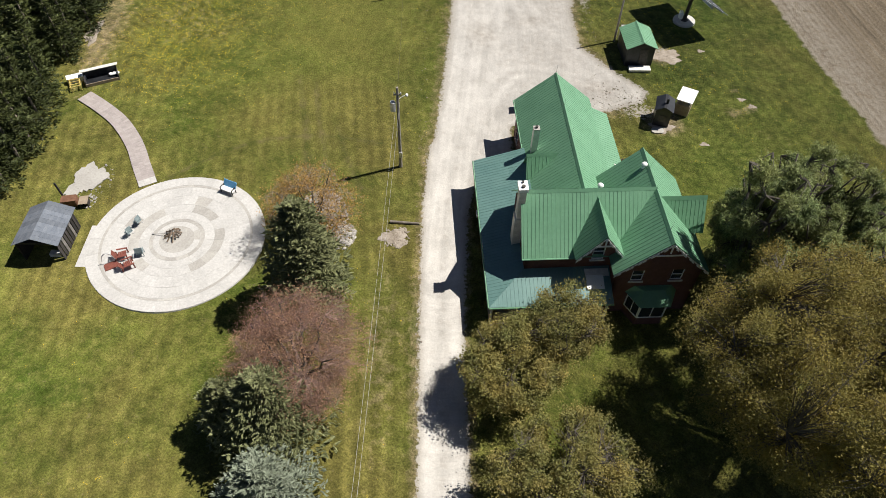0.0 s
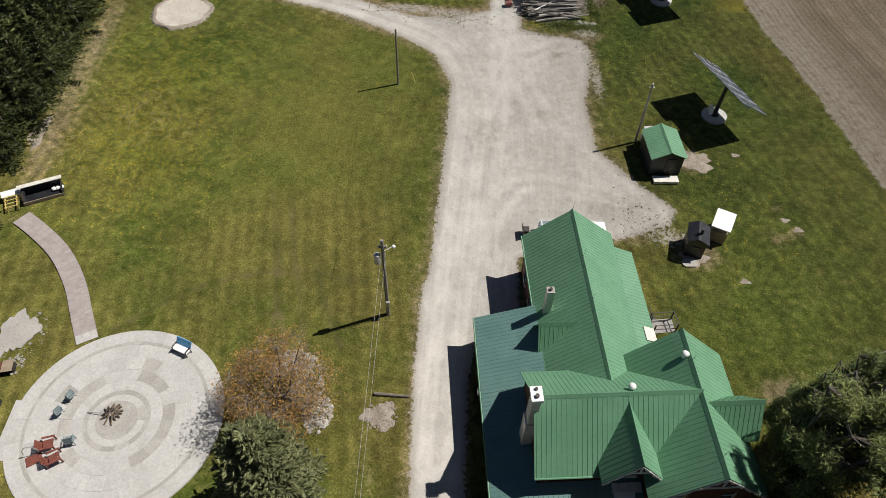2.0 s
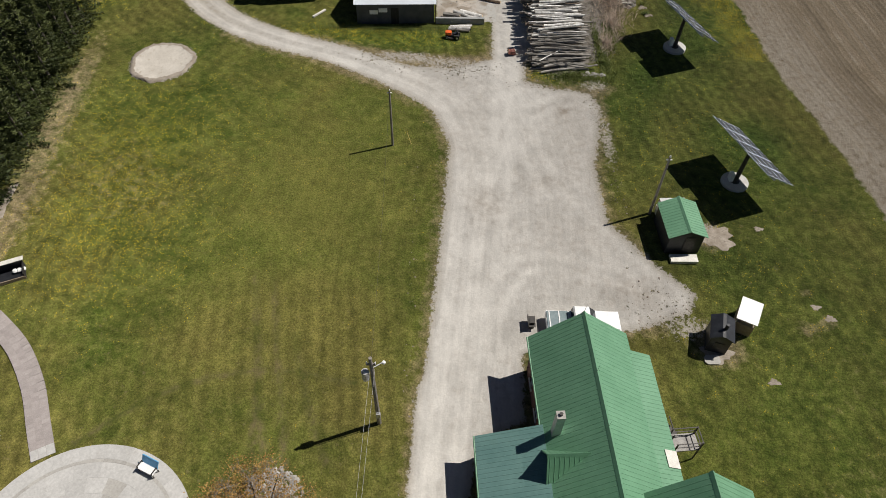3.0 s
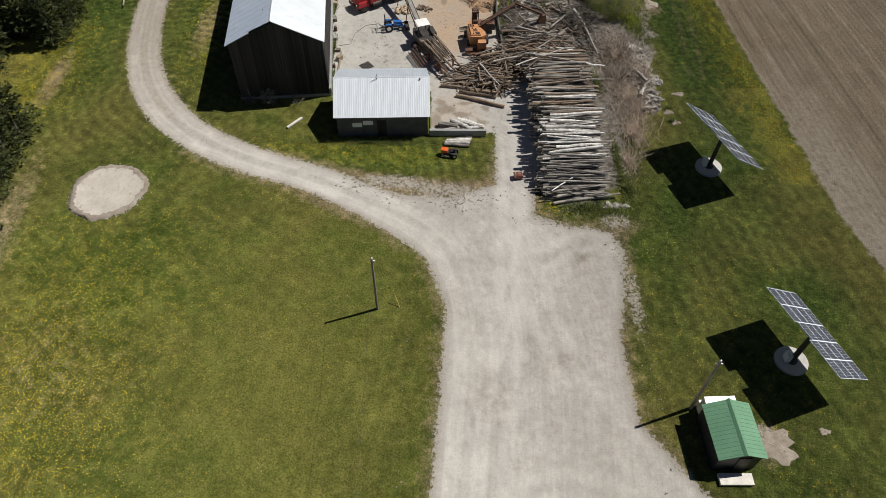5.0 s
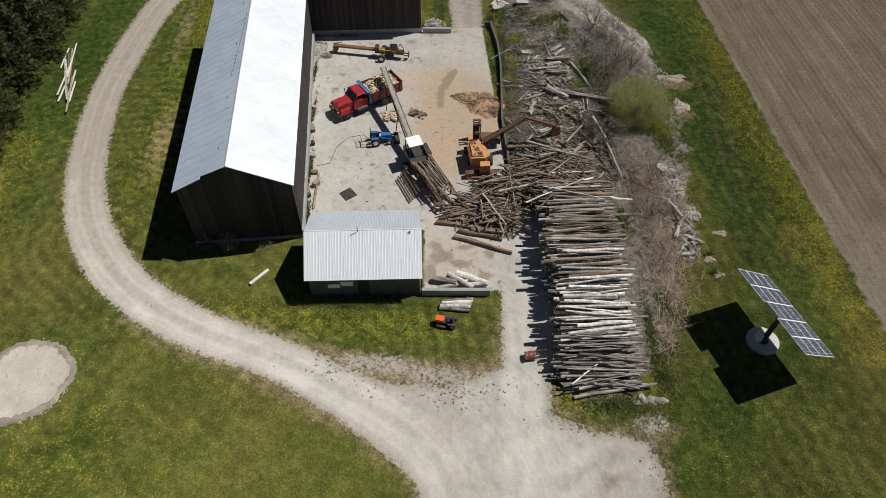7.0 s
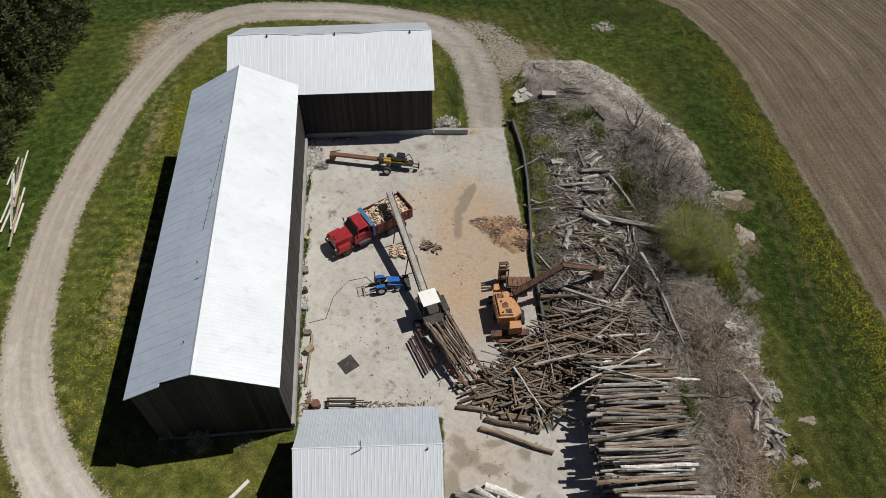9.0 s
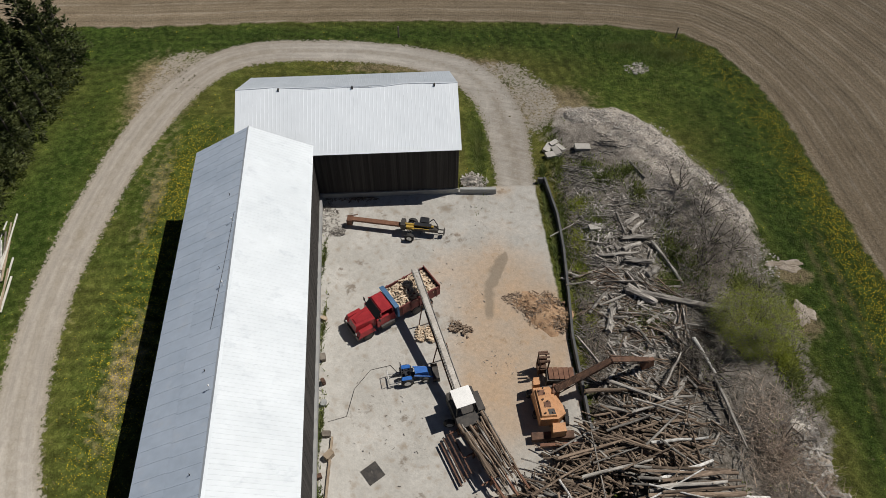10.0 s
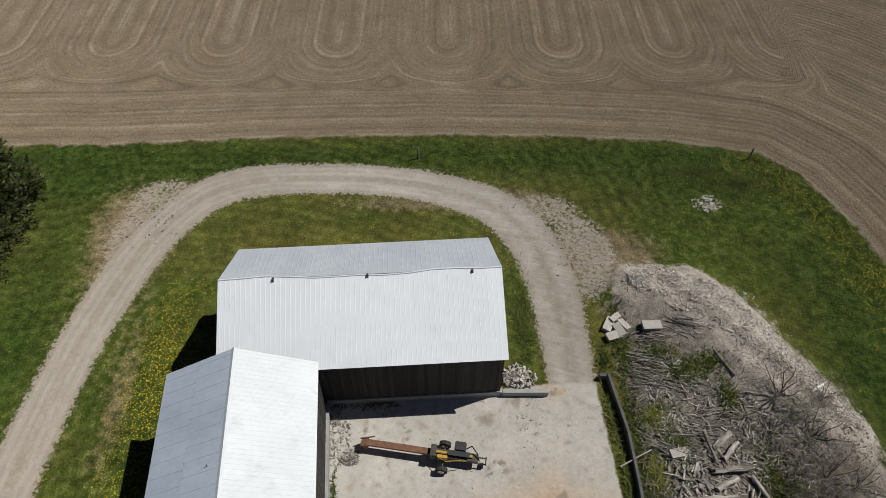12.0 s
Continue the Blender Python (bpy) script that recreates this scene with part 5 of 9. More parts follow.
part("chimney_cap", Build().box(-2.92, -2.38, 8.33, 8.87, 7.05, 7.13), M["concrete_dark"], ch)
part("flue", Build().tube((-2.65, 8.6, 7.15), (-2.65, 8.6, 7.3), 0.12), M["iron"], ch)
for u, v, z in ((0.75, 0.45, 8.35), (4.45, 2.45, 8.4)):
    b = Build().tube((u, v, z - 0.3), (u, v, z + 0.15), 0.13, 0.13, 10)
    b.ball((u, v, z + 0.3), 0.24, 10, 0.75)
    part("roof_vent", b, M["white"], house, "white round roof ventilator", True)
b = Build()
for u, v, z, h in ((0.1, 16.0, 7.05, 0.9), (0.1, 11.5, 7.05, 0.7), (4.75, 2.0, 8.7, 0.6), (4.75, -4.0, 8.7, 0.8), (0.1, 7.8, 7.05, 0.7)):
    part("lightning_rod", Build().tube((u, v, z), (u + 0.05, v, z + h), 0.012, 0.008, 5), M["iron"], house)

# bleached board and hatch on the porch roof, and a pale patched strip at the lean-to
mm = pose(0.3, -4.45, 3.37, 17.4, 0, 0)
part("roof_hatch", Build().box(-0.55, 0.75, -0.55, 0.55, 0.05, 0.12, mm), M["white"], house, "peeling white board on the porch roof")
mm = pose(-0.1, -3.72, 3.62, 17.4, 0, 0)
part("roof_hatch", Build().box(-0.2, 1.6, -0.3, 0.3, 0.04, 0.07, mm), M["offwhite"], house)
mm = pose(1.25, -3.9, 5.75, 0, 44, 0)
part("rust_patch", Build().box(-0.2, 0.3, 0.05, 0.75, 0.66, 0.69, mm), M["redwood"], house, "rusty flashing patch")
mm = pose(4.65, 6.9, 3.575, 0, 26.6, 0)
part("roof_patch", Build().box(-0.48, 0.48, -0.5, 0.65, 0.045, 0.07, mm), M["offwhite"], house, "bare pale roof board")
part("meter_box", Build().box(-7.75, -7.5, 3.6, 4.0, 1.9, 2.4), M["white"], house)


# steel stair landing behind the house
deck = thing("steel_landing", "dark steel landing with railings beside the house wall", "landing", 24.6, 59.9, 0, 5)
part("platform", Build().box(-0.9, 0.9, -0.6, 0.6, 1.5, 1.58), M["old_steel"], deck, "grey steel platform")
for x in (-0.85, 0.85):
    for y in (-0.55, 0.55):
        part("post", Build().box(x - 0.04, x + 0.04, y - 0.04, y + 0.04, 0, 2.6), M["iron"], deck)
b = Build()
for z in (2.05, 2.58):
    b.box(-0.85, 0.85, -0.58, -0.52, z - 0.03, z).box(-0.85, 0.85, 0.52, 0.58, z - 0.03, z).box(0.82, 0.88, -0.55, 0.55, z - 0.03, z)
part("railing", b, M["iron"], deck)
b = Build()
for i in range(6):
    b.box(-0.9 + 0.02, -0.2, 0.65 + i * 0.25, 0.88 + i * 0.25, 1.35 - i * 0.22, 1.39 - i * 0.22)
b.box(-0.95, -0.9, 0.6, 2.2, 0.9, 0.98).box(-0.2, -0.15, 0.6, 2.2, 0.9, 0.98)
part("stair", b, M["iron"], deck)
for x in (-1.6, -1.2):
    part("ladder_rail", Build().box(x, x + 0.05, -0.2, -0.15, 0, 3.3), M["iron"], deck)
for i in range(7):
    part("ladder_rung", Build().box(-1.55, -1.2, -0.2, -0.15, 0.6 + i * 0.4, 0.64 + i * 0.4), M["iron"], deck)


# ---- sheds and barn ----
def shed_frame(ob, x0, x1, y0, y1, h, mw):
    part("wall", Build().box(x0, x1, y0, y0 + 0.12, 0, h), mw, ob)
    part("wall", Build().box(x0, x1, y1 - 0.12, y1, 0, h), mw, ob)
    part("wall", Build().box(x0, x0 + 0.12, y0 + 0.12, y1 - 0.12, 0, h), mw, ob)
    part("wall", Build().box(x1 - 0.12, x1, y0 + 0.12, y1 - 0.12, 0, h), mw, ob)


def gable_end(ob, y, half, h, zr, mw, thick=0.12):
    b = Build()
    q = [(-half, h), (half, h), (0, zr)]
    b.hull([(x, y, z) for x, z in q], [(x, y + thick, z) for x, z in q])
    part("gable_wall", b, mw, ob)


# long barn; its own ridge runs along its second coordinate
barn = thing("barn", "long weathered timber barn with a galvanised steel roof", "barn", -7.75, 117.5, 0, 5.2)
shed_frame(barn, -4.6, 4.6, 0.25, 31.0, 6.7, M["barn_wood"])
gable_end(barn, 0.25, 4.6, 6.7, 8.95, M["barn_wood"])
gable_end(barn, 30.85, 4.6, 6.7, 8.95, M["barn_wood"])
# East slope takes the lit tone, west slope the shaded one.
roof_plane(barn, [(4.87, 31.3, 6.78), (4.87, -0.1, 6.78), (0, -0.1, 9.3), (0, 31.3, 9.3)], M["zinc_lit"], 0.3, 0.009, width=0.07)
roof_plane(barn, [(-4.87, -0.1, 6.78), (-4.87, 31.3, 6.78), (-2.3, 31.3, 8.11), (-2.3, -0.1, 8.11)], M["zinc_shade"], 0.92, 0.016, width=0.05)
roof_plane(barn, [(-2.5, 0.2, 8.02), (-2.5, 31.3, 8.02), (0, 31.3, 9.315), (0, -0.1, 9.315)], M["zinc_shade"], 0.9, 0.016, width=0.05)
part("ridge_cap", Build().hull([(-0.16, -0.13, 9.24), (0.16, -0.13, 9.24), (0, -0.13, 9.38)], [(-0.16, 31.33, 9.24), (0.16, 31.33, 9.24), (0, 31.33, 9.38)]), M["zinc_lit"], barn)
for x, y in ((-0.35, 7.6), (-0.4, 15.3), (-0.35, 21.0)):
    part("lightning_rod", Build().tube((x, y, 9.0), (x, y, 9.6), 0.02, 0.012, 6).ball((x, y, 9.55), 0.06, 8), M["white"], barn, "thin rod with a white glass ball")
planks(barn, (-4.6, 0.25), (4.6, 0.25), 0.35, lambda f: 6.6 + 2.3 * (1 - abs(2 * f - 1)), M["barn_wood"])
planks(barn, (4.6, 0.25), (4.6, 31.0), 1.0, lambda f: 6.65, M["barn_wood"], 0.3)
part("foundation", Build().box(-4.7, 4.72, 0.17, 31.08, 0, 0.34), M["block"], barn, "grey stone foundation")
part("foundation", Build().box(4.61, 4.85, 0.2, 31.0, 0.34, 0.95), M["block"], barn)
b = Build().path([(-0.9, 12, 8.9), (-0.7, 15, 8.98), (-0.5, 18, 9.08), (-0.3, 22, 9.2)], 0.012, 5)
part("roof_cable", b, M["iron"], barn)
for y in (2.5, 9, 17, 24):
    part("roof_anchor", Build().tube((-0.9, y, 8.8), (-0.9, y, 9.05), 0.03, 0.03, 6), M["iron"], barn)

# cross shed at the north end; ridge along its first coordinate
cross = thing("drive_shed", "dark board drive shed with a white steel roof", "shed", -3.0, 149.35, 0, 3.3)
W0, W1 = -9.5, 9.75
part("wall", Build().box(W0, W1, 0.35, 0.47, 0, 5.6), M["barn_wood"], cross)
part("wall", Build().box(W0, W1, 9.6, 9.72, 0, 6.4), M["barn_wood"], cross)
b = Build()
for x in (W0, W1 - 0.12):
    q = [(0.35, 0), (9.72, 0), (9.72, 6.4), (5.75, 8.3), (0.35, 5.55)]
    b.hull([(x, y, z) for y, z in q], [(x + 0.12, y, z) for y, z in q])
part("wall", b, M["barn_wood"], cross)
planks(cross, (-2.9, 0.35), (W1, 0.35), 0.6, lambda f: 5.6, M["barn_wood"])
def sag(x):
    """How far the old ridge has sunk."""
    return 0.1 * math.sin(0.42 * x + 0.6) - 0.06 * math.sin(1.1 * x)


RIDGE = [(W1 + 0.2 - (W1 - W0 + 0.4) * i / 12, 5.75 + sag(i * 1.6), 8.42 + 0.49 * sag(i * 1.6)) for i in range(13)]
roof_plane(cross, [(W0 - 0.2, 0, 5.62), (W1 + 0.2, 0, 5.62), *RIDGE], M["white_roof"], 0.34, 0.006, width=0.045)
roof_plane(cross, [(W1 - 0.2, 10.1, 6.6), (W0 + 0.3, 10.0, 6.6), *RIDGE[::-1]], M["zinc_north"], 0.34, 0.008, width=0.05)
part("ridge_cap", Build().path([(x, y, z + 0.01) for x, y, z in RIDGE], 0.05, 6), M["white_roof"], cross)
part("foundation", Build().box(-3.0, W1 + 0.05, 0.2, 0.34, 0, 0.6), M["block"], cross)
for x in (-6.0, 0.5, 7.8):
    part("roof_bracket", Build().box(x, x + 0.12, 5.5, 5.75, 8.3, 8.5), M["iron"], cross)

# small block shed at the yard's south side
small = thing("block_shed", "low concrete block shed with a white corrugated steel roof", "shed", 2.85, 111.4, 0, 1.8)
part("wall", Build().box(-4.45, 4.5, 0.35, 0.55, 0, 2.75), M["shaded_block"], small)
part("wall", Build().box(-4.45, -4.25, 0.55, 6.4, 0, 3.0), M["shaded_block"], small)
part("wall", Build().box(4.3, 4.5, 0.55, 6.4, 0, 3.0), M["shaded_block"], small)
part("wall", Build().box(-4.25, 4.3, 6.2, 6.4, 0, 3.3), M["shaded_block"], small)
b = Build()
for x in (-4.45, 4.3):
    q = [(0.45, 2.75), (6.4, 3.0), (6.4, 3.6), (3.3, 4.75)]
    b.hull([(x, y, z) for y, z in q], [(x + 0.2, y, z) for y, z in q])
part("gable_wall", b, M["barn_wood"], small)
roof_plane(small, [(-4.7, 0, 2.66), (4.75, 0, 2.66), (4.75, 3.3, 4.95), (-4.7, 3.3, 4.95)], M["white_roof"], 0.22, 0.012, width=0.05)
roof_plane(small, [(4.5, 6.6, 3.6), (-4.5, 6.6, 3.6), (-4.7, 3.3, 4.95), (4.75, 3.3, 4.95)], M["zinc_north"], 0.22, 0.01, width=0.05)
part("ridge_cap", Build().tube((-4.75, 3.3, 4.93), (4.8, 3.3, 4.93), 0.04, 0.04, 6), M["white_roof"], small)
part("roof_wire", Build().path([(-1.0, 2.9, 4.75), (-0.35, 3.15, 4.97), (-0.45, 3.7, 5.0)], 0.02, 5), M["iron"], small)
part("roof_vent", Build().tube((3.8, 3.05, 4.7), (3.8, 3.05, 4.95), 0.06, 0.06, 8), M["iron"], small)
part("window", Build().box(-2.95, -2.0, 0.28, 0.345, 1.25, 1.75), M["white"], small, "small white window")
part("window", Build().box(-1.9, -0.9, 0.28, 0.345, 1.5, 2.0), M["white"], small, "small white window")
part("door", Build().box(-0.5, 0.4, 0.29, 0.345, 0.0, 2.0), M["barn_wood"], small)
part("drainpipe", Build().box(4.62, 4.72, 0.5, 0.6, 0, 2.7), M["rust"], small)
solo("retaining_wall", Build().box(7.5, 13.2, 111.75, 112.05, -0.1, 0.75, cut=0.03), M["block"], "low grey concrete retaining wall", "wall", "structure")
EAST_WALL = ((15.05, 151.6), (15.75, 147.0), (15.85, 143.0), (15.7, 138.6), (15.5, 134.2), (16.1, 121.0))
b = Build()
for i, ((x0, y0), (x1, y1)) in enumerate(zip(EAST_WALL, EAST_WALL[1:])):
    z0, z1 = 0.72 - 0.04 * i, 0.68 - 0.04 * i
    b.hull([(x0 - 0.22, y0, -0.1), (x1 - 0.22, y1, -0.1), (x1, y1, -0.1), (x0, y0, -0.1)], [(x0 - 0.19, y0, z0), (x1 - 0.19, y1, z1), (x1, y1, z1), (x0, y0, z0)])
b.box(14.3, 14.84, 151.4, 151.65, -0.1, 0.62)
# The shadow on the wall's west face is held in its block tone.
solo("retaining_wall_east", b, M["shaded_block"], "concrete edge wall of the yard, darkened for the shade on it", "wall", "structure")
solo("fallen_pole", Build().tube((14.75, 144.6, 0.25), (16.9, 145.5, 0.95), 0.05, 0.035, 6), M["chip_pale"], "thin bleached pole lying over the edge wall", "pole")
solo("retaining_wall_north", Build().box(6.9, 10.3, 150.05, 150.35, -0.1, 0.6), M["block"], "low concrete wall beside the drive shed", "wall", "structure")

# green-roofed meter hut
hut = thing("meter_hut", "small dark shed with a green metal roof", "shed", 28.65, 79.4, 0, 2)
shed_frame(hut, -1.45, 1.45, -1.9, 1.9, 2.2, M["black"])
gable_end(hut, -1.9, 1.45, 2.2, 2.9, M["black"])
gable_end(hut, 1.78, 1.45, 2.2, 2.9, M["black"])
gable(hut, "v", 0.0, -2.1, 1.95, 1.68, 2.2, 2.95, G, 0.3)
part("door", Build().box(-0.1, 0.8, -1.96, -1.905, 0.1, 2.0), M["iron"], hut, "dark door")
part("inverter_cabinet", Build().box(-1.3, 0.9, 1.95, 2.6, 0.3, 2.1).box(-1.2, -0.2, 2.65, 2.95, 0.2, 0.9), M["steel"], hut, "pale steel cabinet")
solo("hut_deck", Build().box(27.6, 29.9, 76.35, 77.15, 0.02, 0.28), M["offwhite"], "white-painted board step in front of the hut", "step")

# ---- solar trackers ----
def tracker(x, y):
    ob = thing("solar_tracker", "tilted solar panel array on a round concrete pad", "solar panel", x, y, 0, 0, "solar trackers")
    b = Build().tube((0, 0, -0.05), (0, 0, 0.22), 1.25, 1.25, 28)
    part("pad", b, M["concrete"], ob, "round concrete pad")
    part("pedestal", Build().tube((0, 0, 0.22), (0.15, 0.06, 3.7), 0.22, 0.18, 12).tube((0, 0, 0.22), (0, 0, 0.3), 0.42, 0.42, 12), M["iron"], ob)
    part("inverter_box", Build().box(-0.75, -0.4, -0.35, 0.25, 0.5, 1.3), M["white"], ob)
    yaw = math.atan2(sun_dir.y, sun_dir.x)
    ez = sun_dir
    ex = Vector((-math.sin(yaw), math.cos(yaw), 0))
    ey = ez.cross(ex)
    tm = Matrix(((ex.x, ey.x, ez.x, 0.3), (ex.y, ey.y, ez.y, 0.12), (ex.z, ey.z, ez.z, 4.0), (0, 0, 0, 1)))
    fr = Build()
    for yy in (-1.4, -0.4, 0.6, 1.5):
        fr.box(-3.95, 3.95, yy - 0.05, yy + 0.05, -0.18, -0.08, tm)
    fr.box(-3.6, 3.6, -0.12, 0.12, -0.42, -0.18, tm)
    part("frame", fr, M["steel"], ob)
    for c in range(5):
        x0 = -4.0 + c * 1.6
        deep = 1.02 if c == 2 else 1.15
        for r in range(4):
            y0 = -2.3 + r * deep
            pn = part("solar_module", Build().box(x0 + 0.001, x0 + 1.599, y0 + 0.001, y0 + deep - 0.001, -0.05, 0.0, tm), M["white_roof"], ob)
            cl = Build()
            for i in range(6):
                for j in range(4):
                    cl.box(x0 + 0.045 + i * 0.252, x0 + 0.285 + i * 0.252, y0 + 0.035 * deep + j * 0.235 * deep, y0 + 0.257 * deep + j * 0.235 * deep, 0.0, 0.006, tm)
            part("cell_grid", cl, M["solar"], pn)
    return ob


tracker(35.6, 86.0)
tracker(34.6, 107.4)

# ---- poles and wires ----
def pole(x, y, h, r, label):
    ob = thing("utility_pole", label, "pole", x, y, 0, 0, "utility poles")
    part("shaft", Build().tube((0, 0, -0.2), (0, 0, h), r, r * 0.68, 10), M["pole_wood"], ob)
    return ob


p = pole(3.95, 61.9, 8.95, 0.16, "wooden utility pole with a transformer and lamp in the lawn")
part("transformer", Build().tube((-0.42, -0.1, 6.6), (-0.42, -0.1, 7.5), 0.24, 0.24, 12).tube((-0.42, -0.1, 7.5), (-0.42, -0.1, 7.62), 0.18, 0.1, 12), M["steel"], p)
part("cross_arm", Build().box(-0.32, 0.32, -0.06, 0.06, 8.15, 8.27), M["pole_wood"], p)
for x in (-0.27, 0.27):
    part("insulator", Build().tube((x, 0, 8.27), (x, 0, 8.45), 0.05, 0.04, 8), M["white"], p)
part("street_lamp", Build().tube((0, 0, 7.7), (0.7, 0.25, 8.0), 0.03, 0.03, 6).ball((0.75, 0.27, 7.95), 0.14, 8), M["white"], p)
part("meter", Build().box(-0.1, 0.2, -0.32, -0.14, 1.3, 1.9).tube((0.1, -0.2, 1.9), (0.08, -0.16, 6.8), 0.025, 0.025, 5), M["steel"], p, "grey meter box and conduit")
p = pole(3.5, 90.8, 6.5, 0.12, "weathered wooden pole in the lawn")
part("cross_arm", Build().box(-0.2, 0.2, -0.04, 0.04, 6.2, 6.28), M["white"], p)
part("insulator", Build().tube((0, 0, 6.5), (0, 0, 6.6), 0.06, 0.05, 8), M["white"], p)
p = pole(26.95, 82.1, 6.8, 0.13, "wooden pole with a small lamp beside the hut")
part("cross_arm", Build().box(-0.25, 0.25, -0.04, 0.04, 6.45, 6.53), M["white"], p)
part("insulator", Build().tube((0, 0, 6.8), (0, 0, 6.95), 0.08, 0.05, 8), M["white"], p)
solo("stake", Build().tube((5.3, 90.9, 0), (4.9, 91.6, 0.9), 0.03, 0.03, 6), M["yellow_wood"], "thin yellow wooden stake in the lawn", "stake")


def wire(a, b_, sag, name="power_line"):
    a, b_ = Vector(a), Vector(b_)
    pts = []
    for i in range(17):
        u = i / 16
        pts.append(a.lerp(b_, u) + Vector((0, 0, -4 * sag * u * (1 - u))))
    return solo(name, Build().path(pts, 0.009, 4), M["iron"] if a.y < b_.y else M["steel"], "thin overhead power line", "cable")


wire((3.85, 61.9, 7.6), (2.2, 12.0, 7.4), 0.8)
wire((4.15, 61.9, 7.6), (2.5, 12.0, 7.4), 0.8)
wire((3.95, 61.9, 8.4), (3.5, 90.8, 6.5), 1.0)

# ---- trees ----
def cross_quads(c, d, w, size, rng, level=0.0):
    """Small leaf-shaped quads: centre, pointing direction, width share, length; level: how far they turn their faces to the sky."""
    n = len(c)
    d = d / np.maximum(np.linalg.norm(d, axis=1, keepdims=True), 1e-6)
    r = rng.normal(size=(n, 3)) + np.array([0.0, 0.0, level])
    s = np.cross(d, r)
    s /= np.maximum(np.linalg.norm(s, axis=1, keepdims=True), 1e-6)
    L = size[:, None]
    v = np.stack([c - d * L * 0.5, c + s * L * w * 0.5, c + d * L * 0.5, c - s * L * w * 0.5], 1).reshape(-1, 3)
    f = np.arange(4 * n).reshape(n, 4)
    return v, f


def spruce_meshes(h, r, seed, needles, levels=26, per=8, sprays=40, spray=0.4, shape=0.85, lift=0.0, frond=0.2, bare=0.06):
    """A conifer: tapered trunk, whorls of branches, each a flat tapering frond of narrow sprays."""
    rng = np.random.default_rng(seed)
    tb = Build()
    tb.tube((0, 0, -0.2), (0, 0, h * 0.5), 0.02 * h, 0.012 * h, 8).tube((0, 0, h * 0.5), (0, 0, h * 0.98), 0.012 * h, 0.01, 6)
    cs, ds, ss = [], [], []
    for i in range(levels):
        f = i / levels
        for k in range(per):
            z0 = h * (bare + (0.97 - bare) * (f + rng.uniform(-0.5, 0.5) / levels))
            az = rng.uniform(0, 2 * math.pi)
            L = r * (1 - f ** 1.25) ** shape * rng.uniform(0.66, 1.15) + 0.15
            n = max(5, int(sprays * (0.25 + 0.75 * L / r)))
            droop = -0.28 + 0.5 * f + lift + rng.normal(0, 0.07)
            out = np.array([math.cos(az), math.sin(az)])
            side = np.array([-out[1], out[0]])
            twigs = max(3, int(5 * L / r) + 2)
            root = (0.12 + 0.8 * (np.arange(twigs) + rng.uniform(0, 0.8, twigs)) / twigs)[rng.integers(0, twigs, n)]
            way = np.where(rng.uniform(0, 1, n) < 0.5, 1.0, -1.0)
            v = rng.uniform(0, 1, n) ** 0.6 * frond * 1.7 * (1.12 - root)
            u = np.clip(root + 0.75 * v, 0, 1.05) + rng.normal(0, 0.012, n)
            lat = way * v * L + rng.normal(0, 0.035, n)
            p = np.empty((n, 3))
            p[:, :2] = out[None] * (u * L)[:, None] + side[None] * lat[:, None]
            p[:, 2] = z0 + L * (droop * u + 0.28 * u * u) + rng.normal(0, 0.04, n) - 0.3 * np.abs(lat)
            d = np.empty((n, 3))
            d[:, :2] = out[None] + side[None] * (way * 0.8)[:, None] + rng.normal(0, 0.3, (n, 2))
            d[:, 2] = droop + 0.5 * u + rng.normal(0.1, 0.25, n)
            cs.append(p)
            ds.append(d)
            ss.append(spray * rng.uniform(0.6, 1.25, n))
    c, d, s = np.concatenate(cs), np.concatenate(ds), np.concatenate(ss)
    v1, f1 = cross_quads(c, d, 0.3, s, rng, 1.2)
    crown = array_mesh("crown", v1, f1, needles)
    return tb.mesh("trunk", M["bark"]), crown


def plant(name, meshes, x, y, turn, scale, label, category, group=""):
    ob = new(name)
    ob.matrix_world = pose(x, y, ground_z(x, y), 0, 0, turn) @ Matrix.Diagonal((scale, scale, scale, 1))
    tagged(ob, label, category, group)
    for me in meshes:
        o = new(me.name.split(".")[0], me)
        o.parent = ob
    return ob


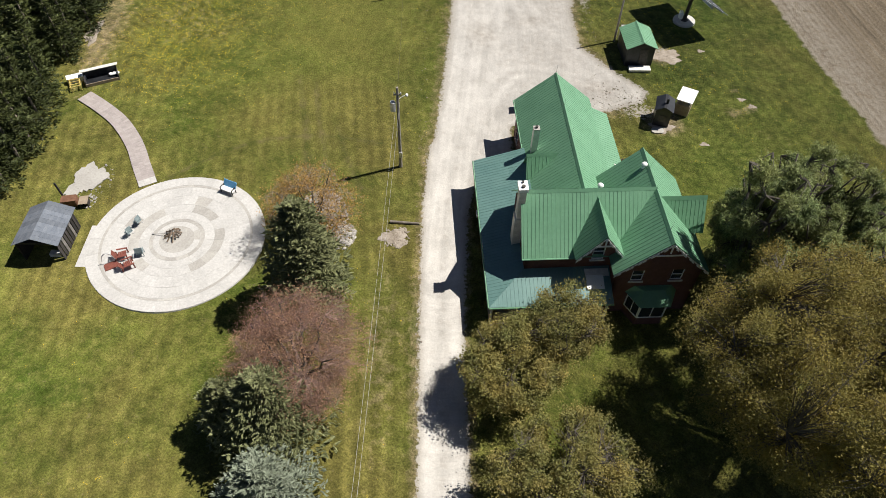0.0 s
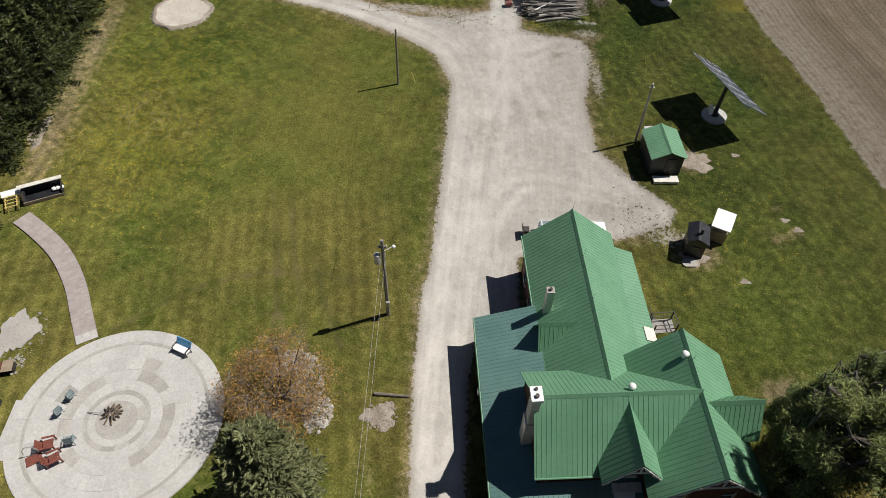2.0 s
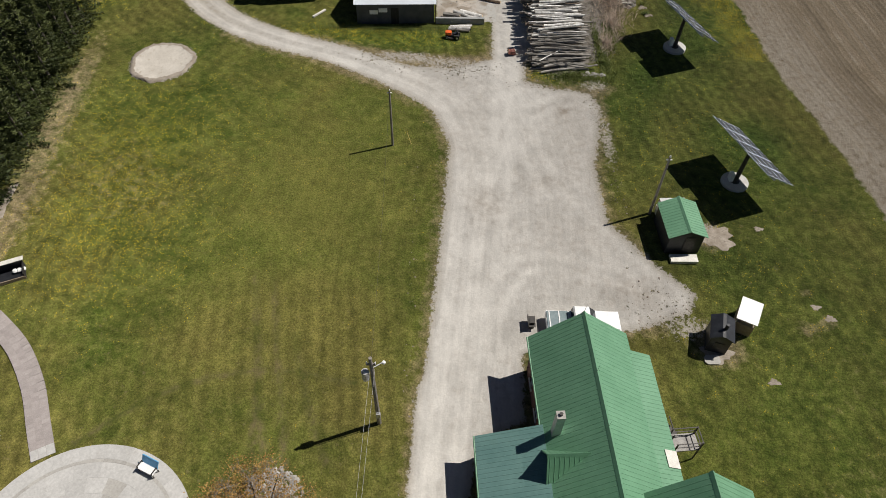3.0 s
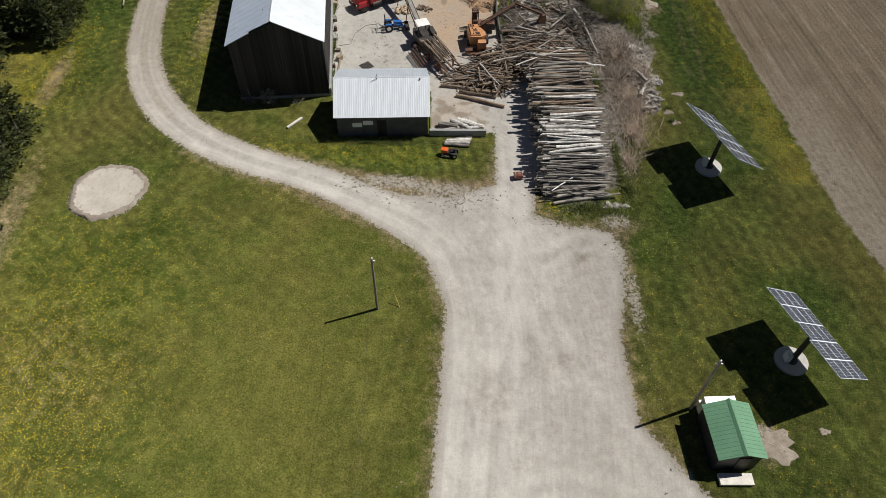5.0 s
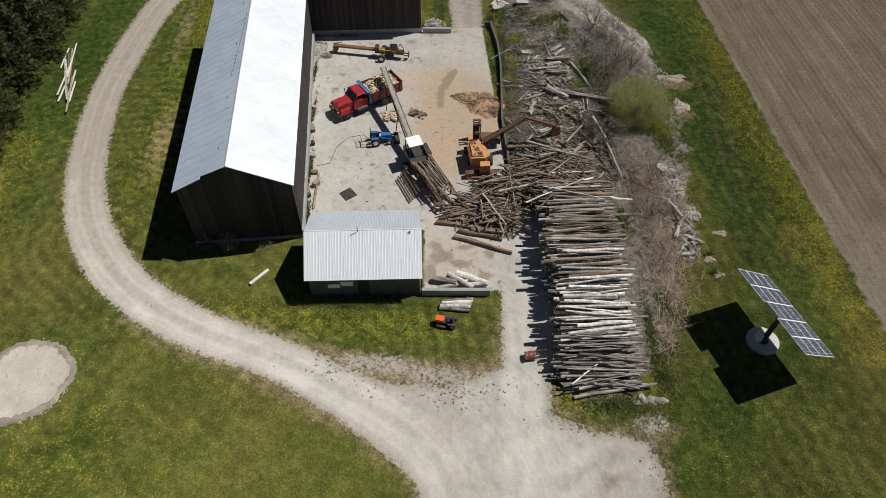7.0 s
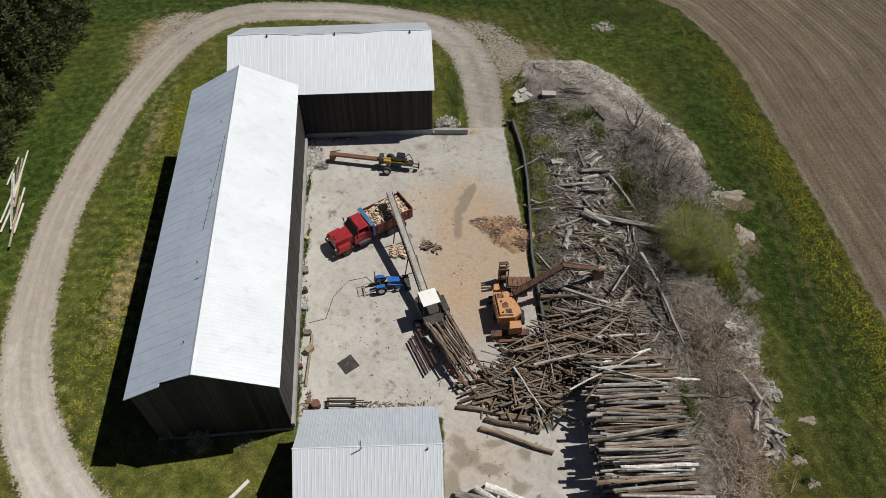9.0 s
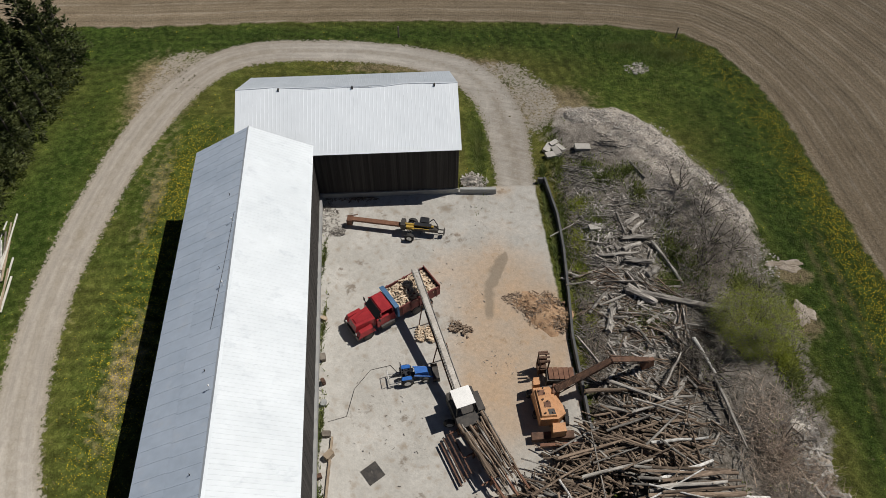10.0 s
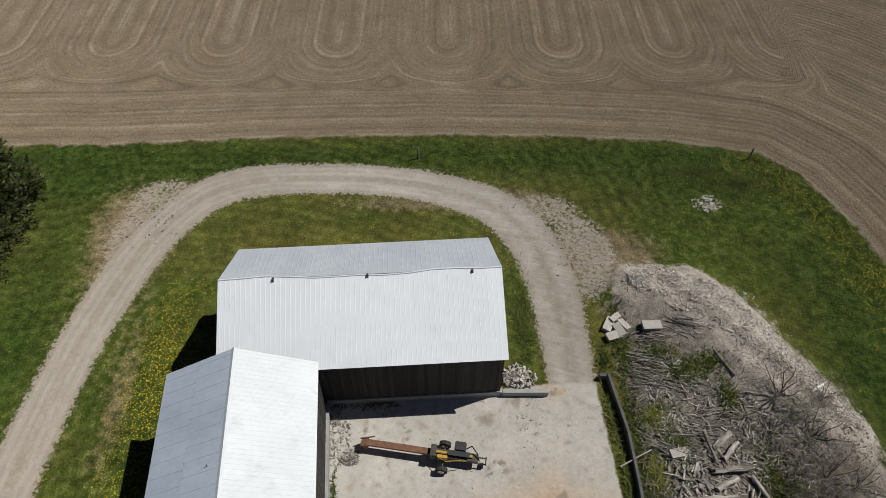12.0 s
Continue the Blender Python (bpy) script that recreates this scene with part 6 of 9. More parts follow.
def leafy(h, r, seed, leaf, clusters=400, leaves=30, lsize=0.2, twig="twig", twigs=5, base=0.32, lean=(0, 0), flat=0.42, spread=0.55, limbs=7, clump=0.0, bough=0.0035, wide=0.7, top=(0.72, 0.92)):
    """A broadleaf tree: trunk, curved limbs, branches to many clumps, fine twigs, and leaves round them."""
    rng = np.random.default_rng(seed)
    tb = Build()
    ht = h * base
    fork = Vector((lean[0] * 0.3, lean[1] * 0.3, ht))
    tb.tube((0, 0, -0.2), fork, 0.03 * h, 0.024 * h, 9)
    nodes = [fork]
    for i in range(limbs):
        az = 2 * math.pi * (i + rng.uniform(-0.3, 0.3)) / limbs
        reach = r * rng.uniform(0.45, 0.8) if i else 0.1 * r
        end = Vector((math.cos(az) * reach + lean[0], math.sin(az) * reach + lean[1], h * rng.uniform(*top)))
        prev, rad = fork - Vector((0, 0, rng.uniform(0, 0.3) * ht)), 0.017 * h
        for s in range(1, 6):
            u = s / 5
            q = Vector((fork.x + (end.x - fork.x) * u ** 0.8, fork.y + (end.y - fork.y) * u ** 0.8, ht + (end.z - ht) * u ** 1.15)) + Vector(rng.normal(0, 0.02 * h, 3))
            tb.tube(prev, q, rad * (1 - 0.16 * (s - 1)), rad * (1 - 0.16 * s), 6)
            nodes.append(q)
            prev = q
    nodes_np = np.array([tuple(q) for q in nodes])
    # clumps fill an uneven dome, thicker towards its skin
    lob = rng.normal(size=(9, 3))
    lob /= np.linalg.norm(lob, axis=1, keepdims=True)
    d = rng.normal(size=(clusters, 3))
    d /= np.linalg.norm(d, axis=1, keepdims=True)
    bulge = 0.78 + 0.30 * np.clip((d @ lob.T).max(1) - 0.4, 0, 1) / 0.6 + rng.normal(0, 0.05, clusters)
    rad = rng.uniform(0.25, 1.0, clusters) ** 0.5 * bulge
    zc = h * (1 - flat)
    c = np.stack([d[:, 0] * r * rad + lean[0], d[:, 1] * r * rad + lean[1], zc + d[:, 2] * h * flat * rad], 1)
    c = c[c[:, 2] > ht * 0.7]
    if clump:
        hubs = c[rng.choice(len(c), max(8, len(c) // 14), replace=False)]
        near = hubs[np.argmin(((c[:, None] - hubs[None]) ** 2).sum(2), axis=1)]
        c = c * (1 - clump) + near * clump + rng.normal(0, 0.05, c.shape)
    bb = Build()
    tips, tdir = [], []
    for q in c:
        k = int(np.argmin(((nodes_np - q) ** 2).sum(1) + 0.6 * np.maximum(nodes_np[:, 2] - q[2], 0) ** 2))
        a, e = Vector(nodes_np[k]), Vector(q)
        mid = a.lerp(e, 0.5) + Vector(rng.normal(0, 0.08, 3)) * (e - a).length + Vector((0, 0, 0.08 * (e - a).length))
        bb.tube(a, mid, bough * h, bough * 0.65 * h, 3)
        bb.tube(mid, e, bough * 0.65 * h, bough * 0.25 * h, 3)
        for _ in range(twigs):
            v = Vector(rng.normal(0, 1, 3)) + (e - mid).normalized() * 1.1 + Vector((0, 0, 0.35))
            v = v.normalized() * spread * rng.uniform(0.5, 1.3)
            s = e.lerp(mid, rng.uniform(0, 0.6))
            w = v.orthogonal().normalized() * max(0.008, 0.0011 * h)
            bb.face([s - w, s + w, s + v])
            tips.append(tuple(s + v * 0.75))
            tdir.append(tuple(v))
    meshes = [tb.mesh("trunk", M["bark_dark"], True), bb.mesh("branch", M[twig])]
    if leaves:
        tips, tdir = np.array(tips), np.array(tdir)
        n = len(c) * leaves
        pick = rng.integers(0, len(tips), n)
        lc = tips[pick] + rng.normal(0, spread * 0.42, (n, 3))
        v, f = cross_quads(lc, tdir[pick] + rng.normal(0, 0.5, (n, 3)), wide, lsize * rng.uniform(0.5, 1.4, n), rng, 2.0)
        meshes.append(array_mesh("foliage", v, f, leaf))
    return meshes


# spruce belt on the west side
belt = [spruce_meshes(9.0, 2.5, 11 + i, M["spruce"], 22, 7, 40, 0.42, frond=0.15) for i in range(3)]
belt_back = [spruce_meshes(9.0, 2.5, 21 + i, M["spruce"], 22, 8, 15, 0.66) for i in range(3)]
rnd = random.Random(5)
for row in range(3):
    y = 43.0
    while y < 171.5:
        x = -35.6 - row * 3.0 + rnd.uniform(-0.5, 0.5)
        if y < 76:
            x += 4.0
        elif y < 118:
            x += 3.4 - 1.6 * max(0, (y - 95) / 23)
        elif y > 128:
            x -= 0.6
        gap = (112 < y < 127 and row < 2) or (row == 3 and y < 76) or (row == 0 and 72 < y < 77.5) or (row == 0 and 47.5 < y < 57)
        if not gap:
            plant("spruce_tree", rnd.choice(belt if row == 0 else belt_back), x, y, rnd.uniform(0, 360), rnd.uniform(0.82, 1.16), "dense dark green spruce in a planted belt", "tree", "spruce belt")
        y += rnd.uniform(2.7, 3.5)

plant("spruce_tree", spruce_meshes(11.2, 3.9, 31, M["spruce_mid"], 30, 11, 110, 0.4, 0.72), -2.4, 47.3, 20, 1.0, "full green spruce beside the round patio", "tree")
plant("spruce_tree", spruce_meshes(8.8, 4.4, 32, M["spruce_mid"], 24, 10, 110, 0.36), -3.4, 35.6, 80, 1.0, "broad green spruce on the lawn", "tree")
plant("blue_spruce", spruce_meshes(7.0, 3.8, 33, M["spruce_blue"], 24, 10, 110, 0.34), -2.9, 30.8, 10, 1.0, "pale blue spruce on the lawn", "tree")
plant("spruce_tree", spruce_meshes(6.0, 2.4, 34, M["spruce_mid"], 20, 9, 70, 0.32), -6.6, 36.6, 10, 1.0, "small spruce on the lawn", "tree")
plant("maple_tree", leafy(8.2, 4.6, 41, M["leaf_red"], 700, 60, 0.08, "twig_red", 18, 0.22, flat=0.44, spread=0.75, limbs=10, bough=0.0022), -2.1, 39.6, 0, 1.0, "nearly bare maple with red buds", "tree")
plant("serviceberry_tree", leafy(6.0, 4.0, 42, M["leaf_orange"], 380, 44, 0.11, "twig", 12, 0.18, flat=0.45, spread=0.65, limbs=8, bough=0.0025), -3.0, 53.8, 0, 1.0, "sparse tree with orange buds", "tree")
plant("apple_tree", leafy(6.2, 3.9, 43, M["leaf_apple"], 520, 100, 0.13, "bark_dark", 5, 0.25, flat=0.44, clump=0.35, spread=0.5), 12.2, 39.6, 0, 1.0, "young-leaved tree beside the drive", "tree")
plant("apple_tree", leafy(6.6, 3.1, 44, M["leaf_apple"], 330, 75, 0.13, "bark_dark", 5, 0.3, flat=0.42, clump=0.35, spread=0.5), 16.2, 42.0, 0, 1.0, "sparse young-leaved tree in front of the porch", "tree")
plant("apple_tree", leafy(6.6, 4.9, 45, M["leaf_apple"], 680, 85, 0.13, "bark_dark", 6, 0.25, flat=0.43, clump=0.35, spread=0.5), 15.6, 31.0, 0, 1.0, "round young-leaved tree on the front lawn", "tree")
plant("maple_tree", leafy(15.6, 8.7, 46, M["leaf_gold"], 2200, 150, 0.105, "bark_dark", 7, 0.25, flat=0.42, spread=0.8, limbs=11, clump=0.5, top=(0.55, 0.76), bough=0.0022), 30.6, 35.9, 0, 1.0, "tall spreading tree with small golden leaves", "tree")
plant("maple_tree", leafy(12.5, 6.5, 48, M["leaf_gold"], 680, 100, 0.15, "bark_dark", 5, 0.28, flat=0.42, spread=0.8, clump=0.35, top=(0.55, 0.76), bough=0.0022), 38.5, 31.5, 0, 1.0, "tall tree with small golden leaves behind the others", "tree")
pines = [leafy(12.5 + i, 2.8, 61 + i, M["pine"], 420, 130, 0.27, "bark_dark", 5, 0.10, flat=0.47, spread=0.42, limbs=8, clump=0.55, wide=0.16) for i in range(2)]
for i, (x, y, k, tall) in enumerate(((30.6, 50.2, 0.96, "tall"), (32.9, 50.5, 0.98, "tall"), (35.3, 50.7, 1.0, "tall"), (37.6, 48.8, 0.9, "broad"), (30.2, 47.3, 1.22, "tall"), (33.6, 47.2, 0.85, "broad"), (40.2, 50.8, 0.74, "broad"), (32.4, 43.6, 0.84, "tall"), (36.4, 44.2, 0.9, "tall"))):
    plant("pine_tree", pines[i % 2], x, y, i * 71, k, tall + " dark green pine beside the house", "tree", "pines beside the house")

# ---- bushes and weeds in the wood yard ----
plant("willow_bush", leafy(3.9, 3.1, 51, M["leaf_lime"], 420, 100, 0.085, "twig", 16, 0.06, flat=0.5, spread=0.7, limbs=12, clump=0.25, bough=0.003, wide=0.4), 29.2, 134.2, 0, 1.0, "bushy willow in fresh lime-green leaf", "bush")
bare = [leafy(2.6, 2.3, 52 + i, M["weed"], 110, 1, 0.12, "twig", 8, 0.08, flat=0.5, spread=0.55, limbs=8) for i in range(2)]
for i, (x, y, s) in enumerate(((26.9, 149.4, 1.2), (28.4, 146.4, 1.2), (28.6, 143.6, 1.3), (30.4, 143.0, 1.0), (27.2, 141.2, 1.1), (25.6, 146.8, 0.8), (29.8, 149.0, 0.8), (26.5, 137.5, 0.9), (31.5, 138.5, 0.8), (28.0, 120.5, 0.9), (29.2, 125.5, 0.9), (25.5, 131.0, 0.9))):
    plant("bare_shrub", bare[i % 2], x, y, i * 47, s, "leafless grey shrub among brushwood", "bush", "bare shrubs")
for i, (x, y, s) in enumerate(((-11.4, 116.9, 0.45), (-6.4, 117.0, 0.4), (-14.5, 150.5, 0.7))):
    plant("bare_shrub", bare[i % 2], x, y, i * 80, s, "small scrubby bush beside the barn", "bush")


plant("blossom_bush", leafy(1.7, 0.85, 58, M["blossom"], 60, 26, 0.07, "twig", 6, 0.12, flat=0.5, spread=0.25, limbs=6), -9.4, 116.9, 0, 1.0, "small bush in white blossom against the barn", "bush")


def blades(name, spots, n, hmin, hmax, wid, material, label, seed, bend=0.9):
    """Many thin blades of grass or stalks as one piece of ground cover; spots are (x, y, radius x, radius y)."""
    rng = np.random.default_rng(seed)
    w = np.array([s[2] * s[3] for s in spots], float)
    k = rng.choice(len(spots), n, p=w / w.sum())
    sp = np.array(spots, float)[k]
    a, q = rng.uniform(0, 2 * np.pi, n), np.abs(rng.normal(0, 0.62, n))
    x, y = sp[:, 0] + np.cos(a) * q * sp[:, 2], sp[:, 1] + np.sin(a) * q * sp[:, 3]
    z = height(x, y)
    hh = rng.uniform(hmin, hmax, n)
    th = rng.uniform(0, 2 * np.pi, n)
    tip = np.stack([x + np.cos(th) * hh * bend * rng.uniform(0.2, 1.6, n), y + np.sin(th) * hh * bend * rng.uniform(0.2, 1.6, n), z + hh], 1)
    b0 = np.stack([x - np.sin(th) * wid, y + np.cos(th) * wid, z - 0.02], 1)
    b1 = np.stack([x + np.sin(th) * wid, y - np.cos(th) * wid, z - 0.02], 1)
    v = np.stack([b0, b1, tip], 1).reshape(-1, 3)
    return solo(name, array_mesh(name, v, np.arange(3 * n).reshape(n, 3), material), None, label, "plants", "stuff")


blades("reeds", [(28.6, 124.5, 2.4, 4.6), (28.8, 117.5, 2.0, 5.5), (28.2, 112, 1.2, 3), (27, 108, 0.8, 2), (30.8, 122, 1.0, 3)], 6000, 0.5, 1.2, 0.02, M["straw"], "dry pale reed stalks lying between logs and grass", 1, 1.1)
blades("weeds", [(17.0, 141, 0.9, 6), (16.2, 146, 0.6, 5), (26.5, 141, 1.5, 3), (22.8, 152.6, 1.3, 0.9), (18.4, 149, 1.2, 0.7), (25.2, 142.5, 1.2, 3.2), (30.4, 139.3, 1.6, 1.6), (16.6, 154, 0.8, 4), (25.6, 120, 0.4, 2), (25.9, 108, 0.5, 4), (21.5, 135.5, 2.0, 1.5), (19, 146, 1.5, 2.5), (20.5, 151.9, 2.4, 1.4), (23.6, 149.6, 1.0, 1.6), (14.75, 148.6, 0.3, 2.8), (15.1, 143.5, 0.25, 4.0), (15.0, 153.2, 0.5, 1.4), (24.4, 139.2, 1.2, 2.0), (32.6, 116.4, 0.5, 0.5), (32.6, 114.4, 0.5, 0.5), (22.4, 101.9, 2.6, 0.7), (26.2, 104.5, 1.0, 2.5), (-3.15, 121, 0.2, 2.0), (-3.6, 127, 0.2, 3.0), (-4.3, 135, 0.2, 3.0), (-5.0, 142, 0.2, 3.0), (27.6, 110, 0.8, 3.0), (31.8, 131, 1.2, 3), (31.5, 137, 2.5, 3), (19.2, 153.5, 1.6, 1.2)], 30000, 0.12, 0.45, 0.045, M["weed"], "patches of green weeds", 2)
blades("long_grass", [(8.9, 156.5, 0.9, 6), (31.5, 172.5, 4, 2.4), (27, 174, 5, 1.8), (1.5, 110.8, 9, 0.7), (-11.5, 117, 3.5, 1.0), (24, 101.5, 4, 1.4)], 14000, 0.12, 0.4, 0.02, M["weed"], "uncut green grass along walls and field edge", 3)

clump_rnd = random.Random(71)
CLUMP_SPOTS = [(8.8, 104.0, 7, 1.6), (2, 105.2, 5, 1.3), (11, 102.8, 3.5, 1.2), (24.6, 98, 1.6, 3.0), (24.0, 88, 0.8, 9), (22, 100.4, 4.5, 0.9), (26, 72, 3, 2), (14.5, 163, 2.6, 3.5), (11.5, 169.5, 3.5, 1.6), (-23.6, 168, 3, 3.5), (20.5, 161.5, 3, 1.2)]
CLUMPS = []
for _ in range(900):
    x, y, rx, ry = clump_rnd.choice(CLUMP_SPOTS)
    q = 0.035 + 0.11 * clump_rnd.random() ** 2
    CLUMPS.append((x + clump_rnd.gauss(0, 0.5) * rx, y + clump_rnd.gauss(0, 0.5) * ry, q, q))
CLUMPS += [(-22.33 + clump_rnd.gauss(3.45, 0.14) * math.cos(k * 0.13), 103.9 + clump_rnd.gauss(3.45, 0.14) * math.sin(k * 0.13), 0.09, 0.09) for k in range(48)]
blades("weed_clumps", CLUMPS, 12000, 0.03, 0.08, 0.022, M["weed_dull"], "low olive weed clumps along the gravel edges", 17)
blades("yellow_weeds", [(17.2, 144.2, 0.6, 1.5), (16.9, 140.6, 0.5, 1.2), (17.6, 148.2, 0.8, 0.8), (31.6, 132.5, 0.8, 1.5), (17.2, 136, 0.4, 1.0)], 5000, 0.15, 0.5, 0.05, M["leaf_lime"], "yellow-green leafy weeds along the low wall", 9)

# ---- round patio ----
PCX, PCY = -14.47, 52.86
patio = thing("patio", "round pale concrete patio laid in rings", "patio", PCX, PCY, 0, 0, "", "structure")
part("base", Build().tube((0, 0, -0.2), (0, 0, 0.042), 7.36, 7.3, 72), M["concrete"], patio)


def ring_piece(r0, r1, a0, a1, z, n=4):
    b = Build()
    an = [a0 + (a1 - a0) * i / n for i in range(n + 1)]
    q = [(r1 * math.cos(a), r1 * math.sin(a)) for a in an] + [(r0 * math.cos(a), r0 * math.sin(a)) for a in reversed(an)]
    return b.hull([(x, y, 0.0) for x, y in q], [(x, y, z) for x, y in q])


rnd = random.Random(8)
for r0, r1, n, dark in ((6.3, 7.27, 24, 0), (6.05, 6.28, 24, 1.0), (5.0, 6.03, 20, 0.0), (3.95, 4.98, 22, 0.12), (3.1, 3.93, 18, 0.3), (2.3, 3.08, 16, 0.0), (1.95, 2.28, 14, 1.0), (1.45, 1.93, 10, 0.4)):
    for i in range(n):
        a0, a1 = 2 * math.pi * i / n, 2 * math.pi * (i + 1) / n
        g = 0.003 / r1
        east = 0.55 if r1 == 3.93 and math.cos(a0 - 0.1) > 0.35 else 0.0
        mt = M["concrete_dark"] if rnd.random() < dark + east else M["concrete"]
        part("paving_segment", ring_piece(r0 + 0.003, r1 - 0.003, a0 + g, a1 - g, 0.05 + rnd.uniform(0, 0.006)), mt, patio)
part("fire_bed", Build().tube((0, 0, 0.0), (0, 0, 0.05), 1.44, 1.44, 32).tube((-0.3, 0.45, 0.0), (-0.3, 0.45, 0.065), 1.1, 1.0, 24), M["concrete_dark"], patio, "ash-grey fire bed")
for i in range(13):
    a = i * 2.4
    L = 0.7 + 0.5 * ((i * 7) % 5) / 5
    c = Vector((PCX - 0.3, PCY + 0.45, 0))
    solo("firewood", Build().tube(c + Vector((math.cos(a) * L * 0.8, math.sin(a) * L * 0.8, 0.13)), c + Vector((math.cos(a + 0.5) * 0.14, math.sin(a + 0.5) * 0.14, 0.5 + 0.04 * (i % 4))), 0.06, 0.05, 7),
         [M["log_brown"]], "brown stick leaning in the fire pit", "firewood", "", "fire pit wood")
solo("poker", Build().tube((PCX - 2.2, PCY + 0.5, 0.09), (PCX - 0.7, PCY + 0.35, 0.35), 0.025, 0.02, 6), M["iron"], "long dark pole lying in the fire pit", "pole")
# path to the patio
PATHL = smooth_line([(-18.6, 59.2), (-19.8, 61.5), (-21.4, 64.6), (-23.6, 67.6), (-26.0, 69.8), (-28.4, 71.6)], 5)
path = thing("path", "curved path of brown pavers", "path", 0, 0, 0, 0, "", "structure")
b = Build()
for a, c in zip(PATHL, PATHL[1:]):
    a, c = Vector((*a, 0)), Vector((*c, 0))
    s = Vector((a.y - c.y, c.x - a.x, 0)).normalized() * 0.8
    q = [a - s, c - s, c + s, a + s][::-1]
    b.hull([(v.x, v.y, -0.04) for v in q], [(v.x, v.y, 0.039) for v in q])
part("bedding", b, M["paver"], path)
for i, (a, c) in enumerate(zip(PATHL, PATHL[1:])):
    a, c = Vector((*a, 0)), Vector((*c, 0))
    d = (c - a).normalized()
    s = Vector((-d.y, d.x, 0)) * 0.77
    L = (c - a).length
    k = max(1, round(L / 0.35))
    for j in range(k):
        p0, p1 = a + d * (L * j / k + 0.003), a + d * (L * (j + 1) / k - 0.003)
        for e0, e1 in ((-1, -0.34), (-0.32, 0.33), (0.35, 1)):
            q = [p0 + s * e0, p1 + s * e0, p1 + s * e1, p0 + s * e1]
            q = q[::-1]
            part("paver", Build().hull([(v.x, v.y, -0.03) for v in q], [(v.x, v.y, 0.045) for v in q]), M["concrete"] if i < 2 else M["paver"], path)

# ---- seats and garden things ----
def at(x, y, turn, z=0.05):
    return pose(x, y, z, 0, 0, turn)


bench = thing("garden_bench", "light blue garden bench with a white seat on the patio", "bench", -11.2, 58.3, 0.05, 155)
part("seat", Build().box(-0.65, 0.65, -0.25, 0.25, 0.40, 0.45), M["white"], bench, "white seat")
part("backrest", Build().hull([(-0.65, -0.30, 0.45), (0.65, -0.30, 0.45), (0.65, -0.24, 0.45), (-0.65, -0.24, 0.45)], [(-0.65, -0.62, 0.92), (0.65, -0.62, 0.92), (0.65, -0.56, 0.95), (-0.65, -0.56, 0.95)]), M["sky_blue"], bench, "light blue back")
for x in (-0.6, 0.6):
    part("side_frame", Build().box(x - 0.03, x + 0.03, -0.28, -0.22, 0, 0.6).box(x - 0.03, x + 0.03, 0.2, 0.26, 0, 0.62).box(x - 0.03, x + 0.03, -0.28, 0.28, 0.6, 0.65), M["iron"], bench)


def folding_chair(x, y, turn):
    ob = thing("folding_chair", "grey fabric folding chair with a metal frame", "chair", x, y, 0.05, turn, "folding chairs")
    part("seat", Build().box(-0.26, 0.26, -0.25, 0.25, 0.42, 0.45), M["grey_fabric"], ob)
    part("backrest", Build().box(-0.26, 0.26, -0.30, -0.27, 0.5, 0.95, pose(0, 0, 0, -12, 0, 0)), M["grey_fabric"], ob)
    for x0 in (-0.28, 0.28):
        part("leg", Build().tube((x0, -0.28, 0), (x0, 0.25, 0.44), 0.015).tube((x0, 0.28, 0), (x0, -0.3, 0.95), 0.015).tube((x0, -0.3, 0.65), (x0, 0.25, 0.65), 0.018), M["steel"], ob)
    return ob


folding_chair(-18.1, 54.5, 70)
folding_chair(-18.5, 53.3, 60)
adi = thing("adirondack_chair", "red-brown wooden adirondack chair on the patio", "chair", -17.6, 50.0, 0.05, -60)
b = Build()
for i in range(5):
    b.box(-0.3 + i * 0.125, -0.19 + i * 0.125, -0.45, -0.42, 0.25, 1.0, pose(0, 0.05, 0, 22, 0, 0))
part("backrest", b, M["redwood"], adi)
b = Build()
for i in range(5):
    b.box(-0.32, 0.32, -0.35 + i * 0.14, -0.23 + i * 0.14, 0.30 + i * 0.02, 0.325 + i * 0.02)
part("seat", b, M["redwood"], adi)
for x in (-0.4, 0.4):
    part("arm", Build().box(x - 0.07, x + 0.07, -0.4, 0.45, 0.55, 0.58), M["redwood"], adi)
    part("leg", Build().box(x - 0.03, x + 0.03, 0.32, 0.42, 0, 0.55), M["redwood"], adi)
    part("leg", Build().box(x - 0.03, x + 0.03, -0.6, -0.5, 0, 0.3), M["redwood"], adi)
green = thing("plastic_chair", "dark green plastic chair on the patio", "chair", -17.0, 51.2, 0.05, 15)
part("seat", Build().box(-0.3, 0.3, -0.28, 0.3, 0.38, 0.44, cut=0.05), M["grey_fabric"], green)
part("backrest", Build().box(-0.3, 0.3, -0.34, -0.29, 0.44, 0.95, pose(0, 0, 0, -10, 0, 0)), M["grey_fabric"], green)
for x in (-0.28, 0.28):
    part("arm", Build().box(x - 0.03, x + 0.03, -0.3, 0.25, 0.62, 0.66), M["grey_fabric"], green)
    for y in (-0.25, 0.25):
        part("leg", Build().tube((x, y, 0), (x * 0.95, y * 0.95, 0.4), 0.03), M["grey_fabric"], green)
copy_thing(adi, pose(-18.35, 50.95, 0.05, 0, 0, -75))
hoop = thing("tripod_grill", "bent pale metal grill stand beside the chair", "grill", -19.2, 50.2, 0.05, 30)
pts = [(math.cos(a) * 0.5, 0.1 * a, 0.05 + math.sin(a) * 1.1) for a in [0.2 + 0.3 * i for i in range(10)]]
part("hoop", Build().path(pts, 0.03, 6), M["steel"], hoop)
part("tray", Build().box(-0.5, 0.5, -0.6, 0.1, 0.02, 0.08), M["redwood"], hoop)

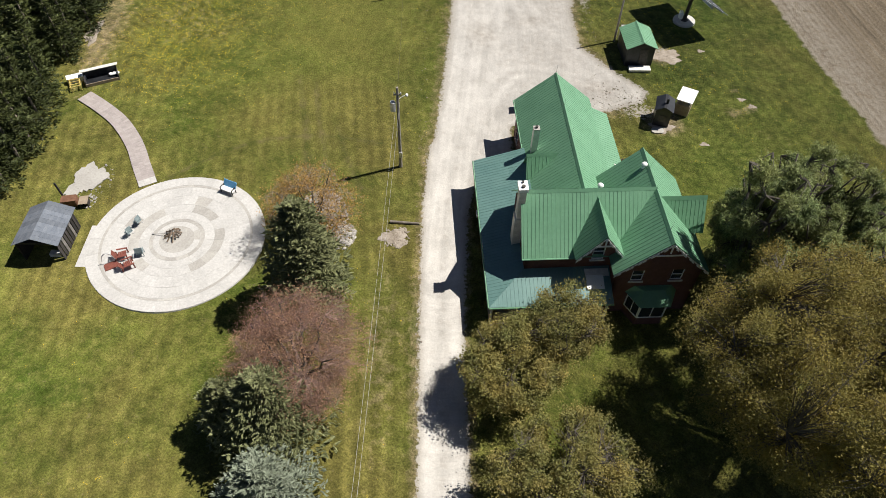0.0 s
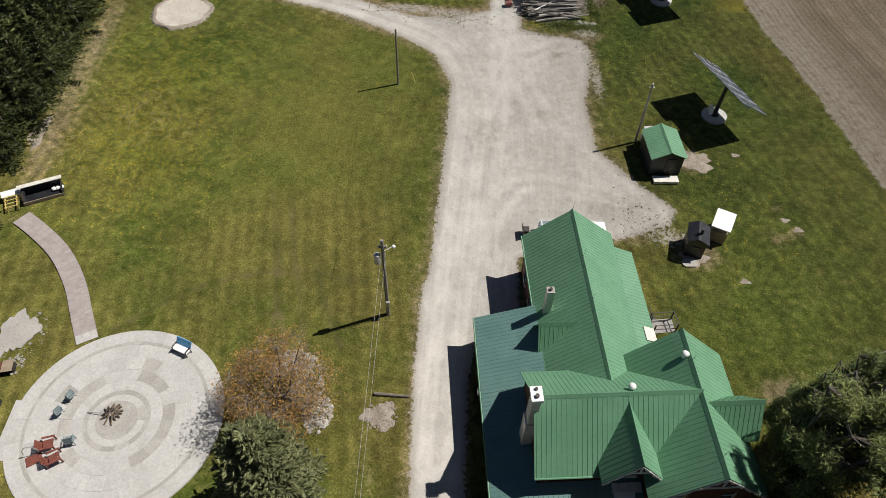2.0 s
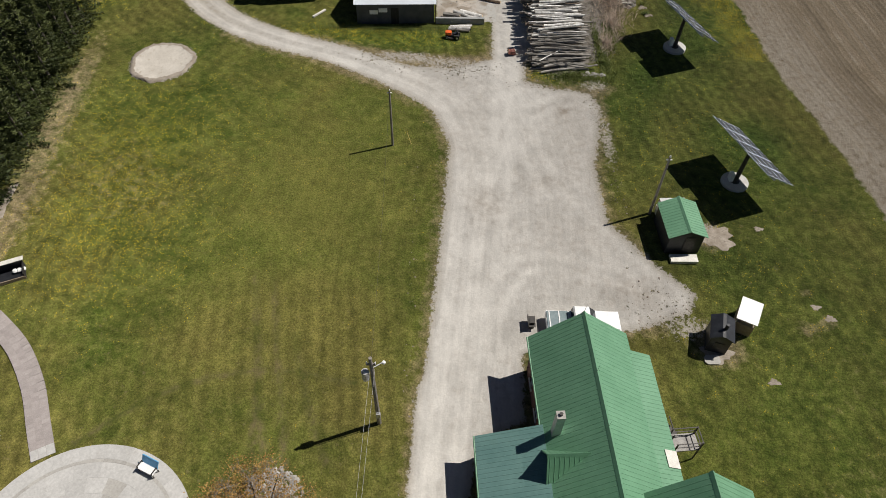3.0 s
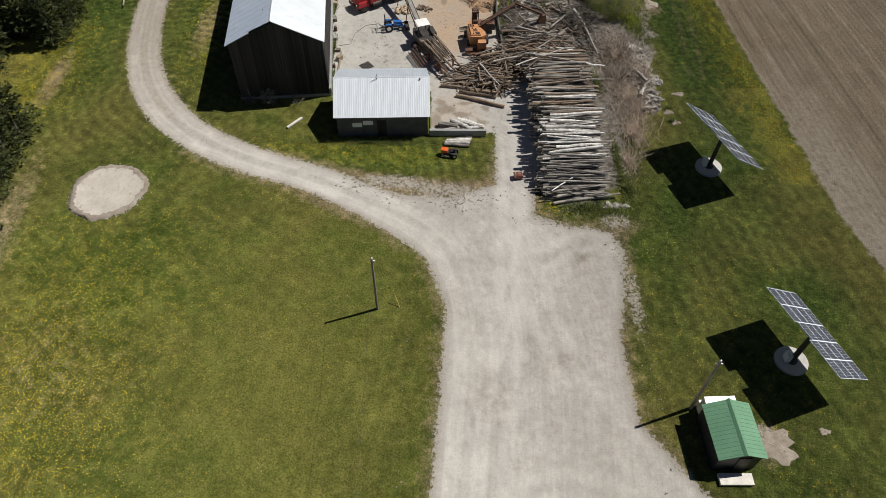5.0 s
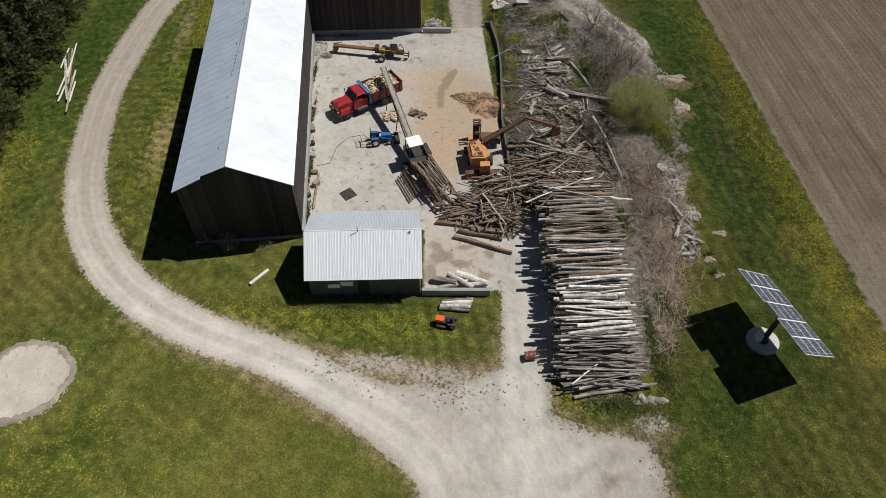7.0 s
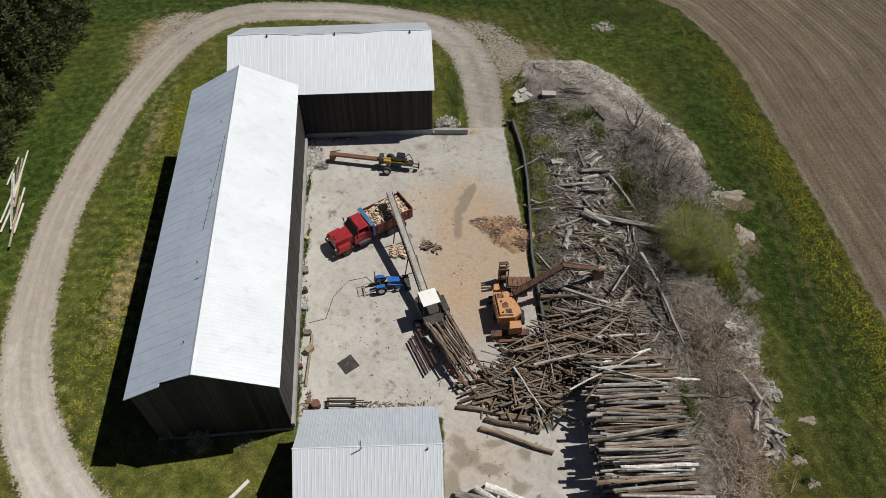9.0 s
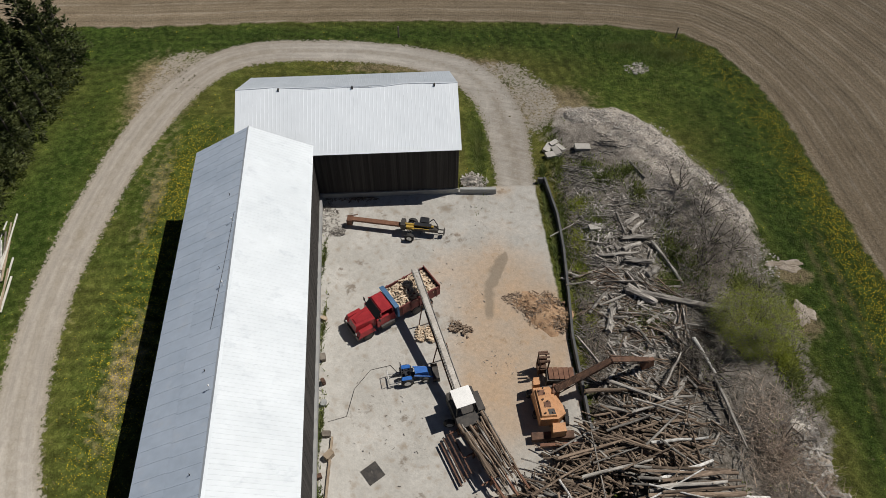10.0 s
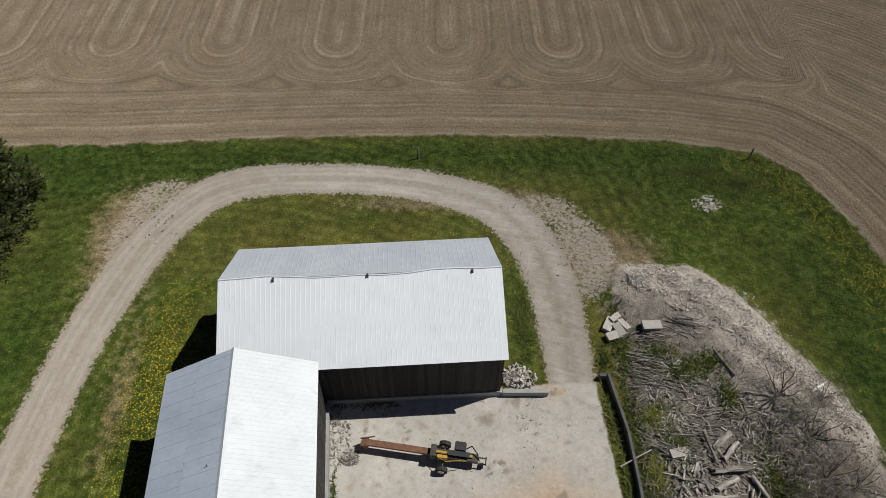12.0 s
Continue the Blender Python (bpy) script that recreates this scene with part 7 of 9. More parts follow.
cabin = thing("open_cabin", "small open-fronted cabin with a blue-grey shingle roof", "cabin", -24.5, 52.4, 0, 0)
part("wall", Build().box(-1.7, 1.55, 1.75, 1.85, 0, 2.1), M["barn_wood"], cabin)
part("wall", Build().box(-1.7, -1.6, -1.8, 1.75, 0, 2.1), M["barn_wood"], cabin)
for i in range(9):
    part("board", Build().box(1.5, 1.56, -1.8 + i * 0.4, -1.5 + i * 0.4, 0, 2.1), M["old_steel"] if i in (2, 6) else M["barn_wood"], cabin)
part("beam", Build().box(-1.7, 1.55, -1.85, -1.72, 2.05, 2.2), M["barn_wood"], cabin)
for sg, half in ((-1, 1.85), (1, 1.85)):
    for i in range(7):
        f0, f1 = i / 7, (i + 1.15) / 7
        b = Build()
        for j in range(9):
            y0, y1 = -2.05 + j * 0.46, -2.05 + (j + 1) * 0.46 - 0.01
            x0, x1 = sg * half * (1 - f0), sg * half * (1 - min(f1, 1))
            z0, z1 = 2.1 + 0.85 * f0 + 0.02, 2.1 + 0.85 * min(f1, 1)
            q = [(x0, y0, z0), (x0, y1, z0), (x1, y1, z1), (x1, y0, z1)]
            if sg > 0:
                b.hull([(x, y, z - 0.03) for x, y, z in q], q)
            else:
                b.hull([(x, y, z - 0.03) for x, y, z in q][::-1], q[::-1])
        part("shingle_course", b, M["shingle"], cabin)
part("crate", Build().box(0.2, 1.1, -1.5, -1.0, 0.02, 0.35), M["offwhite"], cabin)
solo("cabin_floor", Build().box(-22.0, -20.3, 49.9, 54.3, -0.05, 0.04), M["concrete"], "pale concrete strip between cabin and patio", "pavement", "structure")
b = Build()
rnd = random.Random(21)
q = []
for i in range(46):
    a = 2 * math.pi * i / 46
    rr = 1 + 0.22 * math.sin(3 * a + 1) + 0.1 * math.sin(7 * a) + rnd.uniform(-0.12, 0.12)
    q.append((-24.3 + 1.35 * rr * math.cos(a) + 0.5 * math.sin(a), 59.7 + 2.1 * rr * math.sin(a)))
b.hull([(x, y, -0.05) for x, y in q], [(x, y, 0.04) for x, y in q])
solo("broken_slab", b, M["concrete_dark"], "rough broken concrete patch in the lawn", "slab")
forge = thing("smoker", "rusty outdoor smoker with a black stovepipe", "smoker", -24.4, 56.6, 0, 10)
part("body", Build().box(-0.7, 0.6, -0.4, 0.4, 0.35, 0.95, cut=0.08), M["rust"], forge)
part("stovepipe", Build().tube((-0.6, 0.5, 0.3), (-0.75, 0.6, 2.3), 0.09, 0.09, 10), M["black"], forge)
part("table", Build().box(0.65, 1.4, -0.5, 0.5, 0.5, 0.56), M["plank"], forge)
for x, h in ((-0.6, 0.35), (0.4, 0.35), (0.7, 0.5), (1.3, 0.5)):
    part("stand", Build().box(x, x + 0.08, -0.35, 0.35, 0, h), M["iron"], forge)
box = thing("firewood_lean_to", "low dark lean-to with a white roof sheet", "shelter", -27.4, 74.4, 0, 24)
part("back_wall", Build().box(-1.7, 1.6, 0.55, 0.63, 0, 1.0), M["black"], box)
part("roof_sheet", Build().box(-1.9, 1.8, 0.3, 0.75, 1.0, 1.06), M["offwhite"], box, "white roof sheet")
part("floor", Build().box(-1.7, 1.6, -0.75, 0.55, 0.0, 0.08), M["black"], box)
for x in (-1.7, 1.52):
    part("side_wall", Build().box(x, x + 0.08, -0.8, 0.55, 0, 0.6), M["barn_wood"], box)
part("front_board", Build().box(-1.7, 1.6, -0.85, -0.78, 0, 0.3), M["plank"], box)
for i in range(3):
    solo("bag", Build().ball((-26.6 + 0.3 * i, 74.8 + 0.12 * i, 0.3), 0.22, 8, 0.7, 0.1), M["white"], "pale stuffed bag in the lean-to", "bag", "", "bags")
gate = thing("wooden_frame", "yellow-painted open wooden frame beside the lean-to", "frame", -29.6, 72.9, 0, 24)
for i in range(4):
    part("slat", Build().box(-0.55, 0.55, -0.6 + i * 0.42, -0.53 + i * 0.42, 0.5, 0.55), M["yellow_wood"], gate)
for x in (-0.5, 0.42):
    part("rail", Build().box(x, x + 0.08, -0.65, 0.75, 0.38, 0.5).box(x, x + 0.08, -0.65, -0.55, 0, 0.38).box(x, x + 0.08, 0.6, 0.7, 0, 0.38), M["yellow_wood"], gate)
solo("roof_panel", Build().box(-0.9, 0.9, -0.35, 0.35, 0, 0.06, pose(-29.9, 74.0, 0.55, 6, 4, 30)).box(-0.9, 0.9, -0.3, -0.2, -0.55, 0, pose(-29.9, 74.0, 0.55, 6, 0, 30)), M["white"], "white panel lying beside the lean-to", "panel")

def log_mesh(name, L, r, seed, bark, sides=8, crook=0.06, taper=0.75, rough=0.06, end="endgrain"):
    rr = random.Random(seed)
    b = Build()
    n = 4
    pts = [(L * (i / n - 0.5), rr.uniform(-crook, crook) * (0 < i < n) * 1.0, rr.uniform(-crook, crook) * 0.6 * (0 < i < n)) for i in range(n + 1)]
    rs = [r * (1 - (1 - taper) * i / n) * rr.uniform(1 - rough, 1 + rough) for i in range(n + 1)]
    k = 0
    for p, q in zip(pts, rs):
        for j in range(sides):
            a = 2 * math.pi * j / sides
            q_ = q * (1 + rr.uniform(-rough, rough))
            b.v.append((p[0] + rr.uniform(-rough, rough) * r * 3, p[1] + math.cos(a) * q_, p[2] + math.sin(a) * q_))
    for i in range(n):
        for j in range(sides):
            l = (j + 1) % sides
            b.f.append((i * sides + j, i * sides + l, (i + 1) * sides + l, (i + 1) * sides + j)[::-1])
            b.mi.append(0)
    b.f.append(tuple(range(sides)))
    b.f.append(tuple(range((n + 1) * sides - 1, n * sides - 1, -1)))
    b.mi.extend([1, 1])
    for _ in range(rr.choice((0, 1, 2, 3)) if L > 2 else 0):
        i = rr.randrange(1, n)
        a, x = rr.uniform(0, 6.28), pts[i][0] + rr.uniform(-0.3, 0.3)
        way = Vector((rr.uniform(0.2, 0.7), math.cos(a), math.sin(a))).normalized()
        c = Vector((x, pts[i][1], pts[i][2])) + way * rs[i] * 0.6
        b.tube(c, c + way * (rs[i] * 0.7 + rr.uniform(0.05, 0.14)), r * 0.35, r * 0.25, 5, 0, 1)
    return b.mesh(name, [bark, M[end]])


# sand circle with a low gravelly rim
b = Build()
rr = random.Random(3)
NA = 72
prof = ((0.0, 0.05), (1.4, 0.055), (2.75, 0.05), (3.0, 0.10), (3.2, 0.13), (3.4, 0.09), (3.6, -0.08))
for q, z in prof:
    for i in range(NA):
        a = 2 * math.pi * i / NA
        k = 1 + (0.035 * math.sin(3 * a + 1) + 0.025 * math.sin(7 * a) + rr.uniform(-0.045, 0.045) if q > 2.5 else 0)
        b.v.append((-22.33 + q * k * math.cos(a), 103.9 + q * k * math.sin(a), z + (rr.uniform(-0.025, 0.03) if q > 2.8 else 0)))
for j in range(len(prof) - 1):
    for i in range(NA):
        l = (i + 1) % NA
        b.f.append((j * NA + i, (j + 1) * NA + i, (j + 1) * NA + l, j * NA + l))
        b.mi.append(1 if j > 2 else 0)
solo("sand_circle", b, [M["sand"], M["bare_earth"]], "round bed of pale sand with a stony rim", "sand bed", "structure", smooth=True)


def scatter_stones(name, spots, n, lo, hi, label, seed, material="rock"):
    rr = random.Random(seed)
    b = Build()
    for _ in range(n):
        x, y, rx, ry = rr.choice(spots)
        a, q = rr.uniform(0, 6.28), math.sqrt(rr.random())
        x, y = x + math.cos(a) * q * rx, y + math.sin(a) * q * ry
        s = lo * (hi / lo) ** (rr.random() ** 2)
        b.ball((x, y, ground_z(x, y) + s * 0.2), s, 5, 0.6, 0.25, rnd=rr)
    return solo(name, b, M[material], label, "stones", "stuff")


scatter_stones("edge_stones", [(8.8, 103.5, 8, 1.5), (3, 104.3, 4, 1.2), (24.6, 90, 0.7, 9), (5.9, 60, 0.4, 30), (26, 72, 3, 3), (16.8, 163, 3, 3), (19.5, 100.6, 5, 1), (13.5, 166, 3, 3)], 600, 0.03, 0.10, "loose stones along the drive", 4, "bare_earth")
scatter_stones("heap_stones", [(20, 160, 2.5, 1.5), (25.5, 158.5, 3, 2), (29, 153, 2, 3), (31.5, 147.5, 1.6, 3), (33, 142, 1.5, 2), (29.5, 150, 3, 3)], 1000, 0.03, 0.15, "broken stones on the spoil heap", 5)
scatter_stones("stone_patch", [(27.2, 169.8, 1.5, 1.1)], 120, 0.05, 0.22, "small heap of pale field stones in the grass", 6)
scatter_stones("culvert_stones", [(3.9, 53.3, 1.2, 1.2)], 160, 0.04, 0.14, "earthy stones round the culvert end beside the drive", 7, "bare_earth")
scatter_stones("pale_stones", [(-2.6, 55.6, 2.3, 2.7), (-2.8, 57.4, 1.6, 1.2), (-0.6, 53.4, 1.0, 1.5)], 1100, 0.05, 0.24, "pale stones under the small tree", 8)
scatter_stones("berm_stones", [(31.4, 125, 1.0, 3.6), (31.0, 118.6, 0.9, 2.4), (32.2, 121, 0.6, 0.8), (24.6, 102.2, 1.4, 0.4)], 560, 0.05, 0.32, "rough boulders and rubble on the berm", 9)
scatter_stones("rim_stones", [(-22.33 + 3.35 * math.cos(k * 0.2), 103.9 + 3.35 * math.sin(k * 0.2), 0.35, 0.35) for k in range(32)], 650, 0.02, 0.09, "small pale stones round the sand circle", 12)
scatter_stones("slab_rubble", [(-23.4, 59.6, 1.5, 2.3), (-23.2, 57.2, 0.6, 0.8)], 160, 0.04, 0.16, "crumbled concrete pieces round the broken slab", 13)


def boulder(x, y, r, squash, seed, tint, label):
    rr = random.Random(seed)
    return solo("boulder", Build().ball((x, y, ground_z(x, y) + r * squash * 0.3), r, 9, squash, 0.24, rnd=rr), M[tint], label, "rock", "", "boulders")


for i, (x, y, r, k) in enumerate(((30.4, 126.5, 0.62, 0.7), (31.5, 123.5, 0.55, 0.5), (31.2, 118.3, 0.5, 0.5), (29.7, 120.2, 0.36, 0.6), (32.0, 121.0, 0.4, 0.4))):
    boulder(x, y, r, k, 400 + i, "sand" if i == 0 else "rock", "tan earth-stained boulder on the berm" if i == 0 else "pale grey boulder on the berm")


def earth_bank(x, y, rx, ry, h, seed):
    """A worn bank of bare earth with a ragged outline."""
    rr = random.Random(seed)
    b = Build()
    n, k = 30, 6
    ph = rr.uniform(0, 6)
    for j in range(k + 1):
        for i in range(n):
            a = 2 * math.pi * i / n
            q = j / k * (1 + 0.25 * math.sin(3 * a + ph) + 0.14 * math.sin(8 * a) + rr.uniform(-0.06, 0.06))
            px_, py_ = x + rx * q * math.cos(a), y + ry * q * math.sin(a)
            b.v.append((px_, py_, ground_z(px_, py_) + h * (1 - (j / k) ** 3) * rr.uniform(0.7, 1.1) - 0.05 * (j == k)))
    for j in range(k):
        for i in range(n):
            l = (i + 1) % n
            b.f.append((j * n + i, (j + 1) * n + i, (j + 1) * n + l, j * n + l))
    b.mi = [0] * len(b.f)
    return solo("earth_bank", b, M["bare_earth"], "low worn bank of bare greyish earth in the grass", "earth bank", "", "earth banks")


for i, (x, y, rx, ry, h) in enumerate(((34.9, 141.6, 1.7, 0.7, 0.12), (34.7, 136.6, 0.9, 1.2, 0.12), (31.2, 123.6, 0.8, 2.2, 0.3), (31.0, 119.2, 0.7, 1.3, 0.25), (34.2, 118.7, 0.7, 0.35, 0.1), (32.5, 115.7, 0.55, 0.4, 0.12), (32.9, 114.1, 0.5, 0.4, 0.12), (3.8, 53.3, 1.3, 1.1, 0.07), (32.1, 79.2, 1.9, 1.3, 0.05), (29.3, 67.6, 1.3, 0.9, 0.05), (36.2, 80.3, 0.45, 0.3, 0.03), (39.2, 70.9, 0.5, 0.35, 0.03), (38.4, 72.0, 0.45, 0.3, 0.03), (33.0, 65.3, 0.5, 0.3, 0.03), (-31.0, 82.5, 0.8, 2.5, 0.05))):
    earth_bank(x, y, rx, ry, h, 70 + i)
for x, y, z, a, L, r in ((30.2, 118.6, 0.6, 66, 2.2, 0.2), (30.5, 121.0, 0.75, 105, 2.4, 0.16), (31.0, 120.0, 0.5, 52, 2.0, 0.14)):
    ob = tagged(new("old_log", log_mesh("old_log", L, r, int(x * 17), M["log"])), "bleached split stump lying on the berm", "log", "old logs")
    ob.matrix_world = pose(x, y, z, 0, 8, a)
solo("culvert_log", Build().tube((3.3, 54.95, 0.12), (5.8, 54.75, 0.12), 0.13, 0.1, 8), M["bark"], "dark log across the ditch", "log")
for i, (x, y, tx, tz, s) in enumerate(((15.8, 156.3, 16, 62, 1.0), (16.6, 155.7, -18, 110, 0.9), (17.0, 156.2, 22, 122, 0.8), (16.4, 156.9, 14, 40, 0.7), (16.1, 155.2, 5, 20, 1.0), (19.1, 155.9, 3, 4, 1.1), (18.85, 145.4, 2, 12, 0.9))):
    solo("concrete_block", Build().box(-0.7 * s, 0.7 * s, -0.35 * s, 0.35 * s, 0, 0.28, pose(x, y, ground_z(x, y) + 0.02 + 0.13 * (i % 3 == 1), tx * 0.6, 4, tz), cut=0.04), M["concrete_dark"], "broken concrete slab thrown on the rubble", "concrete slab", "", "broken slabs")

# ---- logs ----
rnd = random.Random(77)
PILE_BARK = (M["log_pale"], M["log"], M["log_pale"], M["log_brown"])
pile_meshes = [log_mesh("log", 4.2 + 0.42 * (i % 6), 0.06 + 0.0185 * ((i * 5) % 7), 100 + i, PILE_BARK[i % 4], 8, 0.055, 0.65 + 0.05 * (i % 5)) for i in range(28)]


def pile_top(y):
    return 0.25 + 3.05 * min(1, max(0, (y - 102.6) / 4.5)) ** 0.8 - 0.5 * max(0, (y - 117) / 5)


count = 0
y = 103.2
while y < 122.6:
    for layer in range(2):
        if count >= 140:
            break
        north = y > 113 + rnd.uniform(-3, 3)
        pool = [q for q in pile_meshes if ("bleached" in q.materials[0].name) == (not north and rnd.random() < 0.75) and (not north or rnd.random() < 0.5)] or pile_meshes
        if y < 106.2:
            pool = [q for q in pile_meshes if "drying" in q.materials[0].name]
        me = rnd.choice(pool)
        ob = tagged(new("log", me), "bleached grey log on top of the long pile" if "bleached" in me.materials[0].name else "weathered brown barked log in the long pile", "log", "stacked logs")
        z = pile_top(y) - layer * 0.46 + rnd.uniform(-0.3, 0.22)
        ob.matrix_world = pose(21.25 - 0.3 * layer + rnd.uniform(-0.65, 0.5), y + 0.17 * layer, max(0.15, z), rnd.uniform(0, 360), rnd.gauss(0, 2.2), rnd.choice((0, 180)) + rnd.gauss(2, 4.5))
        if y < 106.2:
            ob.scale = (1.0, 0.7, 0.7)
        count += 1
    y += rnd.uniform(0.2, 0.37)
for x, y, z, a, me in ((20.4, 104.2, 1.35, 38, 0), (19.2, 123.8, 1.9, 24, 7), (21.6, 103.4, 0.5, 12, 1), (22.1, 102.9, 0.35, 9, 5), (21.3, 103.9, 0.75, 15, 13), (20.6, 120.8, 3.1, -14, 14), (21.0, 122.6, 2.5, 19, 12)):
    ob = tagged(new("log", pile_meshes[me]), "loose log lying across the end of the pile", "log", "stacked logs")
    ob.matrix_world = pose(x, y, z, 0, rnd.uniform(-3, 3), a)


def stick_heap(name, n, place, lengths, radii, material, label, seed, sides=6, kind_cat="logs"):
    """Many logs or sticks joined into one heap; place() gives a centre, a heading and a tilt."""
    rr = random.Random(seed)
    b = Build()
    for _ in range(n):
        (x, y, z), yaw, tilt = place(rr)
        L = rr.uniform(*lengths) * 0.5
        d = Vector((math.cos(yaw) * math.cos(tilt), math.sin(yaw) * math.cos(tilt), math.sin(tilt)))
        r = rr.uniform(*radii)
        c = Vector((x, y, z))
        side = Vector((-d.y, d.x, 0)) * rr.uniform(-0.05, 0.05) * L
        b.tube(c - d * L, c + side, r, r * 0.88, sides, 0, 1)
        b.tube(c + side, c + d * L, r * 0.88, r * 0.7, sides, 0, 1)
    return solo(name, b, [M[material], M["endgrain"]], label, kind_cat, "stuff")


def in_pile(rr):
    y = rr.uniform(103.2, 121.5)
    return (21.1 + rr.uniform(-0.9, 0.7), y, max(0.12, min(pile_top(y) - 0.75, rr.uniform(0.1, 3.0)))), rr.gauss(0.03, 0.07), rr.gauss(0, 0.02)


stick_heap("log_pile", 380, in_pile, (4.2, 6.0), (0.06, 0.15), "log", "inner logs of the long stacked pile", 31)

tangle_meshes = [log_mesh("log", 2.6 + 0.5 * (i % 5), 0.055 + 0.021 * (i % 4), 200 + i, M["log_brown"] if i % 2 else M["log"], 7, 0.05, 0.6) for i in range(10)]
def tangle_spot(r):
    """A place in the loose heap between the slab's edge and the long pile."""
    while True:
        x, y = r.uniform(10.2, 22.5), r.uniform(118.2, 128)
        if y < 121.8 + (x - 10) * 0.75 and y > 120.4 - 0.25 * (x - 10) and not (x > 16.3 and y < 122.2):
            return x, y


for i in range(85):
    x, y = tangle_spot(rnd)
    u = (x - 8) / 12
    z = 0.15 + rnd.uniform(0, 1.25) * (0.3 + u)
    me = rnd.choice(tangle_meshes)
    ob = tagged(new("log", me), "brown log thrown in a loose tangle on the yard" if "brown" in me.materials[0].name else "grey-brown log in a loose tangle on the yard", "log", "tangled logs")
    ob.matrix_world = pose(x, y, z, rnd.uniform(0, 360), rnd.uniform(-10, 10), rnd.choice((rnd.uniform(-35, 25), rnd.uniform(-35, 25), rnd.uniform(0, 180))))


for x0, y0, z0, x1, y1, z1, r, k in ((16.5, 119.7, 2.9, 21.9, 122.4, 3.2, 0.075, "log_pale"), (17.4, 118.7, 3.1, 21.1, 123.3, 2.9, 0.08, "log_brown"), (20.1, 125.1, 1.6, 24.0, 120.8, 2.6, 0.1, "log"), (21.1, 124.5, 1.9, 23.9, 121.1, 2.7, 0.08, "log_brown"),
                                     (23.6, 121.0, 2.3, 26.2, 120.95, 2.0, 0.14, "log_pale"), (12.9, 122.5, 1.1, 14.9, 118.8, 1.0, 0.09, "log_pale"), (25.3, 129.0, 1.5, 26.3, 124.9, 0.7, 0.13, "log"), (19.5, 125.0, 1.3, 23.6, 125.4, 1.2, 0.13, "log_pale"),
                                     (16.1, 126.2, 1.1, 12.5, 124.4, 0.9, 0.08, "log"), (12.7, 121.6, 1.2, 12.85, 119.4, 1.1, 0.11, "log_brown"), (16.4, 128.0, 0.9, 22.6, 126.4, 1.1, 0.15, "log"), (17.4, 130.0, 0.9, 23.2, 127.6, 0.8, 0.16, "log"), (15.6, 129.2, 0.8, 20.4, 129.4, 0.7, 0.17, "log_brown"),
                                     (13.0, 124.0, 1.0, 18.4, 125.3, 1.5, 0.12, "log_brown"), (14.4, 122.6, 1.3, 19.2, 123.6, 1.8, 0.13, "log"), (11.0, 121.6, 0.7, 15.4, 123.9, 1.3, 0.1, "log_brown"), (24.6, 133.6, 1.0, 25.6, 130.6, 0.8, 0.17, "log_pale"), (21.4, 129.4, 1.3, 23.4, 132.4, 0.9, 0.1, "log")):
    d = Vector((x1 - x0, y1 - y0, z1 - z0))
    ob = tagged(new("log", log_mesh("log", d.length, r, int(x0 * 100 + y0), M[k], 8, 0.05, 0.62)), "pale birch pole thrown across the other logs" if k == "log_pale" else "long weathered pole thrown across the other logs", "log", "tangled logs")
    ob.matrix_world = Matrix.Translation(((x0 + x1) / 2, (y0 + y1) / 2, (z0 + z1) / 2)) @ d.to_track_quat("X", "Z").to_matrix().to_4x4()


def in_tangle(rr):
    x, y = tangle_spot(rr)
    return (x, y, rr.uniform(0.1, 0.4 + 0.07 * (x - 9))), rr.choice((rr.uniform(-0.7, 0.4), rr.uniform(0, 3.1))), rr.uniform(-0.15, 0.15)


stick_heap("log_tangle", 420, in_tangle, (1.6, 4.4), (0.035, 0.115), "log_brown", "tangle of thinner brown logs and poles", 32)
for x0, y0, a, L, r in ((12.0, 117.2, -20, 5.4, 0.2), (10.7, 119.3, -10, 5.8, 0.18), (11.4, 119.9, -12, 4.6, 0.16), (11.8, 118.3, -15, 4.0, 0.19), (12.6, 118.8, -6, 3.2, 0.17)):
    ob = tagged(new("log", log_mesh("log", L, r, int(x0 * 10), M["log_brown"])), "thick brown log lying on the concrete", "log", "tangled logs")
    ob.matrix_world = pose(x0 + 0.8, y0, r, 0, 0, a)


def clumps(seed, n, spot, yaw, along, across, lift):
    """Sticks fall in loose bundles: each bundle has its own heading, and its sticks differ from it a little."""
    cr = random.Random(seed)
    made = []
    for _ in range(n):
        x, y = spot(cr)
        made.append((x, y, yaw(cr), cr.uniform(0.5, 1.3), cr.uniform(0.15, 1.0) ** 1.5 * lift))

    def place(rr):
        x0, y0, a, k, hgt = rr.choice(made)
        u, v = rr.gauss(0, along * k), rr.gauss(0, across * k)
        x, y = x0 + u * math.cos(a) - v * math.sin(a), y0 + u * math.sin(a) + v * math.cos(a)
        return (x, y, ground_z(x, y) + 0.03 + hgt * rr.random() * max(0.1, 1 - abs(v) / (2.2 * across * k))), a + rr.gauss(0, 0.28), rr.gauss(0, 0.1)
    return place


def brush_spot(rr):
    while True:
        x, y = rr.uniform(16.6, 27.0), rr.uniform(124, 156.5)
        if rr.random() < (1.0 if y < 141 else 0.5) and x < 27.5 - 0.2 * max(0, y - 140) and not (x > 22.5 and 146 < y):
            return x, y


def tangle_north_spot(rr):
    return rr.uniform(16.8, 25.0), rr.uniform(124.5, 140)


def heading(rr):
    return rr.choice((rr.gauss(-0.3, 0.35), rr.gauss(-0.3, 0.35), rr.uniform(0, 3.14)))


in_brush = clumps(81, 120, brush_spot, heading, 0.7, 0.45, 0.3)
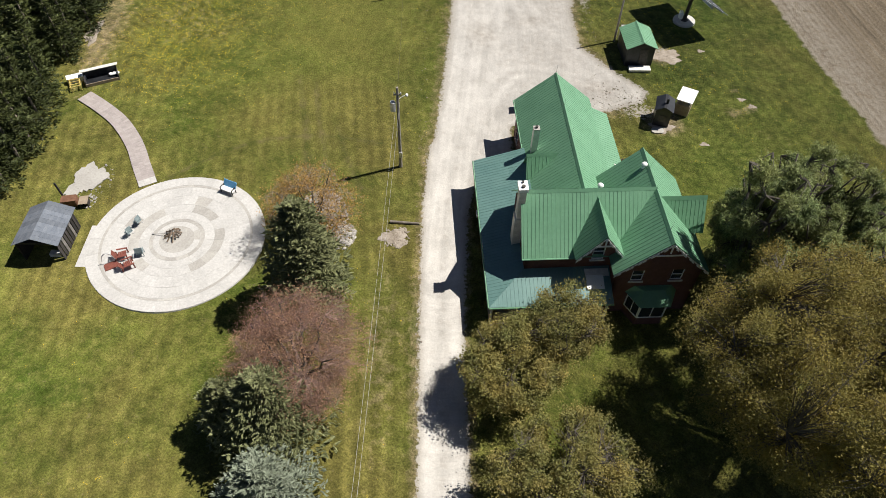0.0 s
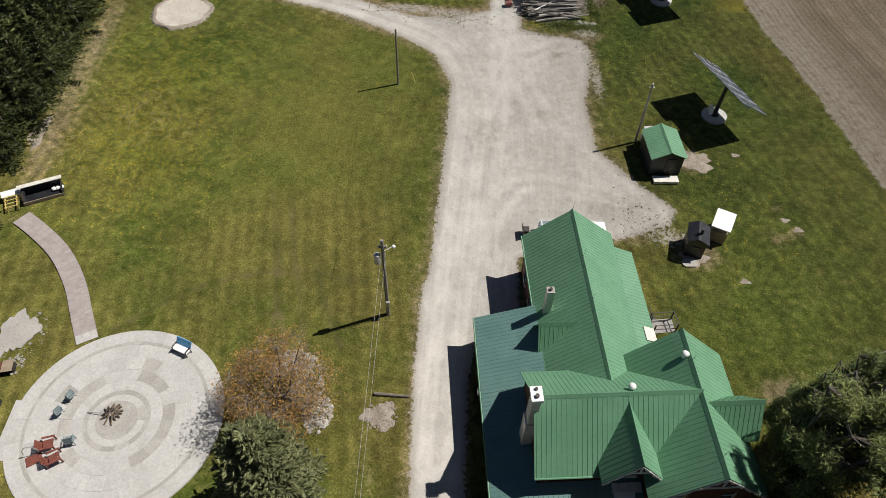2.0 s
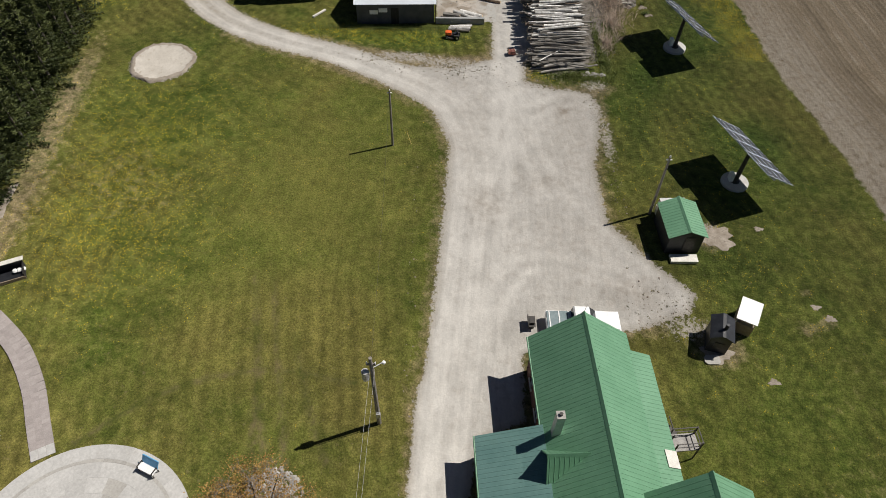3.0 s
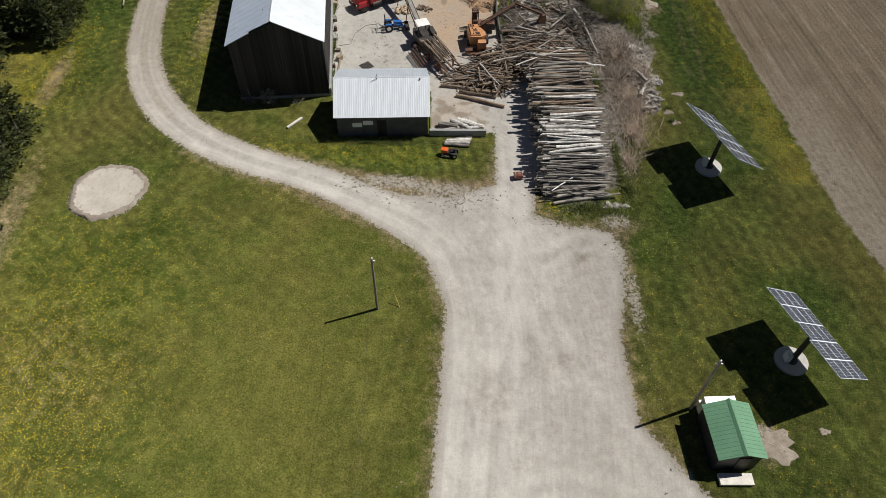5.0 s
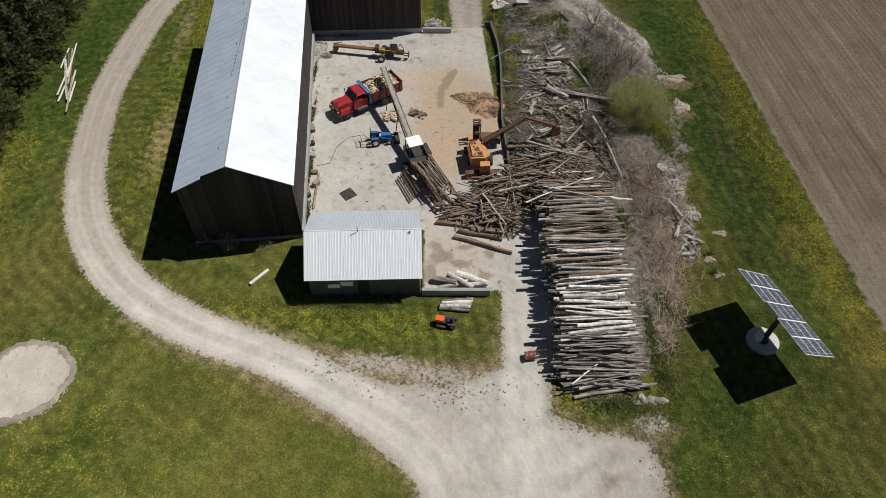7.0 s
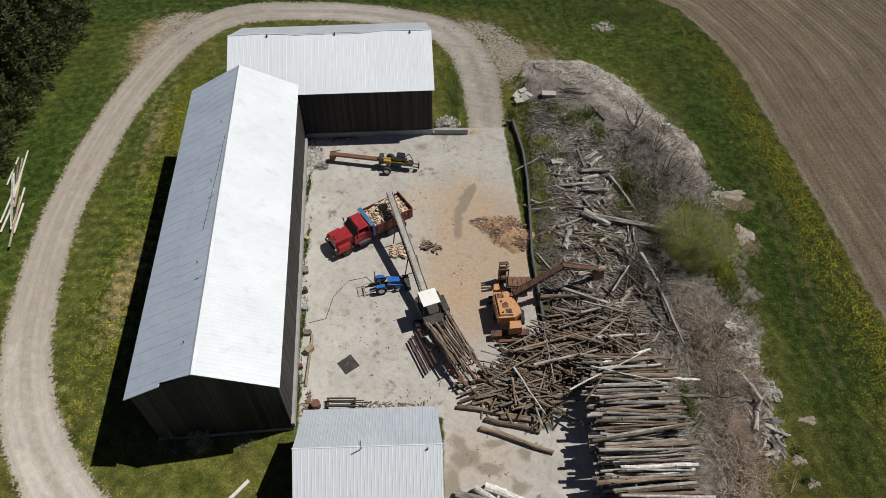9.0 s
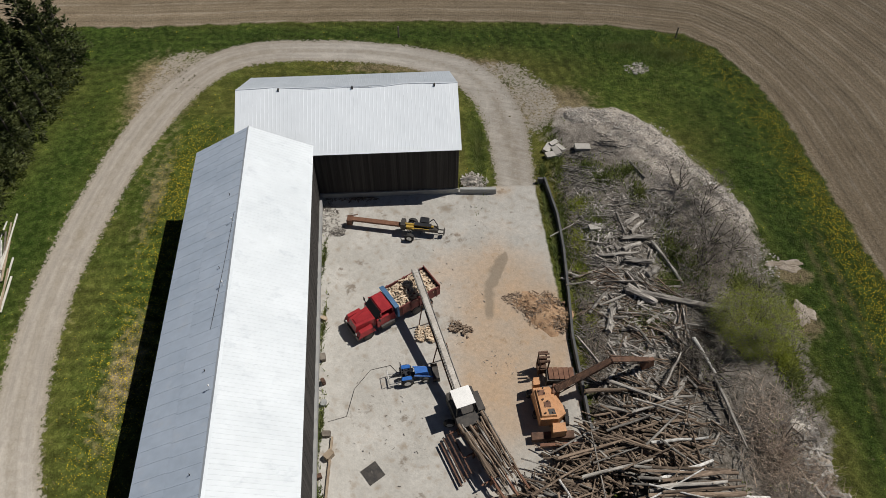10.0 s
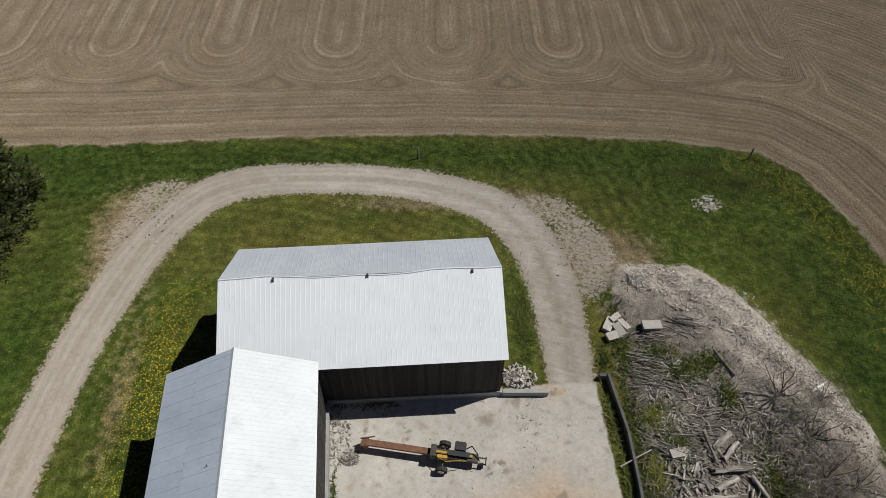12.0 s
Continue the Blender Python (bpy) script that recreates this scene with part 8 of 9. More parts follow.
in_tangle_north = clumps(82, 70, tangle_north_spot, heading, 0.6, 0.4, 0.8)
stick_heap("brushwood", 2300, in_brush, (0.4, 2.4), (0.01, 0.045), "log", "grey bleached sticks and slabwood", 33, 4, "brushwood")


def slab_scraps(name, n, spots, lengths, widths, material, label, seed, tilt=14, rise=0.25):
    """Many flat split pieces of wood lying at all angles as one layer; spots are (x, y, radius x, radius y)."""
    rr = random.Random(seed)
    b = Build()
    for _ in range(n):
        x, y, rx, ry = rr.choice(spots)
        a, q = rr.uniform(0, 6.28), math.sqrt(rr.random())
        x, y = x + math.cos(a) * q * rx, y + math.sin(a) * q * ry
        L, w, h = rr.uniform(*lengths) / 2, rr.uniform(*widths) / 2, rr.uniform(0.012, 0.04)
        b.box(-L, L * rr.uniform(0.8, 1), -w, w * rr.uniform(0.5, 1), 0, h, pose(x, y, ground_z(x, y) + 0.015 + rise * rr.random() ** 2, rr.gauss(0, tilt), rr.gauss(0, tilt * 0.6), rr.uniform(0, 360)))
    return solo(name, b, M[material], label, "wood scraps", "stuff")


slab_scraps("slab_litter", 900, [(20.0, 139.8, 2.6, 2.6), (19.6, 136.6, 2.4, 2.0), (19.4, 131.6, 2.2, 2.6), (18.9, 144.0, 1.6, 2.0), (22.5, 134.5, 2.0, 2.4), (20.5, 127.5, 3.0, 1.6)], (0.25, 1.3), (0.05, 0.2), "slabwood", "grey split slabwood and bark littering the ground", 90)
slab_scraps("brush_litter", 1700, [(19.5, 146.0, 3.0, 2.6), (20.5, 149.5, 3.2, 2.4), (19.0, 152.0, 2.2, 1.6), (22.5, 143.0, 2.6, 2.4), (24.5, 147.0, 1.8, 3.0), (18.2, 148.5, 1.5, 3.0), (27.5, 146.0, 2.0, 3.0)], (0.15, 0.9), (0.025, 0.11), "slabwood", "grey bark strips and split sticks strewn among weeds", 96, 12, 0.2)
slab_scraps("split_wood_heap", 420, [(8.3, 151.4, 1.3, 0.7), (8.1, 151.8, 1.0, 0.8), (8.0, 151.6, 0.6, 0.5)], (0.2, 0.45), (0.05, 0.14), "chip_pale", "heap of pale split firewood behind the low wall", 97, 24, 0.55)
slab_scraps("heap_litter", 2200, [(20.2, 159.6, 2.2, 1.5), (22.5, 158.6, 2.4, 1.8), (24.8, 157.4, 2.4, 2.6), (27.0, 153.8, 2.2, 2.6), (29.2, 150.6, 2.2, 2.6), (31.0, 148.6, 1.4, 2.2), (18.9, 160.0, 1.0, 1.2)], (0.08, 0.45), (0.02, 0.08), "chip_pale", "bleached wood chips strewn over the spoil heap", 91, 20, 0.1)
slab_scraps("berm_litter", 420, [(30.4, 121.6, 1.2, 4.0), (30.8, 117.6, 1.1, 2.0), (30.8, 125.0, 0.9, 2.4)], (0.3, 1.7), (0.06, 0.26), "slabwood", "bleached broken boards and roots along the berm", 92, 26, 0.5)
def in_dark(rr):
    a, q = rr.uniform(0, 6.28), math.sqrt(rr.random())
    x, y = 24.6 + 1.7 * q * math.cos(a), 132.2 + 2.2 * q * math.sin(a)
    return (x, y, ground_z(x, y) + rr.uniform(0.0, 1.0) * (1.1 - q)), rr.uniform(0, 3.14), rr.uniform(-0.4, 0.5)


def in_thicket(rr):
    """Thin dead twigs west of the spoil heap, south of the willow and along the low wall."""
    x, y, rx, ry = rr.choice(((27.2, 142.0, 2.2, 4.2), (28.4, 126.0, 2.6, 5.5), (28.2, 119.0, 2.0, 5.5), (17.1, 141.0, 0.8, 11.0), (17.1, 132.0, 0.9, 6.0)))
    a, q = rr.uniform(0, 6.28), math.sqrt(rr.random())
    x, y = x + rx * q * math.cos(a), y + ry * q * math.sin(a)
    return (x, y, ground_z(x, y) + rr.uniform(0.02, 0.45)), rr.uniform(0, 3.14), rr.uniform(-0.35, 0.45)


stick_heap("thicket", 1700, in_thicket, (0.4, 1.9), (0.008, 0.026), "bark", "dark thicket of thin dead twigs among weeds", 41, 4, "brushwood")
stick_heap("dark_brushwood", 420, in_dark, (0.8, 2.8), (0.012, 0.04), "bark_dark", "dark heap of thin branches beside the willow", 37, 4, "brushwood")
stick_heap("slabwood", 150, in_tangle_north, (0.8, 2.8), (0.06, 0.16), "log", "grey slabwood and broken log pieces", 38, 5, "logs")
stick_heap("brown_brushwood", 620, in_tangle_north, (0.6, 3.4), (0.014, 0.07), "log_brown", "brown broken branches", 34, 4, "brushwood")


def in_chips(rr):
    x, y, rx, ry = rr.choice(((13.7, 136.7, 1.7, 1.7), (13.4, 137.3, 1.9, 1.5), (11.4, 138.0, 1.3, 0.5), (14.4, 135.6, 1.0, 0.9), (3.5, 119.8, 3, 0.4), (-2.35, 119.5, 0.25, 1.5), (-3.2, 149.4, 2.5, 0.3)))
    a, q = rr.uniform(0, 6.28), math.sqrt(rr.random())
    return (x + math.cos(a) * q * rx, y + math.sin(a) * q * ry, 0.03 + (0.55 * (1 - q) * (0.5 + 0.5 * rr.random()) if 12 < x < 16 else 0.0)), rr.uniform(0, 3.14), rr.uniform(-0.3, 0.3)


b = Build()
rr = random.Random(66)
NA, NR = 26, 7
for j in range(NR + 1):
    for i in range(NA):
        a = 2 * math.pi * i / NA
        q = j / NR
        wob_ = 1 + 0.22 * math.sin(3 * a + 0.8) + 0.12 * math.sin(7 * a)
        b.v.append((13.6 + 2.0 * q * wob_ * math.cos(a) - 0.5 * q * math.sin(a), 136.6 + 1.9 * q * wob_ * math.sin(a) - 0.5 * q * math.cos(a), 0.5 * (1 - q) ** 0.8 * rr.uniform(0.75, 1.15) + 0.005 - 0.03 * (j == NR)))
for j in range(NR):
    for i in range(NA):
        l = (i + 1) % NA
        b.f.append((j * NA + i, (j + 1) * NA + i, (j + 1) * NA + l, j * NA + l))
b.mi = [0] * len(b.f)
solo("mulch_mound", b, M["chip_heap"], "low heap of orange-brown bark and chips on the yard", "mound", smooth=True)
stick_heap("bark_scraps", 800, in_chips, (0.12, 0.75), (0.015, 0.055), "log_brown", "brown bark slabs and chips on the yard", 35, 4, "wood scraps")
slab_scraps("mulch_scraps", 800, [(13.6, 136.7, 1.8, 1.6), (12.8, 137.4, 1.8, 1.0), (14.6, 135.8, 0.9, 0.9)], (0.06, 0.3), (0.02, 0.09), "chip_heap", "orange-brown bark slabs lying on the mulch heap", 93, 25, 0.5)
slab_scraps("yard_scraps", 150, [(5.0, 120.8, 2.0, 0.8), (8.4, 121.8, 1.4, 1.0), (10, 116, 2.5, 2.0), (6.2, 138, 3.5, 5.0), (6, 146, 5, 3), (1.5, 128, 3.0, 6.0), (9.6, 131.8, 1.4, 1.4)], (0.05, 0.24), (0.02, 0.08), "slabwood", "chips and bark bits scattered over the concrete", 94, 5, 0.02)
slab_scraps("barnside_litter", 520, [(-4.9, 146.7, 0.9, 2.0), (-4.0, 145.4, 0.6, 0.6), (-5.4, 148.6, 0.5, 0.8)], (0.06, 0.35), (0.03, 0.12), "slabwood", "grey-brown rubble and chips in the corner by the barn", 95, 15, 0.1)
OLD = ((21.6, 145.9, 22.9, 146.9, 0.26), (22.0, 145.0, 23.2, 146.2, 0.2), (20.9, 144.1, 23.6, 144.3, 0.24), (20.8, 142.8, 22.6, 143.7, 0.24), (18.8, 142.2, 22.1, 142.3, 0.15), (20.7, 141.5, 23.0, 141.2, 0.26),
       (22.4, 139.9, 23.4, 140.7, 0.27), (20.4, 138.6, 22.5, 137.2, 0.34), (18.0, 137.1, 20.2, 138.0, 0.12), (22.0, 139.6, 23.4, 142.9, 0.1), (23.6, 143.8, 25.3, 139.4, 0.15), (21.0, 147.0, 21.4, 144.6, 0.14),
       (23.1, 154.3, 24.3, 151.2, 0.1), (24.9, 120.4, 27.6, 120.4, 0.12), (25.4, 130.8, 26.5, 125.5, 0.12), (18.2, 134.4, 18.9, 136.6, 0.3), (24.4, 130.2, 25.4, 132.4, 0.16), (19.0, 131.5, 21.4, 132.2, 0.2), (22.2, 129.0, 23.8, 130.8, 0.2))
for i, (x0, y0, x1, y1, r) in enumerate(OLD):
    L = math.hypot(x1 - x0, y1 - y0)
    ob = tagged(new("old_log", log_mesh("old_log", L, r, 500 + i, M["log"], 9, 0.05, 0.75, 0.2, "slabwood")), "thick grey weathered log among brushwood", "log", "old logs")
    cx, cy = (x0 + x1) / 2, (y0 + y1) / 2
    ob.matrix_world = pose(cx, cy, ground_z(cx, cy) + r * 0.85 + 0.12 * (i % 3), i * 40, 3 * (i % 4) - 4, math.degrees(math.atan2(y1 - y0, x1 - x0)))
big = tagged(new("fallen_log", log_mesh("fallen_log", 8.0, 0.36, 9, M["log"], 10, 0.07, 0.6, 0.15, "slabwood")), "long thick fallen trunk with grey bark", "log")
big.matrix_world = pose(24.2, 137.4, 0.75, 0, 0, -15)


def in_poles(rr):
    x0, y0, x1, y1 = rr.choice(((16.3, 151.8, 21.3, 150.9), (16.7, 147.6, 23.9, 146.7), (16.6, 153.2, 20.5, 152.6), (17.4, 145.8, 21.0, 144.6)))
    u = rr.uniform(0.25, 0.75)
    x, y = x0 + (x1 - x0) * u, y0 + (y1 - y0) * u + rr.gauss(0, 0.35)
    return (x, y, ground_z(x, y) + rr.uniform(0.03, 0.3)), math.atan2(y1 - y0, x1 - x0) + rr.gauss(-0.08, 0.12), rr.gauss(0, 0.04)


stick_heap("thin_poles", 70, in_poles, (1.6, 3.6), (0.025, 0.06), "log", "bundles of thin grey poles lying among weeds", 39, 5, "poles")
solo("bleached_log", Build().tube((29.2, 149.6, ground_z(29.2, 149.6) + 0.12), (30.2, 150.1, ground_z(30.2, 150.1) + 0.2), 0.11, 0.1, 8).tube((30.2, 150.1, ground_z(30.2, 150.1) + 0.2), (31.0, 150.7, ground_z(31.0, 150.7) + 0.28), 0.1, 0.05, 8), M["white"], "bleached white log on the spoil heap", "log")
for x, y, a, L, r in ((11.7, 113.3, -22, 2.8, 0.32), (10.7, 113.0, -34, 2.5, 0.26), (9.4, 113.1, -12, 2.0, 0.28), (9.9, 112.7, 15, 2.0, 0.2), (12.1, 112.75, 4, 1.8, 0.2)):
    ob = tagged(new("trunk_section", log_mesh("trunk_section", L, r, int(x * 31 + y), M["log_pale"] if x > 10.5 else M["log"], 10, 0.03, 0.85)), "thick bleached trunk behind the retaining wall", "log", "trunk sections")
    ob.matrix_world = pose(x, y, r + 0.1 * (int(x * 10) % 3), 0, 0, a)
for i in range(5):
    ob = tagged(new("trunk_section", log_mesh("trunk_section", 2.5, 0.15 + 0.03 * (i % 3), 900 + i, M["log_pale"] if i % 2 else M["log"], 9, 0.03, 0.85)), "grey log lying on the grass", "log", "trunk sections")
    ob.matrix_world = pose(10.2 + 0.08 * i, 110.3 + 0.22 * i, 0.16 + 0.1 * (i % 2), 0, 0, -5 + 3 * i)
stump = tagged(new("cut_log_block", log_mesh("cut_log_block", 0.75, 0.34, 5, M["redwood"], 12, 0.0, 1.0)), "short red-brown cut log block on the track", "log")
stump.matrix_world = pose(16.0, 105.9, 0.33, 0, 0, 8)
for i in range(14):
    L, f = 1.9 + 0.45 * ((i * 5) % 4), ((i * 5) % 14) / 13
    solo("board", Build().box(-L, L, -0.06 - 0.02 * (i % 3), 0.07, 0, 0.05, pose(-33.2 + 2.2 * f + 0.22 * ((i * 3) % 5 - 2), 144.6 - 6.6 * f, 0.04 + 0.05 * (i % 4), 0, 1.0 * (i % 3), 104 + 4 * ((i * 7) % 5) - 8)), M[("offwhite", "plank", "log_pale", "offwhite", "bark")[i % 5]], "long weathered pale board in a loose stack on grass", "board", "", "loose boards")
solo("board", Build().box(-1.0, 1.0, -0.12, 0.12, 0, 0.15, pose(-6.3, 113.6, 0.03, 0, 0, 50)), M["offwhite"], "short pale beam in the grass", "board")
solo("rubber_mat", Build().box(-0.62, 0.62, -0.62, 0.62, 0, 0.03, pose(0.35, 123.4, 0.01, 0, 0, 38)), M["iron"], "dark square mat on the concrete yard", "mat")
solo("beam", Build().box(-2.75, -2.6, 121.5, 126.0, 0.01, 0.2), M["plank"], "long weathered timber along the barn wall", "beam")
solo("leaning_pole", Build().tube((-11.3, 117.2, 0.0), (-12.3, 118.05, 5.6), 0.045, 0.03, 6), M["pole_wood"], "thin pale pole leaning on the barn's gable", "pole")
for i, (x, y, k) in enumerate(((-3.1, 126.2, 0.3), (-3.3, 123.1, 0.22), (-2.75, 124.6, 0.34), (-3.55, 128.6, 0.25), (-4.0, 132.4, 0.3), (-3.75, 130.3, 0.2), (-4.3, 136.0, 0.25))):
    solo("junk_block", Build().box(-k, k, -k * 0.7, k * 0.7, 0, 0.3 + 0.1 * (i % 3), pose(x, y, 0.005, 0, 0, 25 * i), cut=0.06), M[("bark", "rust_dark", "plank", "block")[i % 4]], "weathered block of scrap beside the barn wall", "scrap", "", "scrap along the barn")
solo("scrap_rack", Build().box(-0.95, 1.2, 119.7, 119.8, 0.35, 0.45).box(-0.95, 1.2, 120.3, 120.4, 0.35, 0.45).box(-0.9, -0.8, 119.7, 120.4, 0.005, 0.36).box(1.05, 1.15, 119.7, 120.4, 0.005, 0.36).box(-0.6, 2.3, 119.95, 120.02, 0.45, 0.52).box(-0.9, 1.8, 120.1, 120.17, 0.45, 0.5), M["iron"], "dark steel rack with lengths of scrap behind the block shed", "rack")
solo("drum", Build().tube((-1.7, 119.9, 0), (-1.7, 119.9, 0.55), 0.33, 0.33, 14), M["rust"], "rusty drum beside the barn wall", "drum")

# ---- machines ----
def wheel(parent, x, y, r, w, rim="steel", name="wheel"):
    b = Build().tube((x, y - w / 2, r), (x, y + w / 2, r), r, r, 18).tube((x, y - w / 2 - 0.02, r), (x, y + w / 2 + 0.02, r), r * 0.86, r * 0.86, 18)
    o = part(name, b, M["rubber"], parent, "black tyre")
    part("rim", Build().tube((x, y - w / 2 - 0.03, r), (x, y + w / 2 + 0.03, r), r * 0.55, r * 0.55, 12), M[rim], o)
    return o


truck = thing("dump_truck", "faded red dump truck loaded with split firewood", "truck", 1.2, 136.65, 0, 214)
part("chassis", Build().box(-3.4, 3.4, -0.42, 0.42, 0.7, 0.95), M["iron"], truck)
b = Build()
b.hull([(1.95, -0.78, 0.95), (3.7, -0.58, 0.95), (3.7, 0.58, 0.95), (1.95, 0.78, 0.95)], [(1.95, -0.7, 1.72), (3.55, -0.5, 1.62), (3.55, 0.5, 1.62), (1.95, 0.7, 1.72)])
b.hull([(2.0, -0.5, 1.7), (3.5, -0.34, 1.6), (3.5, 0.34, 1.6), (2.0, 0.5, 1.7)], [(2.05, -0.36, 1.8), (3.4, -0.24, 1.7), (3.4, 0.24, 1.7), (2.05, 0.36, 1.8)])
part("hood", b, M["red_paint"], truck)
for y in (-0.95, 0.95):
    sg = 1 if y > 0 else -1
    part("fender", Build().hull([(2.2, y - 0.24, 0.8), (3.75, y - 0.24, 0.8), (3.75, y + 0.2, 0.8), (2.2, y + 0.2, 0.8)], [(2.4, y - 0.22 - 0.04 * sg, 1.3), (3.5, y - 0.22 - 0.04 * sg, 1.28), (3.5, y + 0.1, 1.28), (2.4, y + 0.1, 1.3)]), M["red_paint"], truck)
    part("headlight", Build().tube((3.74, y * 0.8, 1.05), (3.8, y * 0.8, 1.05), 0.11, 0.11, 10), M["steel"], truck)
    part("fuel_tank", Build().tube((0.5, y * 1.05, 0.7), (1.7, y * 1.05, 0.7), 0.26, 0.26, 12), M["iron"], truck)
b = Build()
b.hull([(0.35, -1.05, 0.85), (2.0, -1.05, 0.85), (2.0, 1.05, 0.85), (0.35, 1.05, 0.85)], [(0.4, -1.02, 1.75), (1.95, -1.02, 1.75), (1.95, 1.02, 1.75), (0.4, 1.02, 1.75)])
b.hull([(0.45, -0.92, 2.3), (1.5, -0.92, 2.3), (1.5, 0.92, 2.3), (0.45, 0.92, 2.3)], [(0.55, -0.8, 2.42), (1.4, -0.8, 2.42), (1.4, 0.8, 2.42), (0.55, 0.8, 2.42)])
for x, y in ((0.45, -0.95), (0.45, 0.87), (1.5, -0.95), (1.5, 0.87)):
    b.box(x, x + 0.1, y, y + 0.08, 1.75, 2.3)
part("cab", b, M["red_paint"], truck)
b = Build()
b.hull([(1.93, -0.9, 1.75), (1.96, -0.9, 1.75), (1.96, 0.9, 1.75), (1.93, 0.9, 1.75)], [(1.48, -0.85, 2.31), (1.51, -0.85, 2.31), (1.51, 0.85, 2.31), (1.48, 0.85, 2.31)])
part("windscreen", b, M["glass"], truck)
part("bumper", Build().box(3.7, 3.85, -1.1, 1.1, 0.55, 0.85), M["iron"], truck)
part("headboard", Build().box(0.05, 0.22, -1.2, 1.2, 1.0, 2.45).box(0.22, 0.42, -1.2, 1.2, 2.35, 2.45), M["dull_blue"], truck, "blue steel headboard")
part("dump_box", Build().box(-3.7, 0.05, -1.2, -1.12, 1.05, 2.15).box(-3.7, 0.05, 1.12, 1.2, 1.05, 2.15).box(-3.7, 0.05, -1.12, 1.12, 0.96, 1.06).box(-3.78, -3.7, -1.2, 1.2, 1.05, 2.3), M["darkred"], truck, "dark red steel dump box")
for i in range(5):
    for y in (-1.25, 1.21):
        part("box_rib", Build().box(-3.5 + i * 0.8, -3.4 + i * 0.8, y, y + 0.045, 1.0, 2.15), M["darkred"], truck)
for x in (2.85, -1.6, -2.6):
    for y in (-0.95, 0.95):
        wheel(truck, x, y, 0.5, 0.3 if x > 0 else 0.5, "iron")
for y in (-1.2, 1.2):
    part("mirror", Build().tube((1.8, y * 0.85, 1.8), (1.85, y, 1.95), 0.02).box(1.8, 1.86, y - 0.1, y + 0.1, 1.8, 2.15), M["iron"], truck)


def firewood(rr_seed, n, ctr, ex, ey, ez, parentm):
    rr = random.Random(rr_seed)
    b = Build()
    for _ in range(n):
        x, y = rr.uniform(-ex, ex), rr.uniform(-ey, ey)
        z = rr.uniform(0, ez) * (1.1 - 0.7 * abs(x / ex))
        d = Vector(rr.choice(((1, 0, 0), (0, 1, 0), (0.7, 0.7, 0)))) + Vector((rr.uniform(-0.6, 0.6), rr.uniform(-0.6, 0.6), rr.uniform(-0.4, 0.4)))
        d = d.normalized() * 0.2
        c = parentm @ Vector((ctr[0] + x, ctr[1] + y, ctr[2] + z))
        b.tube(c - d, c + d, rr.uniform(0.06, 0.1), rr.uniform(0.05, 0.09), 4)
    return b


TR = pose(1.2, 136.65, 0, 0, 0, 214)
solo("firewood_load", firewood(3, 420, (-1.85, 0, 1.75), 1.8, 1.05, 0.55, TR), M["split"], "heap of split firewood in the truck", "firewood", "stuff")
solo("firewood_heap", firewood(4, 110, (0, 0, 0.05), 0.8, 0.7, 0.3, pose(4.0, 134.6, 0)), M["split"], "small heap of split firewood on the concrete", "firewood", "stuff")
solo("firewood_heap", firewood(5, 40, (0, 0, 0.05), 0.9, 0.5, 0.2, pose(6.7, 135.1, 0, 0, 0, -20)), M["log_brown"], "scattered bark and firewood on the concrete", "firewood", "stuff")

proc = thing("firewood_processor", "firewood processor with a long inclined steel conveyor", "machine", 6.55, 127.75, 0, 0)
a, c = Vector((-0.3, 1.2, 1.6)), Vector((-3.55, 10.7, 3.4))
d = (c - a).normalized()
s = Vector((-d.y, d.x, 0)).normalized()
up = s.cross(d) * -1 if s.cross(d).z < 0 else s.cross(d)
b = Build()
for o0, o1, h0, h1 in ((-0.24, 0.24, -0.05, 0.0), (-0.28, -0.24, -0.1, 0.2), (0.24, 0.28, -0.1, 0.2)):
    b.hull([a + s * o0 + up * h0, a + s * o1 + up * h0, c + s * o1 + up * h0, c + s * o0 + up * h0][::-1], [a + s * o0 + up * h1, a + s * o1 + up * h1, c + s * o1 + up * h1, c + s * o0 + up * h1][::-1])
cv = part("conveyor", b, M["old_steel"], proc, "worn pale steel conveyor trough")
part("belt", Build().hull([a + s * o + up * 0.1 for o in (-0.2, 0.2)] + [c + s * o + up * 0.1 for o in (0.2, -0.2)], [a + s * o + up * 0.14 for o in (-0.2, 0.2)] + [c + s * o + up * 0.14 for o in (0.2, -0.2)]), M["belt"], cv, "pale worn belt")
for i in range(14):
    p0 = a.lerp(c, (i + 0.5) / 14) + up * 0.12
    part("flight", Build().hull([p0 - s * 0.19 - d * 0.03, p0 + s * 0.19 - d * 0.03, p0 + s * 0.19 + d * 0.03, p0 - s * 0.19 + d * 0.03], [p0 - s * 0.19 - d * 0.03 + up * 0.035, p0 + s * 0.19 - d * 0.03 + up * 0.035, p0 + s * 0.19 + d * 0.03 + up * 0.035, p0 - s * 0.19 + d * 0.03 + up * 0.035]), M["belt"], cv)
for f in (0.35, 0.7):
    p0 = a.lerp(c, f)
    part("support_leg", Build().tube(p0 + s * 0.35, (p0.x + s.x * 0.7, p0.y + s.y * 0.7, 0), 0.05).tube(p0 - s * 0.35, (p0.x - s.x * 0.7, p0.y - s.y * 0.7, 0), 0.05), M["rust"], proc)
part("support_truss", Build().tube(a - up * 0.6, c.lerp(a, 0.35) - up * 0.1, 0.06).tube(a - up * 0.6 + s * 0.3, c.lerp(a, 0.35) - up * 0.1 + s * 0.3, 0.06), M["rust"], proc)
